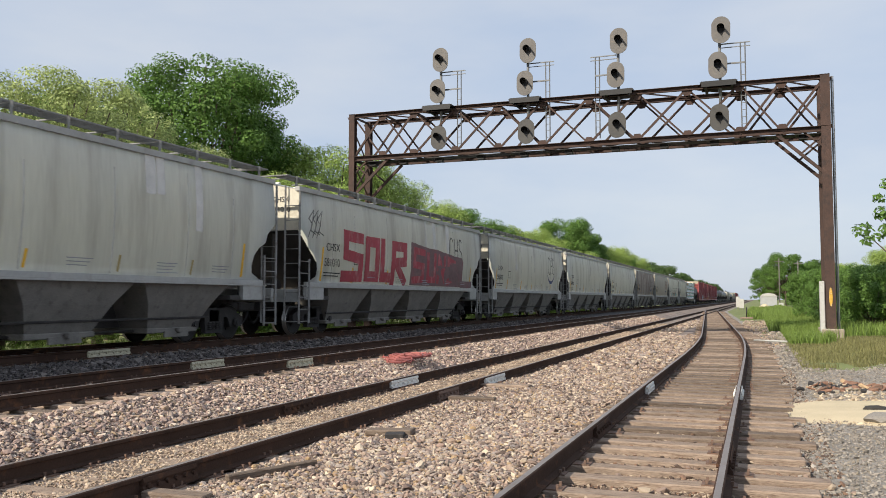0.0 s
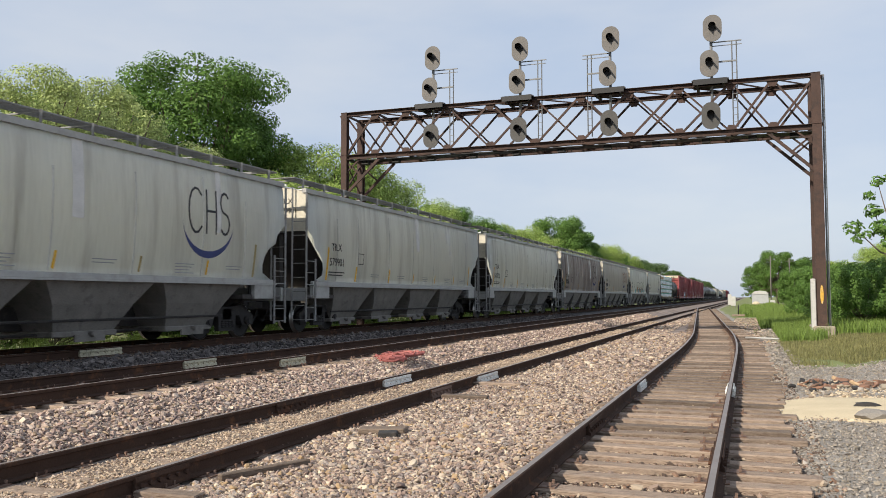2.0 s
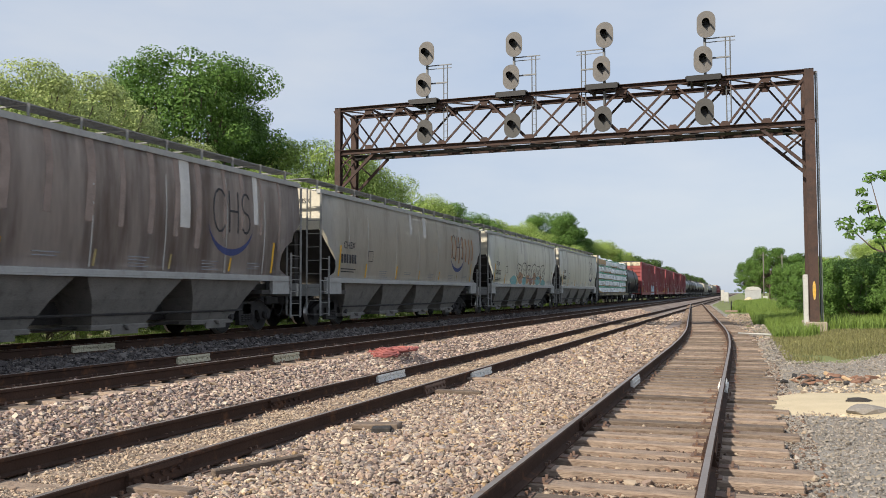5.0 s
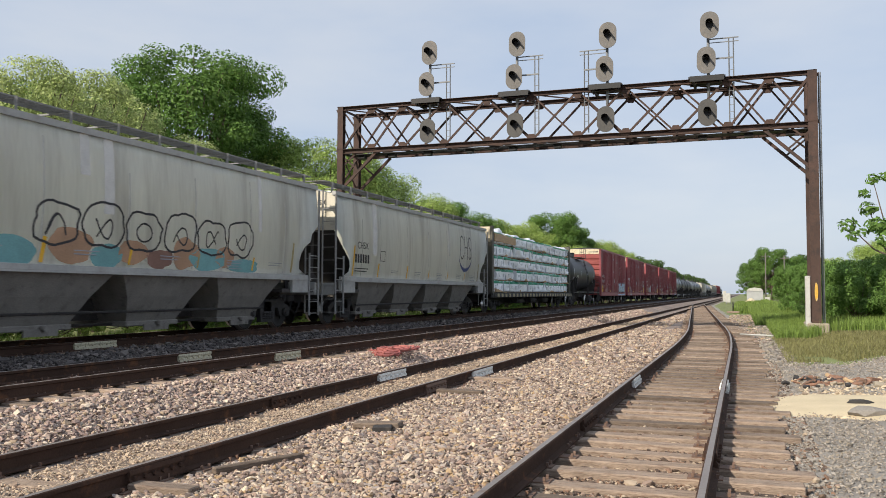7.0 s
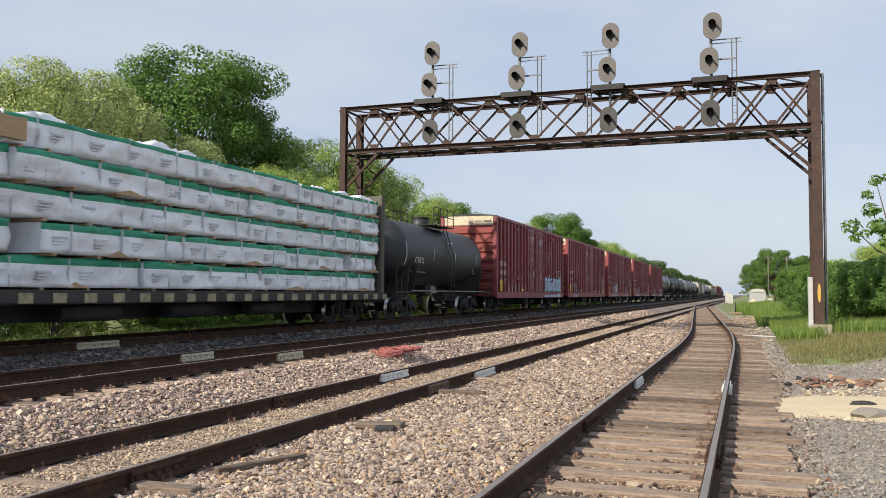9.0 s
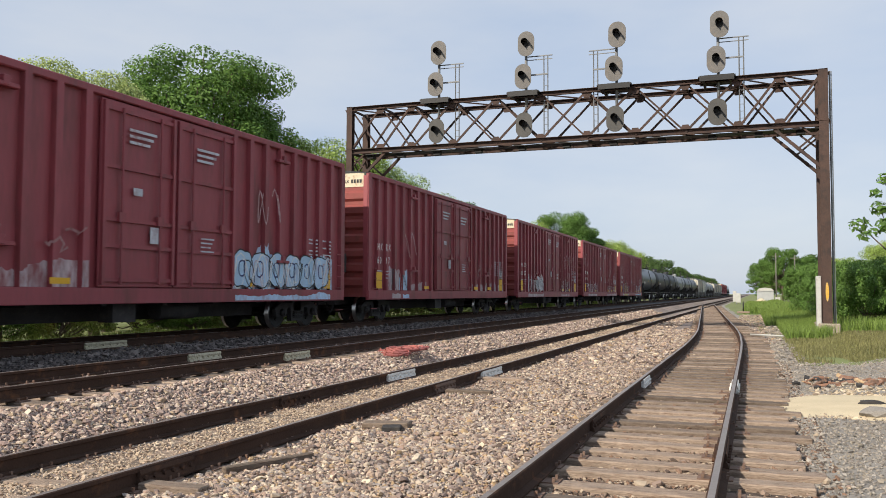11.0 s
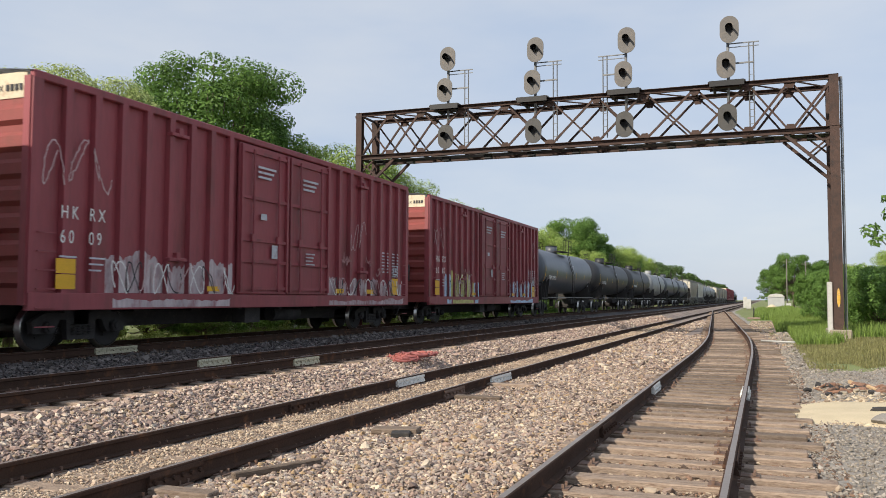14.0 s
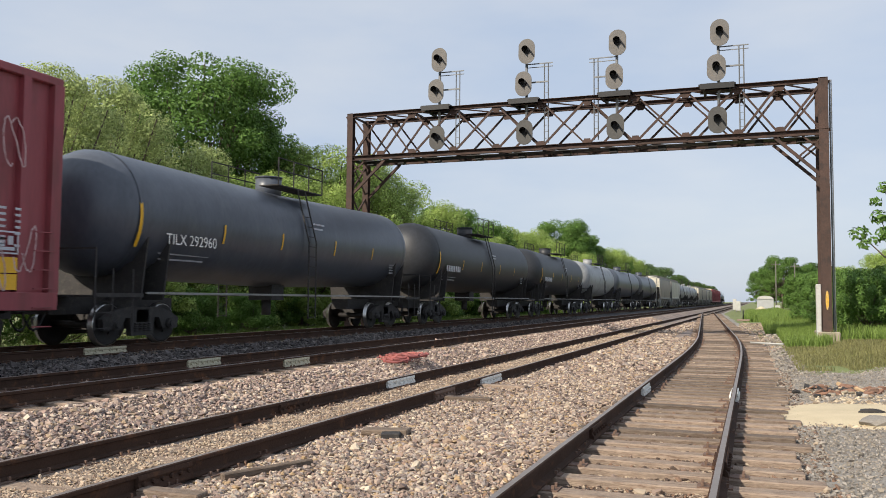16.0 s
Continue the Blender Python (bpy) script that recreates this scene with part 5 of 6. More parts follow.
# big red letters on one hopper
red = hoppers[1]
RX = lambda z: xside(z) + 0.018
for pts in ([(4.05, 3.08), (2.9, 3.12), (2.9, 2.5), (4.0, 2.4), (4.0, 1.82), (2.75, 1.8)], [(4.5, 3.02), (4.5, 1.84), (5.3, 1.84), (5.3, 3.02), (4.5, 3.02)],
            [(5.74, 3.08), (5.74, 1.84), (6.35, 1.84)], [(6.66, 1.7), (6.7, 3.0), (7.74, 3.0), (7.74, 2.45), (6.85, 2.4), (7.8, 1.7)]):
    stroke(red, pts, 0.36, "red_graffiti", RX, "spray_letter")
bm = bmesh.new()
stops = [8.35 + 0.25 * i for i in range(25)]
rows = [[(xside(z) + 0.012, y + 0.1 * noise.noise((y, z * 3, 8)), z - (0.06 * (y - 8.35) * (z - 1.6) / 1.6) + (0.05 * noise.noise((y * 2, z, 3)) if z > 1.7 else 0)) for y in stops] for z in (1.6, 1.9, 2.2, 2.5, 2.8, 3.05, 3.25)]
sweep(bm, rows, closed=False)
part("spray_patch", fixed(bm), M["dull_red"], red)
for pts in ([(9.7, 2.9), (8.7, 2.95), (8.7, 2.4), (9.6, 2.35), (9.6, 1.85), (8.6, 1.8)], [(10.1, 2.85), (10.15, 1.85), (10.9, 1.85), (10.9, 2.85)],
            [(11.3, 1.8), (11.35, 2.8), (12.0, 1.9), (12.05, 2.8)], [(12.5, 1.8), (12.5, 2.75), (13.3, 2.6), (13.4, 2.0), (12.5, 1.8)]):
    stroke(red, pts, 0.27, "red_graffiti", RX, "spray_letter")
stroke(red, [(14.3, 1.7), (15.6, 1.72)], 0.32, "dull_red", RX, "spray_patch")
for k, y in enumerate((0.45, 0.7, 0.95)):
    stroke(red, [(y, 2.9), (y + 0.25, 3.3), (y + 0.05, 3.45), (y + 0.4, 3.75), (y + 0.15, 3.1), (y + 0.45, 3.0)], 0.03, "letter", HX, "spray_line")

# outlined letters over colour patches on another
gr = hoppers[7]
for k, (y, z, w, h, m) in enumerate(((5.4, 1.8, 1.6, 0.5, "teal"), (6.9, 1.95, 1.2, 0.7, "tan_spray"), (7.9, 1.8, 1.0, 0.5, "teal"), (8.7, 1.9, 1.0, 0.5, "tan_spray"), (9.6, 1.8, 0.9, 0.45, "brown_spray"), (10.5, 1.95, 1.0, 0.7, "tan_spray"), (11.4, 1.85, 1.6, 0.55, "teal"), (12.1, 1.95, 0.8, 0.5, "tan_spray"), (13.0, 1.75, 1.4, 0.35, "teal"))):
    blob(gr, y, z, w, h, m, lambda z: xside(max(1.58, z)) + 0.006, k * 1.7)
def scrawl(seed, y, z, w, h, n=9):
    """A looping hand-drawn letter outline as points (y, z)."""
    rnd = random.Random(seed)
    a, b = rnd.uniform(0.55, 1.1), rnd.uniform(0.9, 1.7)
    p, q = rnd.uniform(0, 6.28), rnd.uniform(0, 6.28)
    m = 5 * n
    return [(y + w * (0.5 + 0.5 * math.sin(6.283 * a * i / m + p)) + 0.06 * w * noise.noise((i * 0.5, seed, 1)),
             z + h * (0.5 + 0.5 * math.sin(6.283 * b * i / m + q)) + 0.08 * h * noise.noise((i * 0.5, seed, 5))) for i in range(m + 1)]


def bubble(seed, y, z, w, h):
    """The closed outline of one fat rounded letter."""
    rnd = random.Random(seed)
    out = []
    for i in range(29):
        t = 2 * math.pi * i / 28
        k = 0.5 + 0.09 * noise.noise((math.cos(t) * 1.9, math.sin(t) * 1.9, seed * 1.37)) + 0.03 * math.cos(4 * t + 3.14)
        out.append((y + w * (0.5 + k * math.cos(t)), z + h * (0.5 + k * math.sin(t))))
    out[-1] = out[0]
    return out


for k in range(6):
    stroke(gr, bubble(60 + k, 5.9 + 1.25 * k, 1.95, 1.2, 0.85 + 0.1 * (k % 2)), 0.05, "letter", lambda z: xside(max(1.6, z)) + 0.012, "spray_line")
    stroke(gr, scrawl(60 + k, 6.25 + 1.25 * k, 2.15, 0.5, 0.4, 4), 0.04, "letter", lambda z: xside(max(1.6, z)) + 0.012, "spray_line")
M_rust = hoppers[6]
for k in range(7):
    y = 12.6 + 0.5 * k
    stroke(M_rust, [(y, 3.6), (y + 0.1, 3.2), (y, 2.7 - 0.1 * (k % 3))], 0.16, "rust_streak", lambda z: xside(z) + 0.006, "rust_streak")
BR = hoppers[5]
for k in range(16):
    y = 1.8 + 0.93 * k + 0.3 * noise.noise((k, 1.5, 2))
    stroke(BR, [(y, 4.2), (y + 0.05, 3.6), (y - 0.03, 2.6 + 0.7 * noise.noise((k, 7.5, 2)))], 0.1 + 0.35 * abs(noise.noise((k, 3.3, 1))), "brown_streak", lambda z: xside(z) + 0.006, "dirt_streak")


def faded_patch(c, y0, y1, z0, top, m, x, seed):
    """Worn sprayed paint on one flat of a ribbed side, with a ragged upper edge."""
    bm = bmesh.new()
    n = max(2, int((y1 - y0) / 0.05))
    lo, hi = [], []
    for i in range(n + 1):
        y = y0 + (y1 - y0) * i / n
        h = top * (0.8 + 0.45 * noise.noise((y * 1.3, seed, 0.5)) + 0.16 * noise.noise((y * 9.0, seed, 2.5)))
        lo.append(bm.verts.new((x, y, z0)))
        hi.append(bm.verts.new((x, y, z0 + max(0.06, h))))
    for i in range(n):
        bm.faces.new((lo[i], lo[i + 1], hi[i + 1], hi[i]))
    part("faded_spray", fixed(bm), M[m], c)


M["worn_white"] = mat("worn_white_spray", (0.48, 0.41, 0.42), 0.75, var=0.3, scale=2.2, fine=14, bump=0.02, stain=(0.30, 0.13, 0.14), amount=0.45, stretch=(1, 1, 0.35))
M["worn_grey"] = mat("worn_grey_spray", (0.46, 0.37, 0.38), 0.75, var=0.35, scale=2.2, fine=14, bump=0.02, stain=(0.25, 0.08, 0.085), amount=0.65, stretch=(1, 1, 0.35))
M["worn_blue"] = mat("worn_blue_spray", (0.44, 0.60, 0.76), 0.7, var=0.25, scale=1.6, fine=14, bump=0.02, stain=(0.40, 0.27, 0.33), amount=0.4, stretch=(1, 1, 0.5))
M["worn_olive"] = mat("worn_olive_spray", (0.56, 0.54, 0.20), 0.7, var=0.25, scale=2.2, fine=14, bump=0.02, stain=(0.36, 0.24, 0.13), amount=0.45, stretch=(1, 1, 0.5))
# stretches of faded spray on each boxcar: from, to, height, paint
FADED = [[(11.1, 16.4, 1.0, "worn_blue"), (2.2, 6.2, 0.5, "worn_grey")],
         [(1.9, 2.9, 1.0, "worn_white"), (2.9, 3.7, 0.75, "worn_blue"), (3.8, 5.6, 0.4, "worn_grey"), (11.1, 16.6, 0.4, "worn_grey")],
         [(2.2, 6.2, 0.95, "worn_white"), (11.2, 14.2, 1.0, "worn_grey"), (14.2, 16.8, 0.5, "worn_grey")],
         [(2.0, 6.2, 0.85, "worn_white"), (11.1, 16.9, 0.7, "worn_grey")],
         [(1.9, 2.6, 0.9, "worn_blue"), (2.6, 5.5, 1.25, "worn_olive"), (5.5, 6.2, 0.75, "worn_blue"), (11.3, 16.0, 1.0, "worn_blue")]]


def dress_boxcar(c, k):
    rnd = random.Random(40 + k)
    X = 1.592
    for y, b in ((0.7, "H K"), (1.42, "R X")):
        letters(c, b, y, 2.55, 0.36, "white", X, 0.75)
    if k:
        for y, b in ((0.7, "6 0"), (1.42, ("1 7", "0 2", "0 9", "0 7")[k - 1])):
            letters(c, b, y, 2.08, 0.36, "white", X, 0.75)
    else:
        for y in (0.7, 0.98, 1.42, 1.7):
            mark(c, y, 2.08, 0.14, 0.26, "pale", "number_bar", X)
    for y, n in ((0.7, 3), (1.45, 3)):
        small_print(c, y, 1.8, n, 0.42, "pale", X, gap=0.12)
    for y, w, z, h in ((0.62, 0.48, 1.2, 0.28), (0.62, 0.48, 1.5, 0.28), (15.8, 0.5, 1.17, 0.28), (15.8, 0.5, 1.47, 0.28), (13.75, 0.55, 1.2, 0.14), (11.6, 0.55, 1.2, 0.14), (5.2, 0.5, 1.2, 0.12)):
        mark(c, y, z, w, h, "yellow", "reflector", X)
    for y in (14.95, 15.8):
        for q in range(7):
            for d in (0, 0.42):
                if rnd.random() < 0.9:
                    mark(c, y + d, 2.6 - 0.11 * q, 0.22 if d == 0 else 0.12, 0.045, "pale", "small_print", X)
    stroke(c, [(15.82, 1.82), (16.3, 1.82), (16.3, 2.2), (15.82, 2.2), (15.82, 1.82)], 0.03, "pale", X, "stencil_frame")
    mark(c, 15.88, 1.87, 0.36, 0.06, "pale", "stencil", X)
    mark(c, 15.9, 1.97, 0.12, 0.16, "pale", "stencil", X)
    mark(c, 16.08, 1.97, 0.12, 0.16, "pale", "stencil", X)
    small_print(c, 7.2, 4.45, 3, 0.85, "pale", 1.645, gap=0.13, h=0.06)
    small_print(c, 9.5, 4.4, 3, 0.85, "pale", 1.645, gap=0.13, h=0.06)
    small_print(c, 9.7, 2.3, 4, 0.5, "pale", 1.645, gap=0.1)
    mark(c, 7.9, 2.1, 0.28, 0.36, "pale", "placard", 1.645)
    mark(c, 7.35, 3.1, 0.28, 0.16, "pale", "placard", 1.645)
    for y, z in ((13.45, 4.72), (13.45, 1.9), (4.05, 4.72), (4.05, 1.9)):
        bm = bmesh.new()
        box(bm, 1.5, 1.66, y - 0.3, y + 0.3, z - 0.04, z + 0.04, bevel=0.01)
        box(bm, 1.5, 1.67, y - 0.07, y + 0.07, z - 0.02, z + 0.16, bevel=0.01)
        part("door_stop", bm, M["box"], c)
    # faded spray over the lower side, bay by bay and on the post faces
    for y0, y1, top, m in FADED[k]:
        if top > 0.6:
            faded_patch(c, y0 + 0.1, y1 - 0.1, 0.84, 0.2, m, 1.6025, 3.0)
            for q in range(int((y1 - y0) / 0.42)):
                sc = scrawl(900 + 31 * k + q + int(7 * y0), y0 + 0.05 + 0.42 * q, 1.15, 0.5, 0.75 * top, 5)
                stroke(c, sc, 0.03, ("white", "letter", "chalk")[(q + k) % 3], 1.5985 + 0.0004 * (q % 4), "spray_line")
        for p in range(-1, 9):
            for end in (0, 1):
                py = 0.1 + 0.75 * p if end == 0 else BL - 0.1 - 0.75 * p
                spans = ((py - 0.085, py + 0.085, 1.5945), (py + 0.1, py + 0.65, 1.4745))
                for a, b, x in spans:
                    a, b = max(a, y0), min(b, y1)
                    if b - a > 0.05 and (b < 6.2 or a > 11.05) and (end == 0) == (b < 8.6):
                        faded_patch(c, a, b, 1.14, top, m, x, k * 7 + y0)
    for q in range(5):
        y = rnd.uniform(11.8, 15.0) if k % 2 else rnd.uniform(2.6, 5.6)
        z = rnd.uniform(1.7, 2.3)
        pts = [(y + 0.3 * i / 4 + 0.18 * noise.noise((i * 0.9, q, k)), z + 0.45 * noise.noise((i * 0.7, q + 3, k))) for i in range(8)]
        stroke(c, pts, 0.05, "pink", 1.598, "spray_line")
    # thin chalky scrawl higher up
    for y0, z0, n in CHALK[k]:
        for q in range(n):
            stroke(c, scrawl(500 + 17 * k + q + int(10 * y0), y0 + 0.62 * q, z0 + 0.12 * (q % 2), 0.5, 0.85, 7), 0.028, "chalk", 1.597, "spray_line")
    lettering("lettering", "HKRX", 0.17, pose(0.35, 0.012, 4.86, 90, 0, 0), c, M["letter"])
    for q in range(4):
        bm = bmesh.new()
        box(bm, 0.88 + 0.11 * q, 0.95 + 0.11 * q, 0.004, 0.012, 4.86, 4.98)
        part("number_bar", bm, M["letter"], c)
    bm = bmesh.new()
    box(bm, 0.1, 0.75, -0.09, -0.02, 1.75, 2.4, bevel=0.01)
    part("route_board", bm, M["dark_board"], c, "dark board on the car's end")
    return c


M["chalk"] = mat("chalk_line", (0.52, 0.38, 0.38), 0.8, var=0.2, scale=4, bump=0, stain=(0.27, 0.09, 0.09), amount=0.45)
M["dark_board"] = mat("dark_board", (0.05, 0.045, 0.045), 0.7, var=0.3, scale=4, bump=0.1, stain=(0.14, 0.13, 0.13), amount=0.3)
# start of each scrawl along the side, its height, and how many letters
CHALK = [[(12.2, 2.9, 2)], [(3.2, 2.4, 2)], [(12.3, 2.75, 6), (13.2, 1.6, 2)], [(0.25, 3.15, 3), (12.6, 2.6, 2)], [(0.5, 3.0, 2), (15.9, 3.4, 1), (16.2, 1.5, 1)]]

for k, c in enumerate(boxcars):
    dress_boxcar(c, k)
# sprayed letters low on the first, third and last boxcar
for c, y0, cols in ((boxcars[0], 11.0, ("sky_spray", "worn_blue")), (boxcars[2], 4.2, ("pale", "pale"))):
    n = 2 if c is boxcars[2] else 6
    for q in range(n):
        y = y0 + q * 0.84
        sd = int(y0 * 10) + q
        up = 1.16 + 0.06 * noise.noise((q, y0, 2.0))
        shape = bubble(sd, y, up, 1.0, 0.98)
        bm = bmesh.new()
        hub = bm.verts.new((1.5965 + 0.0006 * q, y + 0.5, up + 0.49))
        ring = [bm.verts.new((1.5965 + 0.0006 * q, a, b)) for a, b in shape[:-1]]
        for i in range(len(ring)):
            bm.faces.new((ring[i], ring[(i + 1) % len(ring)], hub))
        part("spray_letter", fixed(bm), M[cols[q % 2]], c)
        stroke(c, shape, 0.035, "letter" if cols[0] != "pale" else "chalk", 1.600, "spray_line")
        stroke(c, bubble(sd + 9, y + 0.33, up + 0.3, 0.3, 0.42), 0.04, "blue" if cols[0] == "sky_spray" else "letter", 1.6015, "spray_line")
        stroke(c, scrawl(sd + 50, y + 0.1, up + 0.15, 0.75, 0.75, 5), 0.03, "white", 1.603, "spray_line")

# tank lettering
def tank_x(z, r=1.53, zc=2.98):
    return math.sqrt(max(0.01, (r + 0.02) ** 2 - (z - zc) ** 2))


def dress_tank(c, text, ks, zc, r):
    X = lambda z: tank_x(z, r, zc)
    for y, z, h, w in ((1.1, 2.2, 0.9, 0.10), (4.2, 2.45, 0.42, 0.07), (7.0, 2.45, 0.42, 0.07), (10.2, 2.45, 0.42, 0.07), (13.0, 2.45, 0.36, 0.06)):
        if y < ks:
            stroke(c, [(y + 0.0, z + h * i / 6) for i in range(7)], w, "yellow" if ks > 14 else "pale", X, "reflector")
    if text:
        letters(c, text, 1.95, 2.28, 0.36, "white", tank_x(2.4, r, zc) + 0.06)
    else:
        for q in range(8):
            mark(c, 2.0 + 0.24 * q, 2.3, 0.15, 0.26, "pale", "number_bar", tank_x(2.42, r, zc) + 0.02)
    small_print(c, 2.0, 2.05, 2, 1.9, "faint_print", tank_x(1.98, r, zc) + 0.015, gap=0.13, h=0.04)
    small_print(c, ks * 0.52, 3.3, 2, 0.7, "pale", tank_x(3.3, r, zc) + 0.012, gap=0.14, h=0.05)
    small_print(c, ks - 2.2, 2.4, 5, 0.5, "faint_print", tank_x(2.2, r, zc) + 0.012, gap=0.1, h=0.05)


dress_tank(TANKS[0], "TILX 292960", 16.9, 2.87, 1.43)
dress_tank(TANKS[1], "", 17.0, 2.87, 1.43)
dress_tank(TANKS[2], "", 15.6, 2.87, 1.43)
dress_tank(T0, "GATX", 12.0, 2.75, 1.35)


# ---- trees and verge ----
def tree_meshes(seed, h, w, leaves, size, clumps, trunk=0.45):
    """A trunk with limbs, and a crown of many small leaves gathered in clumps."""
    rnd = random.Random(seed)
    bm = bmesh.new()
    rod(bm, (0, 0, -0.6), (0, 0, h * trunk), h * 0.022, 8, r2=h * 0.014)
    cl = []
    for i in range(clumps):
        t = rnd.random() ** 0.85
        z = h * (0.2 + 0.74 * t)
        rad = w / 2 * (1 - abs((t - 0.42) / 0.66) ** 3.2) ** 0.5 * rnd.uniform(0.35, 1.0) ** 0.5 * (0.86 + 0.28 * noise.noise((i * 0.37, seed, 1.7)))
        a = rnd.uniform(0, 2 * math.pi)
        p = Vector((rad * math.cos(a), rad * math.sin(a), z))
        r = w * rnd.uniform(0.05, 0.15)
        cl.append((p, r))
        if i % 3:
            continue
        b0 = Vector((0, 0, h * rnd.uniform(0.15, trunk)))
        mid = (b0 + p) / 2 + Vector((0, 0, -0.04 * h))
        rod(bm, b0, mid, h * 0.008, 5, r2=h * 0.005, caps=False)
        rod(bm, mid, p, h * 0.005, 5, r2=h * 0.002, caps=False)
    me_t = bpy.data.meshes.new("trunk")
    bm.to_mesh(me_t)
    bm.free()
    rs = np.random.RandomState(seed)
    wts = np.array([r ** 2 for _, r in cl])
    pick = rs.choice(len(cl), leaves, p=wts / wts.sum())
    cen = np.array([c[0][:] for c in cl])[pick]
    rad = np.array([c[1] for c in cl])[pick]
    dirs = rs.normal(size=(leaves, 3))
    dirs /= np.linalg.norm(dirs, axis=1)[:, None]
    pos = cen + dirs * (rad * rs.uniform(0.45, 1.0, leaves) ** 0.5)[:, None] * np.array([1, 1, 0.75])
    nrm = dirs * 1.2 + np.array([0, 0, 0.45]) + rs.normal(size=(leaves, 3)) * 0.45
    nrm /= np.linalg.norm(nrm, axis=1)[:, None]
    u = np.cross(nrm, rs.normal(size=(leaves, 3)))
    u /= np.linalg.norm(u, axis=1)[:, None]
    v = np.cross(nrm, u)
    s = (size * rs.uniform(0.6, 1.3, leaves))[:, None]
    vs = np.stack([pos - u * s, pos + v * s * 0.55, pos + u * s, pos - v * s * 0.55], 1).reshape(-1, 3)
    me_l = bpy.data.meshes.new("crown")
    me_l.vertices.add(len(vs))
    me_l.vertices.foreach_set("co", vs.ravel())
    me_l.loops.add(len(vs))
    me_l.loops.foreach_set("vertex_index", np.arange(len(vs)))
    me_l.polygons.add(leaves)
    me_l.polygons.foreach_set("loop_start", np.arange(0, len(vs), 4))
    me_l.polygons.foreach_set("loop_total", np.full(leaves, 4))
    me_l.update()
    return me_t, me_l


KINDS = {
    "big": (tree_meshes(1, 15.7, 10.6, 90000, 0.095, 190), "leaf"),
    "willow": (tree_meshes(2, 11.5, 7.2, 42000, 0.06, 105), "willow"),
    "round": (tree_meshes(3, 11.5, 8.6, 50000, 0.09, 130), "leaf"),
    "light": (tree_meshes(4, 11.5, 8.6, 50000, 0.08, 125), "leaf_light"),
    "bush": (tree_meshes(5, 4.0, 5.0, 18000, 0.07, 70, 0.2), "leaf_light"),
    "dark_bush": (tree_meshes(8, 4.0, 5.0, 18000, 0.07, 70, 0.2), "leaf"),
    "far": (tree_meshes(6, 12.5, 12.0, 12000, 0.24, 140), "leaf_far"),
    "thin": (tree_meshes(7, 11.0, 7.0, 2600, 0.17, 26), "leaf"),
}


def make_tree(kind, x, y, scale, label, name="tree", sz=None, group="trees beside the line", z=None):
    (tr, cr), mk = KINDS[kind]
    t = thing(name, pose(x, y, (ground_z(x, y) if z is None else z) - 0.1), label, "bush" if name == "bush" else "tree", group)
    rz = (x * 37.7 + y * 11.3) % 360
    for nm, me, m in (("trunk", tr, "bark"), ("crown", cr, mk)):
        if not me.materials:
            me.materials.append(M[m])
        ob = new(nm, me)
        ob.parent = t
        ob.rotation_euler = (0, 0, radians(rz))
        ob.scale = (scale, scale, sz or scale)
    return t


def make_trees():
    rnd = random.Random(11)
    make_tree("big", -31.7, 42.7, 1.09, "large dark green leafy tree behind the train")
    make_tree("round", -34, 35.0, 1.15, "dark green leafy tree behind the train")
    make_tree("round", -30, 45.4, 0.62, "dark green leafy tree behind the train", sz=1.22)
    make_tree("round", -33, 49.0, 0.95, "dark green leafy tree behind the train")
    for x, y, s in ((-24.5, 23.5, 0.93), (-26, 28.0, 1.0), (-24.5, 31.5, 0.82), (-29, 32, 0.95), (-23, 20.5, 0.7)):
        make_tree("willow", x, y, s, "pale green willow-like tree behind the train")
    for x, y, s in ((-24, 37, 0.76), (-24.5, 43, 0.82), (-26, 48.5, 1.08), (-25.5, 54, 1.0), (-23.5, 34, 0.7), (-23, 40, 0.64)):
        make_tree("light", x, y, s, "light green leafy tree behind the train")
    y = 60.0
    while y < 190:
        make_tree(rnd.choice(("light", "light", "round")), -24 - rnd.uniform(0, 6), y, rnd.uniform(0.76, 1.06), "mid green leafy tree in the row behind the train")
        y += rnd.uniform(5.5, 8.5)
    for x, y, s in ((-28, 130, 1.3), (-27, 138, 1.15), (-28, 152, 1.05)):
        make_tree("round", x, y, s, "tall green tree in the row behind the train")
    y = 190.0
    while y < 800:
        make_tree("far", -30 - rnd.uniform(0, 16), y, rnd.uniform(0.85, 1.2), "hazy green tree far down the line", group="distant trees")
        y += rnd.uniform(9, 14)
    # bushes under the tree line
    for k in range(74):
        yy = 11 + 1.6 * k
        make_tree("dark_bush" if k % 3 else "bush", -20.2 - rnd.uniform(0, 4.5), yy, rnd.uniform(0.5, 0.95), "leafy green bush beside the train track", "bush", group="bushes beside the line")


make_trees()


# ---- lineside things beyond the siding ----
def rough_rock(bm, at, size, seed):
    """A lumpy stone with broken faces."""
    made = bmesh.ops.create_icosphere(bm, subdivisions=2, radius=1.0)
    for v in made["verts"]:
        k = 1 + 0.35 * noise.noise(v.co * 1.3 + Vector((seed, 0, 0))) + 0.15 * noise.noise(v.co * 3.5 + Vector((0, seed, 0)))
        v.co = Vector([at[i] + size[i] * v.co[i] * k for i in range(3)])


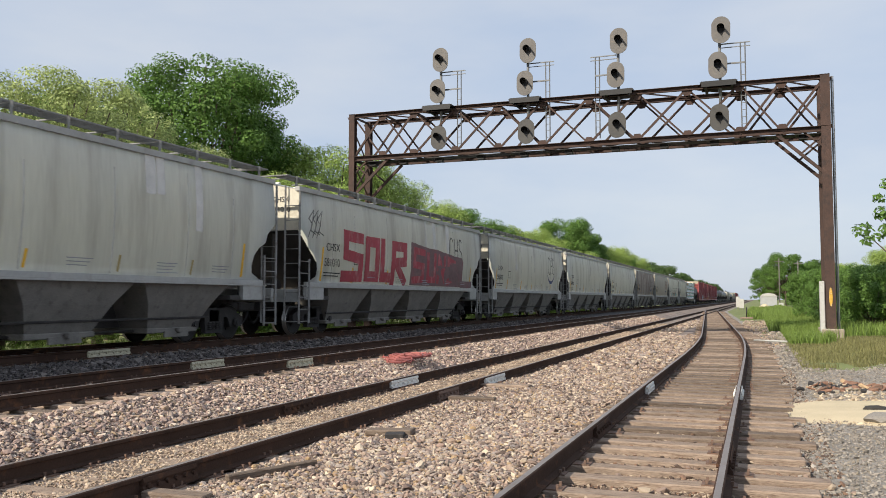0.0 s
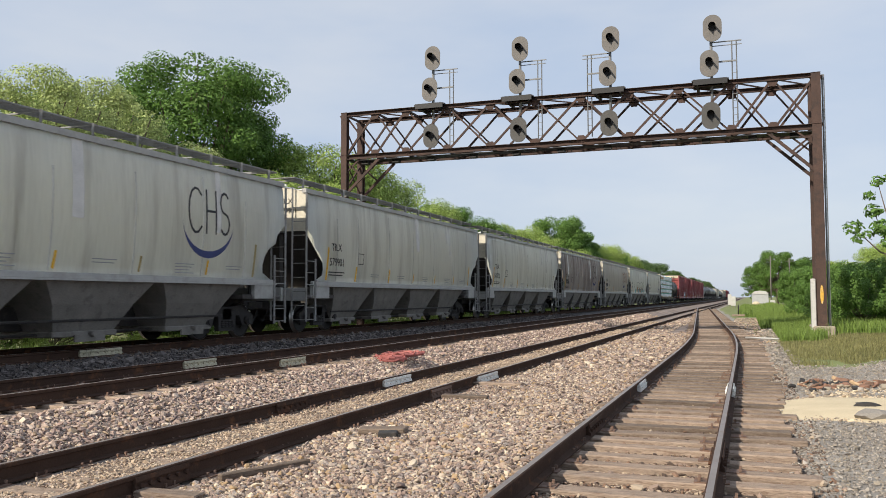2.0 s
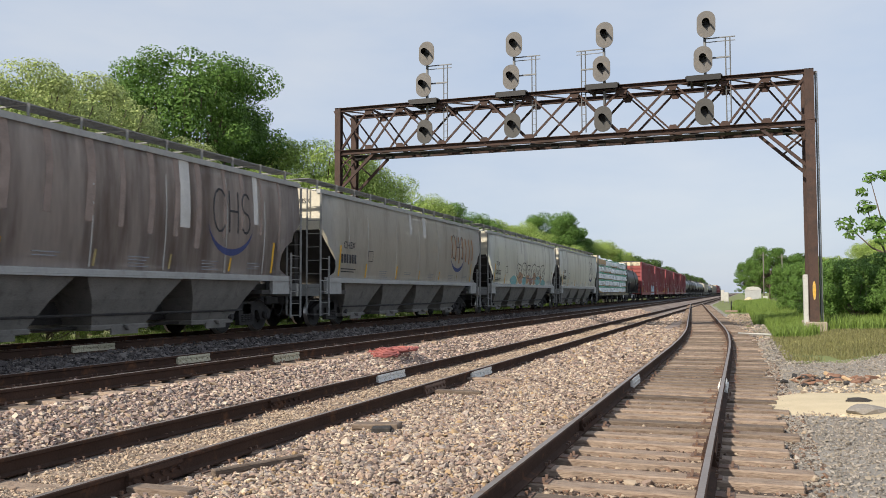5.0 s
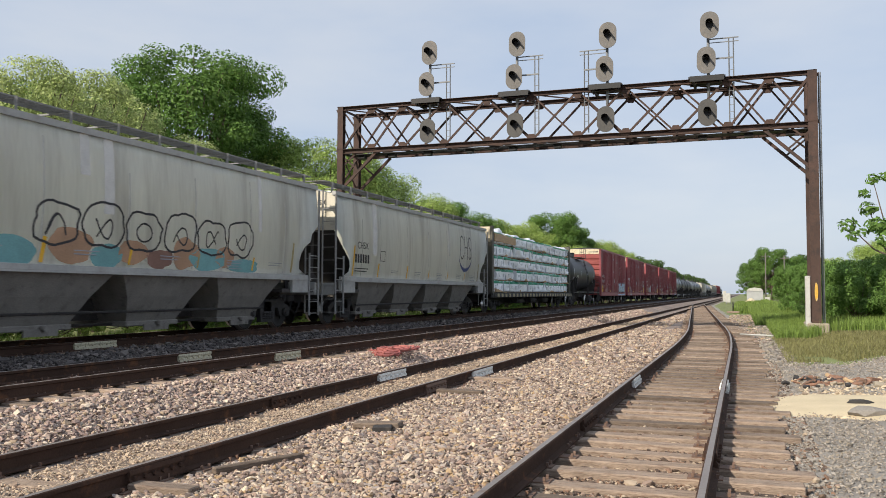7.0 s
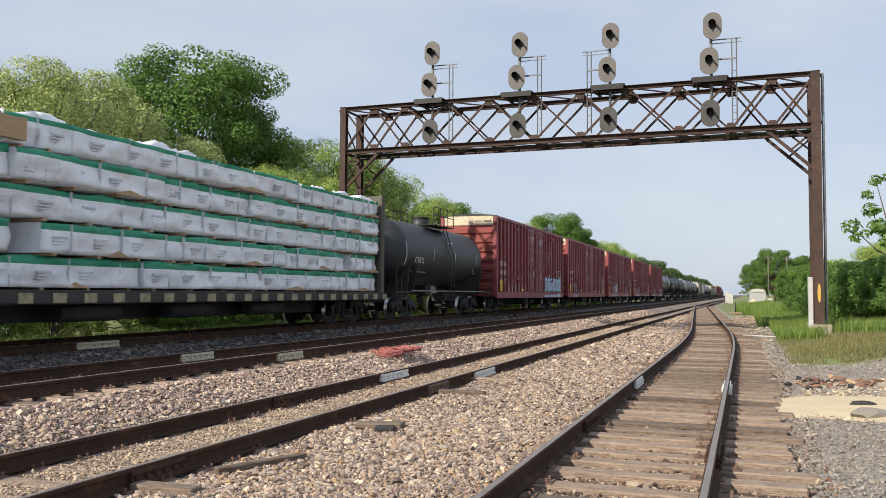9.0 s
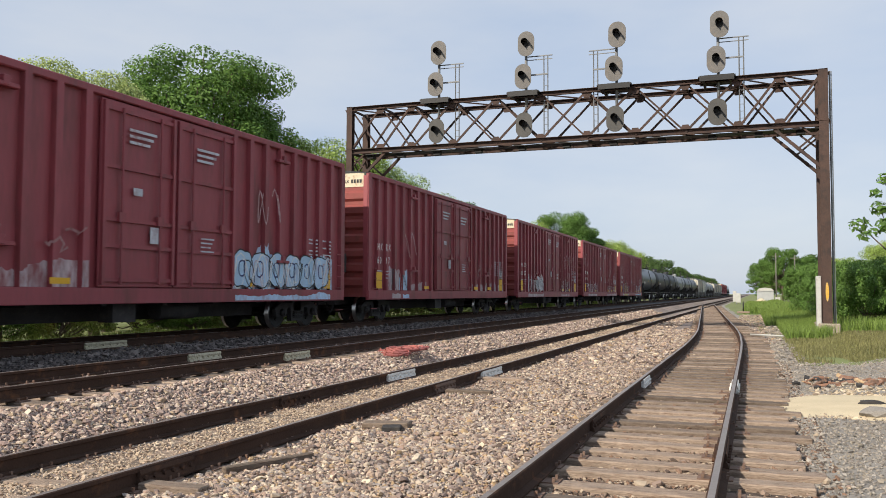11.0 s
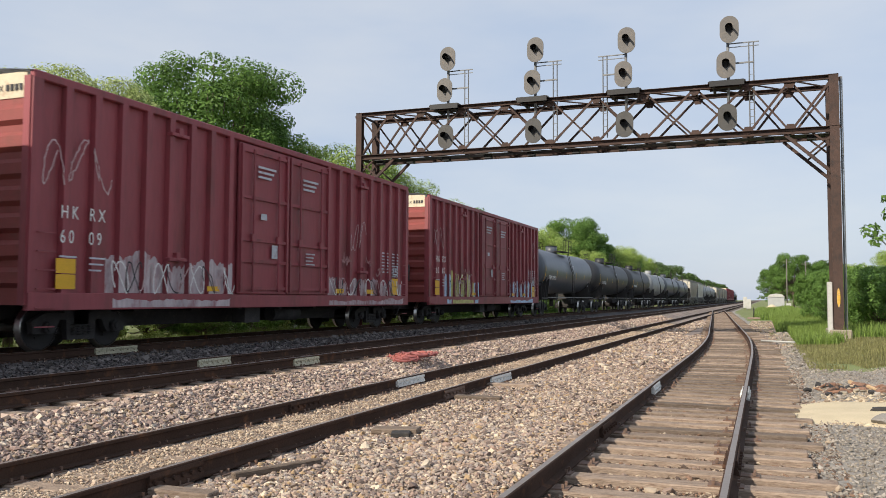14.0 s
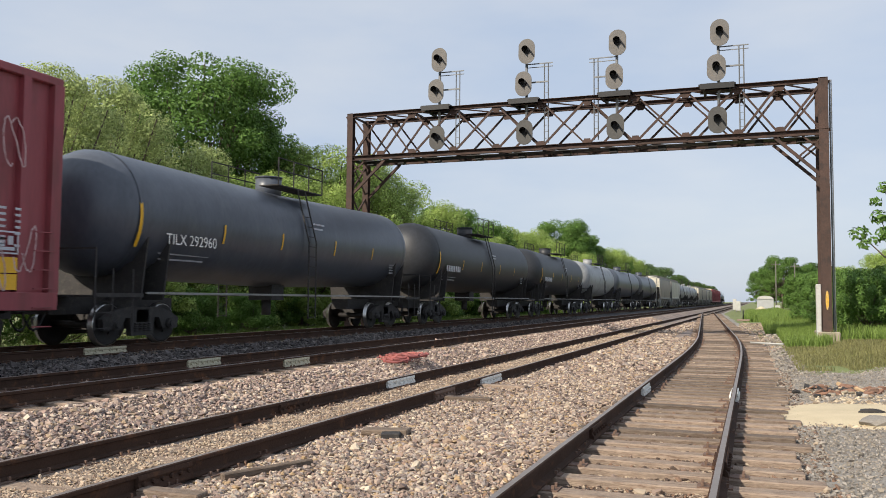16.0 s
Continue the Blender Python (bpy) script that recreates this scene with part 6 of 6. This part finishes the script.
def lineside():
    rnd = random.Random(21)
    for x, y, s in ((4.6, 39.5, 0.66), (6.2, 41.0, 0.78), (5.4, 44.5, 0.75), (8.0, 44.0, 0.8), (3.9, 46.5, 0.55), (6.5, 37.2, 0.55), (9.5, 47, 0.85), (4.2, 42.5, 0.5)):
        make_tree("dark_bush", x, y, s, "dense green bush beside the bridge leg", "bush", group="bushes beside the line")
    for x, y, s in ((3.1, 60, 0.56), (3.9, 63, 0.6), (4.6, 60, 0.6), (3.6, 56, 0.42), (5.6, 57, 0.6)):
        make_tree("dark_bush", x, y, s, "green bush on the grassy verge", "bush", sz=s * 1.45, group="bushes beside the line")
    for x, y, s in ((5.0, 160, 0.85), (1.6, 170, 0.66), (8.4, 166, 0.74), (11.0, 170, 0.7), (3.2, 166, 0.7)):
        make_tree("round", x, y, s, "dark green tree beyond the verge")
    make_tree("thin", 8.3, 52, 0.84, "sparse tree with open crooked branches")
    for x, y, s in ((14, 105, 0.62), (18, 120, 0.75), (22, 112, 0.8), (13, 135, 0.6), (27, 118, 0.9), (34, 130, 1.0), (40, 110, 1.0)):
        make_tree("light", x, y, s, "hazy green tree beyond the verge")
    for k in range(30):
        y = 200 + 18 * k
        make_tree("far", 12 + 0.02 * k * k + rnd.uniform(0, 10), y, rnd.uniform(0.6, 0.9), "hazy green tree far down the line", group="distant trees")

    # metal shed
    sh = thing("shed", pose(1.85, 140, ground_z(1.85, 140)), "small pale metal shed far down the verge", "shed")
    bm = bmesh.new()
    box(bm, -1.2, 1.2, 0, 3, 0, 2.1)
    part("wall", bm, M["roofgrey"], sh)
    bm = bmesh.new()
    plate(bm, [(-1.3, 2.05), (1.3, 2.05), (0.9, 2.45), (0, 2.6), (-0.9, 2.45)], 1, -0.1, 3.1)
    part("roof", fixed(bm), M["case"], sh)
    bm = bmesh.new()
    rod(bm, (0, 0, 0), (0, 0, 0.9), 1.5, 12, r2=0.2)
    pile = part("gravel_pile", bm, M["sand"], None)
    pile.location = (1.2, 136.5, 0.0)
    tagged(pile, "tan heap of gravel before the shed", "gravel pile")
    for x, y, h in ((3.7, 150, 8.4), (6.7, 152, 8.1), (11.2, 100, 4.9)):
        p = thing("utility_pole", pose(x, y, 0.0), "thin grey wooden utility pole with a crossarm", "utility pole", "utility poles")
        bm = bmesh.new()
        rod(bm, (0, 0, 0), (0, 0, h), 0.11, 8, r2=0.08)
        part("pole", bm, M["pole_grey"], p)
        bm = bmesh.new()
        bar(bm, (-0.7, 0, h - 0.5), (0.7, 0, h - 0.5), 0.08, 0.1)
        part("crossarm", bm, M["pole_grey"], p)
    for x, y, h, w in ((-2.1, 138, 1.7, 0.7), (-2.9, 152, 2.1, 0.6), (3.6, 138, 1.1, 0.7)):
        c = thing("signal_cabinet", pose(x, y, -0.02), "white equipment cabinet beside the track", "cabinet", "lineside cabinets")
        bm = bmesh.new()
        box(bm, -w / 2, w / 2, -0.4, 0.4, 0.25, h, bevel=0.04)
        part("body", bm, M["case"], c)
        bm = bmesh.new()
        for s in (-1, 1):
            box(bm, s * w * 0.4 - 0.05, s * w * 0.4 + 0.05, -0.3, 0.3, 0, 0.25)
        part("leg", bm, M["galv"], c)
    st = thing("switch_stand", pose(-0.75, 74, 0.0), "low dark switch stand beside the turnout", "switch stand")
    bm = bmesh.new()
    box(bm, -0.5, 0.5, -0.2, 0.2, 0.0, 0.16, bevel=0.02)
    part("base", bm, M["tie"], st)
    bm = bmesh.new()
    rod(bm, (0, 0, 0.16), (0, 0, 0.9), 0.05, 8)
    box(bm, -0.02, 0.02, -0.15, 0.15, 0.75, 1.0)
    part("lever", bm, M["black"], st)

    # white pipe across the siding, marker stake, junction box
    bm = bmesh.new()
    rod(bm, (-0.1, 34.3, 0.06), (1.05, 33.3, 0.07), 0.035, 8)
    tagged(part("pipe", bm, M["pipe_grey"]), "pale grey pipe lying beside the siding", "pipe")
    bm = bmesh.new()
    box(bm, 1.78, 1.93, 34.2, 34.35, 0.0, 0.24, bevel=0.02)
    tagged(part("marker_block", bm, M["case"]), "small white marker block in the grass", "marker")

    # sand spill, slab, debris
    bm = bmesh.new()
    n = 40
    pts = []
    for r in (1.0, 0.7, 0.35):
        pts.append([])
        for i in range(n):
            t = 2 * math.pi * i / n
            k = r * (1 + 0.25 * noise.noise((2 * math.cos(t), 2 * math.sin(t), 5)))
            x, y = 1.75 + 1.6 * k * math.cos(t), 13.5 + 1.5 * k * math.sin(t) - 0.25 * math.cos(t)
            pts[-1].append((x, y, ground_z(x, y) + (0.0 if r == 1.0 else 0.035) + 0.05 * (1 - r)))
    vs = sweep(bm, pts, closed=True, caps=False, smooth=True)
    bm.faces.new(vs[-1])
    tagged(part("sand_patch", fixed(bm), M["sand"]), "pale sand spilled over the grey gravel", "sand", kind="structure")
    bm = bmesh.new()
    rough_rock(bm, (1.56, 12.46, 0.05), (0.24, 0.17, 0.08), 4.1)
    tagged(part("stone_slab", bm, M["gravel"]), "flat grey stone slab on the gravel", "stone")
    bm = bmesh.new()
    rough_rock(bm, (1.58, 13.42, 0.06), (0.17, 0.1, 0.06), 9.7)
    tagged(part("dark_rock", fixed(bm), M["truck"]), "dark broken rock on the sand", "stone")
    for k in range(80):
        x, y = 1.45 + rnd.gauss(0, 0.36), 16.9 + rnd.gauss(0, 0.5)
        bm = bmesh.new()
        l, w, h = rnd.uniform(0.03, 0.13), rnd.uniform(0.02, 0.06), rnd.uniform(0.02, 0.08)
        box(bm, -l, l, -w, w, 0, h, bevel=0.01)
        ob = part("debris_chunk", bm, M[rnd.choice(("debris", "debris", "lumber", "truck", "concrete", "plate"))])
        ob.matrix_world = pose(x, y, ground_z(x, y) + 0.01, rnd.uniform(-30, 30), rnd.uniform(-30, 30), rnd.uniform(0, 360))
        tagged(ob, "broken brown chunk of rusty rubble", "rubble", "rubble heap on the gravel")

    # planks and tie ends lying by the third track
    for x, y, z, l, w, rz, m in ((-4.35, 9.75, -0.08, 0.3, 0.12, 8, "tie"), (-4.2, 9.55, -0.09, 0.12, 0.1, 20, "truck"), (-4.5, 7.25, -0.1, 0.5, 0.04, 62, "tie"), (-4.6, 15.8, -0.1, 0.5, 0.12, -4, "tie"), (-7.35, 9.6, -0.08, 0.2, 0.07, 20, "truck"), (-4.75, 6.1, -0.12, 0.3, 0.09, 6, "tie"), (-4.55, 13.6, -0.1, 0.4, 0.1, 5, "tie")):
        bm = bmesh.new()
        box(bm, -l, l, -w, w, 0, 0.07, bevel=0.012)
        ob = part("wood_offcut", bm, M[m])
        ob.matrix_world = pose(x, y, z, 0, rnd.uniform(-2, 2), rz)
        tagged(ob, "weathered piece of tie wood on the ballast", "wood offcut", "wood offcuts on the ballast")

    # coil of orange cable
    bm = bmesh.new()
    loops = []
    for k in range(9):
        cx, cy = -7.6 + rnd.uniform(-0.12, 0.12), 17.3 + 0.13 * k
        for i in range(18):
            t = 2 * math.pi * i / 17
            loops.append(Vector((cx + (0.32 + 0.06 * rnd.random()) * math.cos(t), cy + 0.42 * math.sin(t), 0.2 + 0.03 * k * (1 - 0.08 * k) + 0.06 * rnd.random())))
    for a, b in zip(loops, loops[1:]):
        rod(bm, a, b, 0.027, 5, caps=False)
    tagged(part("cable_coil", bm, M["orange"]), "loose coil of orange red cable on the ballast", "cable")


M["debris"] = mat("rubble", (0.22, 0.12, 0.08), 0.9, var=0.35, scale=9, bump=0.4)
lineside()


# ---- loose stone, grass and weeds ----


def ico(sub):
    bm = bmesh.new()
    if sub:
        bmesh.ops.create_icosphere(bm, subdivisions=1, radius=1.0)
    else:
        vs = [bm.verts.new(p) for p in ((1, 0, 0), (-1, 0, 0), (0, 1, 0), (0, -1, 0), (0, 0, 1), (0, 0, -1))]
        for a in (0, 1):
            for b in (2, 3):
                for c in (4, 5):
                    bm.faces.new((vs[a], vs[b], vs[c]))
        bmesh.ops.recalc_face_normals(bm, faces=bm.faces)
    bm.verts.ensure_lookup_table()
    v = np.array([p.co[:] for p in bm.verts])
    f = np.array([[q.index for q in x.verts] for x in bm.faces])
    bm.free()
    return v, f


def stones(name, label, material, areas, seed):
    """Scattered stones: areas of x0, x1, y0, y1, count, radius, fine."""
    rs = np.random.RandomState(seed)
    V, F, base = [], [], 0
    for x0, x1, y0, y1, n, r, fine in areas:
        v, f = ico(fine)
        shapes = np.stack([v * (1 + 0.45 * rs.uniform(-1, 1, (len(v), 1))) for _ in range(12)])
        pos = np.stack([rs.uniform(x0, x1, n), rs.uniform(y0, y1, n)], 1)
        z = np.array([ground_z(a, b) for a, b in pos])
        q = rs.normal(size=(n, 4))
        q /= np.linalg.norm(q, axis=1)[:, None]
        w, x, y, zz = q.T
        R = np.stack([1 - 2 * (y * y + zz * zz), 2 * (x * y - zz * w), 2 * (x * zz + y * w), 2 * (x * y + zz * w), 1 - 2 * (x * x + zz * zz), 2 * (y * zz - x * w), 2 * (x * zz - y * w), 2 * (y * zz + x * w), 1 - 2 * (x * x + y * y)], 1).reshape(n, 3, 3)
        s = r * rs.lognormal(0, 0.32, n)
        dims = rs.uniform(0.42, 1.4, (n, 1, 3))
        p = np.einsum("nij,nvj->nvi", R, shapes[rs.randint(0, 12, n)] * dims) * s[:, None, None]
        p[:, :, 2] *= 0.75
        p += np.stack([pos[:, 0], pos[:, 1], z + s * rs.uniform(-0.1, 0.9, n)], 1)[:, None, :]
        V.append(p.reshape(-1, 3))
        F.append((f[None] + (np.arange(n) * len(v))[:, None, None] + base).reshape(-1, 3))
        base += n * len(v)
    V, F = np.concatenate(V), np.concatenate(F)
    me = bpy.data.meshes.new(name)
    me.vertices.add(len(V))
    me.vertices.foreach_set("co", V.ravel())
    me.loops.add(F.size)
    me.loops.foreach_set("vertex_index", F.ravel())
    me.polygons.add(len(F))
    me.polygons.foreach_set("loop_start", np.arange(0, F.size, 3))
    me.polygons.foreach_set("loop_total", np.full(len(F), 3))
    me.update()
    me.shade_flat()
    me.materials.append(material)
    tagged(new(name, me), label, "ballast", kind="stuff")



stones("ballast_stones", "loose tan and grey ballast stones between the tracks", M["stone"], [
    (-4.95, -1.95, 4.0, 7.5, 24000, 0.0165, True), (-4.95, -1.95, 7.5, 11.0, 22000, 0.0175, True),
    (-4.95, -1.95, 11.0, 20.0, 40000, 0.019, False),
    (-4.95, -2.1, 20.0, 40.0, 16000, 0.032, False), (-4.9, -3.6, 40.0, 70.0, 5000, 0.042, False),
    (-0.9, 0.9, 30.0, 70.0, 5000, 0.03, False), (-4.95, -1.95, -8.0, 4.0, 9000, 0.022, False)], 3)
stones("crushed_stones", "coarse purplish grey crushed stones beside the second track", M["mauve_stone"], [
    (-7.95, -6.75, 6.0, 12.0, 13000, 0.021, True), (-7.95, -6.75, 12.0, 20.0, 13000, 0.022, True),
    (-7.95, -6.7, 20.0, 40.0, 8500, 0.034, False), (-7.95, -6.7, 40.0, 70.0, 5000, 0.042, False),
    (-9.75, -8.6, 7.0, 30.0, 7000, 0.026, False), (-7.9, -6.75, -8.0, 6.0, 5000, 0.027, False)], 13)
stones("tan_grit", "fine tan grit over the ties of the third track", M["tan_grit"], [
    (-6.45, -5.25, 4.0, 11.0, 13000, 0.0125, True), (-6.45, -5.25, 11.0, 25.0, 10000, 0.017, False), (-6.45, -5.25, 25.0, 60.0, 5000, 0.03, False)], 14)
stones("siding_stones", "small brown stones packed between the siding's ties", M["brown_stone"], [
    (-1.72, -0.38, 3.0, 12.0, 15000, 0.0145, True), (-1.72, -0.38, 12.0, 30.0, 8000, 0.018, False), (-2.3, -1.85, 3.0, 20.0, 3000, 0.017, True),
    (-0.25, 0.75, 4.0, 22.0, 3800, 0.016, True)], 15)
stones("dark_ballast_stones", "dark grey ballast stones beside the train track", M["shaded_dark_stone"], [
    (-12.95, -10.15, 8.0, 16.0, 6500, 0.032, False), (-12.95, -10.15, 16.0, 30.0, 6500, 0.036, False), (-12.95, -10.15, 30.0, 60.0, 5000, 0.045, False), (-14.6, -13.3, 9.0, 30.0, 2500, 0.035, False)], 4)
stones("sand_grit", "pale grit and pebbles on the spilled sand", M["sand_grit"], [
    (0.8, 3.2, 12.2, 15.0, 2600, 0.014, True), (0.9, 2.9, 14.6, 17.6, 900, 0.02, True)], 16)
stones("gravel_stones", "fine pale grey gravel beside the siding", M["grit"], [
    (0.35, 1.6, 5.0, 12.0, 7000, 0.013, False), (0.4, 3.2, 12.0, 21.5, 8000, 0.016, False), (0.5, 1.2, 21.0, 50.0, 2500, 0.03, False)], 5)


def blades(name, label, areas, material, seed):
    """Upright grass blades, each a bent pair of faces."""
    rs = np.random.RandomState(seed)
    V, n_all = [], 0
    for x0, x1, y0, y1, n, h, w in areas:
        x, y = rs.uniform(x0, x1, n), rs.uniform(y0, y1, n)
        keep = np.array([noise.noise((a * 0.8, b * 0.5, 2.0)) > -0.35 for a, b in zip(x, y)])
        x, y = x[keep], y[keep]
        n = len(x)
        z = np.array([ground_z(a, b) for a, b in zip(x, y)])
        a = rs.uniform(0, 2 * np.pi, n)
        hh = h * rs.uniform(0.5, 1.25, n)
        ww = w * rs.uniform(0.7, 1.3, n)
        lean = rs.uniform(0.1, 0.5, n) * hh
        d = np.stack([np.cos(a), np.sin(a), 0 * a], 1)
        e = np.stack([-np.sin(a), np.cos(a), 0 * a], 1)
        p = np.stack([x, y, z - 0.02], 1)
        up = np.array([0, 0, 1.0])
        m = p + e * (lean * 0.35)[:, None] + up * (hh * 0.6)[:, None]
        t = p + e * lean[:, None] + up * hh[:, None]
        dw = d * (ww / 2)[:, None]
        V.append(np.stack([p - dw, p + dw, m + dw * 0.8, m - dw * 0.8, t], 1).reshape(-1, 3))
        n_all += n
    V = np.concatenate(V)
    k = np.arange(n_all)[:, None] * 5
    quads, tris = k + np.array([[0, 1, 2, 3]]), k + np.array([[3, 2, 4]])
    me = bpy.data.meshes.new(name)
    loops = np.concatenate([quads.ravel(), tris.ravel()])
    me.vertices.add(len(V))
    me.vertices.foreach_set("co", V.ravel())
    me.loops.add(len(loops))
    me.loops.foreach_set("vertex_index", loops)
    me.polygons.add(2 * n_all)
    me.polygons.foreach_set("loop_start", np.concatenate([np.arange(n_all) * 4, 4 * n_all + np.arange(n_all) * 3]))
    me.polygons.foreach_set("loop_total", np.concatenate([np.full(n_all, 4), np.full(n_all, 3)]))
    me.update()
    me.materials.append(material)
    tagged(new(name, me), label, "grass", kind="stuff")


M["dry_blade"] = mat("dry_grass_blade", (0.22, 0.21, 0.085), 0.7, var=0.2, scale=0.7, fine=20, bump=0, island=0.35)
translucent(M["dry_blade"], 0.3)
blades("tall_grass", "tall bright green grass on the verge", [(1.1, 2.6, 32, 46, 12000, 0.42, 0.02), (0.6, 3.0, 46, 75, 14000, 0.5, 0.03), (2.6, 7.5, 34, 46, 9000, 0.5, 0.025), (-0.8, 3.5, 75, 140, 12000, 0.6, 0.06), (3.0, 9.0, 46, 75, 9000, 0.6, 0.035)], M["blade"], 8)
blades("short_grass", "short dry yellowish green grass on the verge", [(1.0, 5.2, 21.6, 33.5, 26000, 0.13, 0.014), (3.0, 7.5, 22.5, 33.5, 10000, 0.14, 0.016)], M["dry_blade"], 9)
blades("trackside_weeds", "light green weeds beyond the train track", [(-21.5, -18.6, 6, 40, 15000, 0.42, 0.02), (-22, -18.8, 40, 110, 12000, 0.5, 0.035)], M["blade"], 10)


def motions():
    """The train rolls past at an even pace, towards the camera's side, and its wheels turn."""
    for c, s in CARS:
        walk(c, [(t, pose(AX, s - SPEED * t, AZ)) for t in (0, 4, 8, 12, 16)])
    step = 360 / (2 * math.pi * RADIUS) * SPEED / FPS
    for w, d in WHEELS:
        walk(w, [(k / FPS, pose(0, d, RADIUS, step * k)) for k in range(16 * FPS + 1)])


motions()
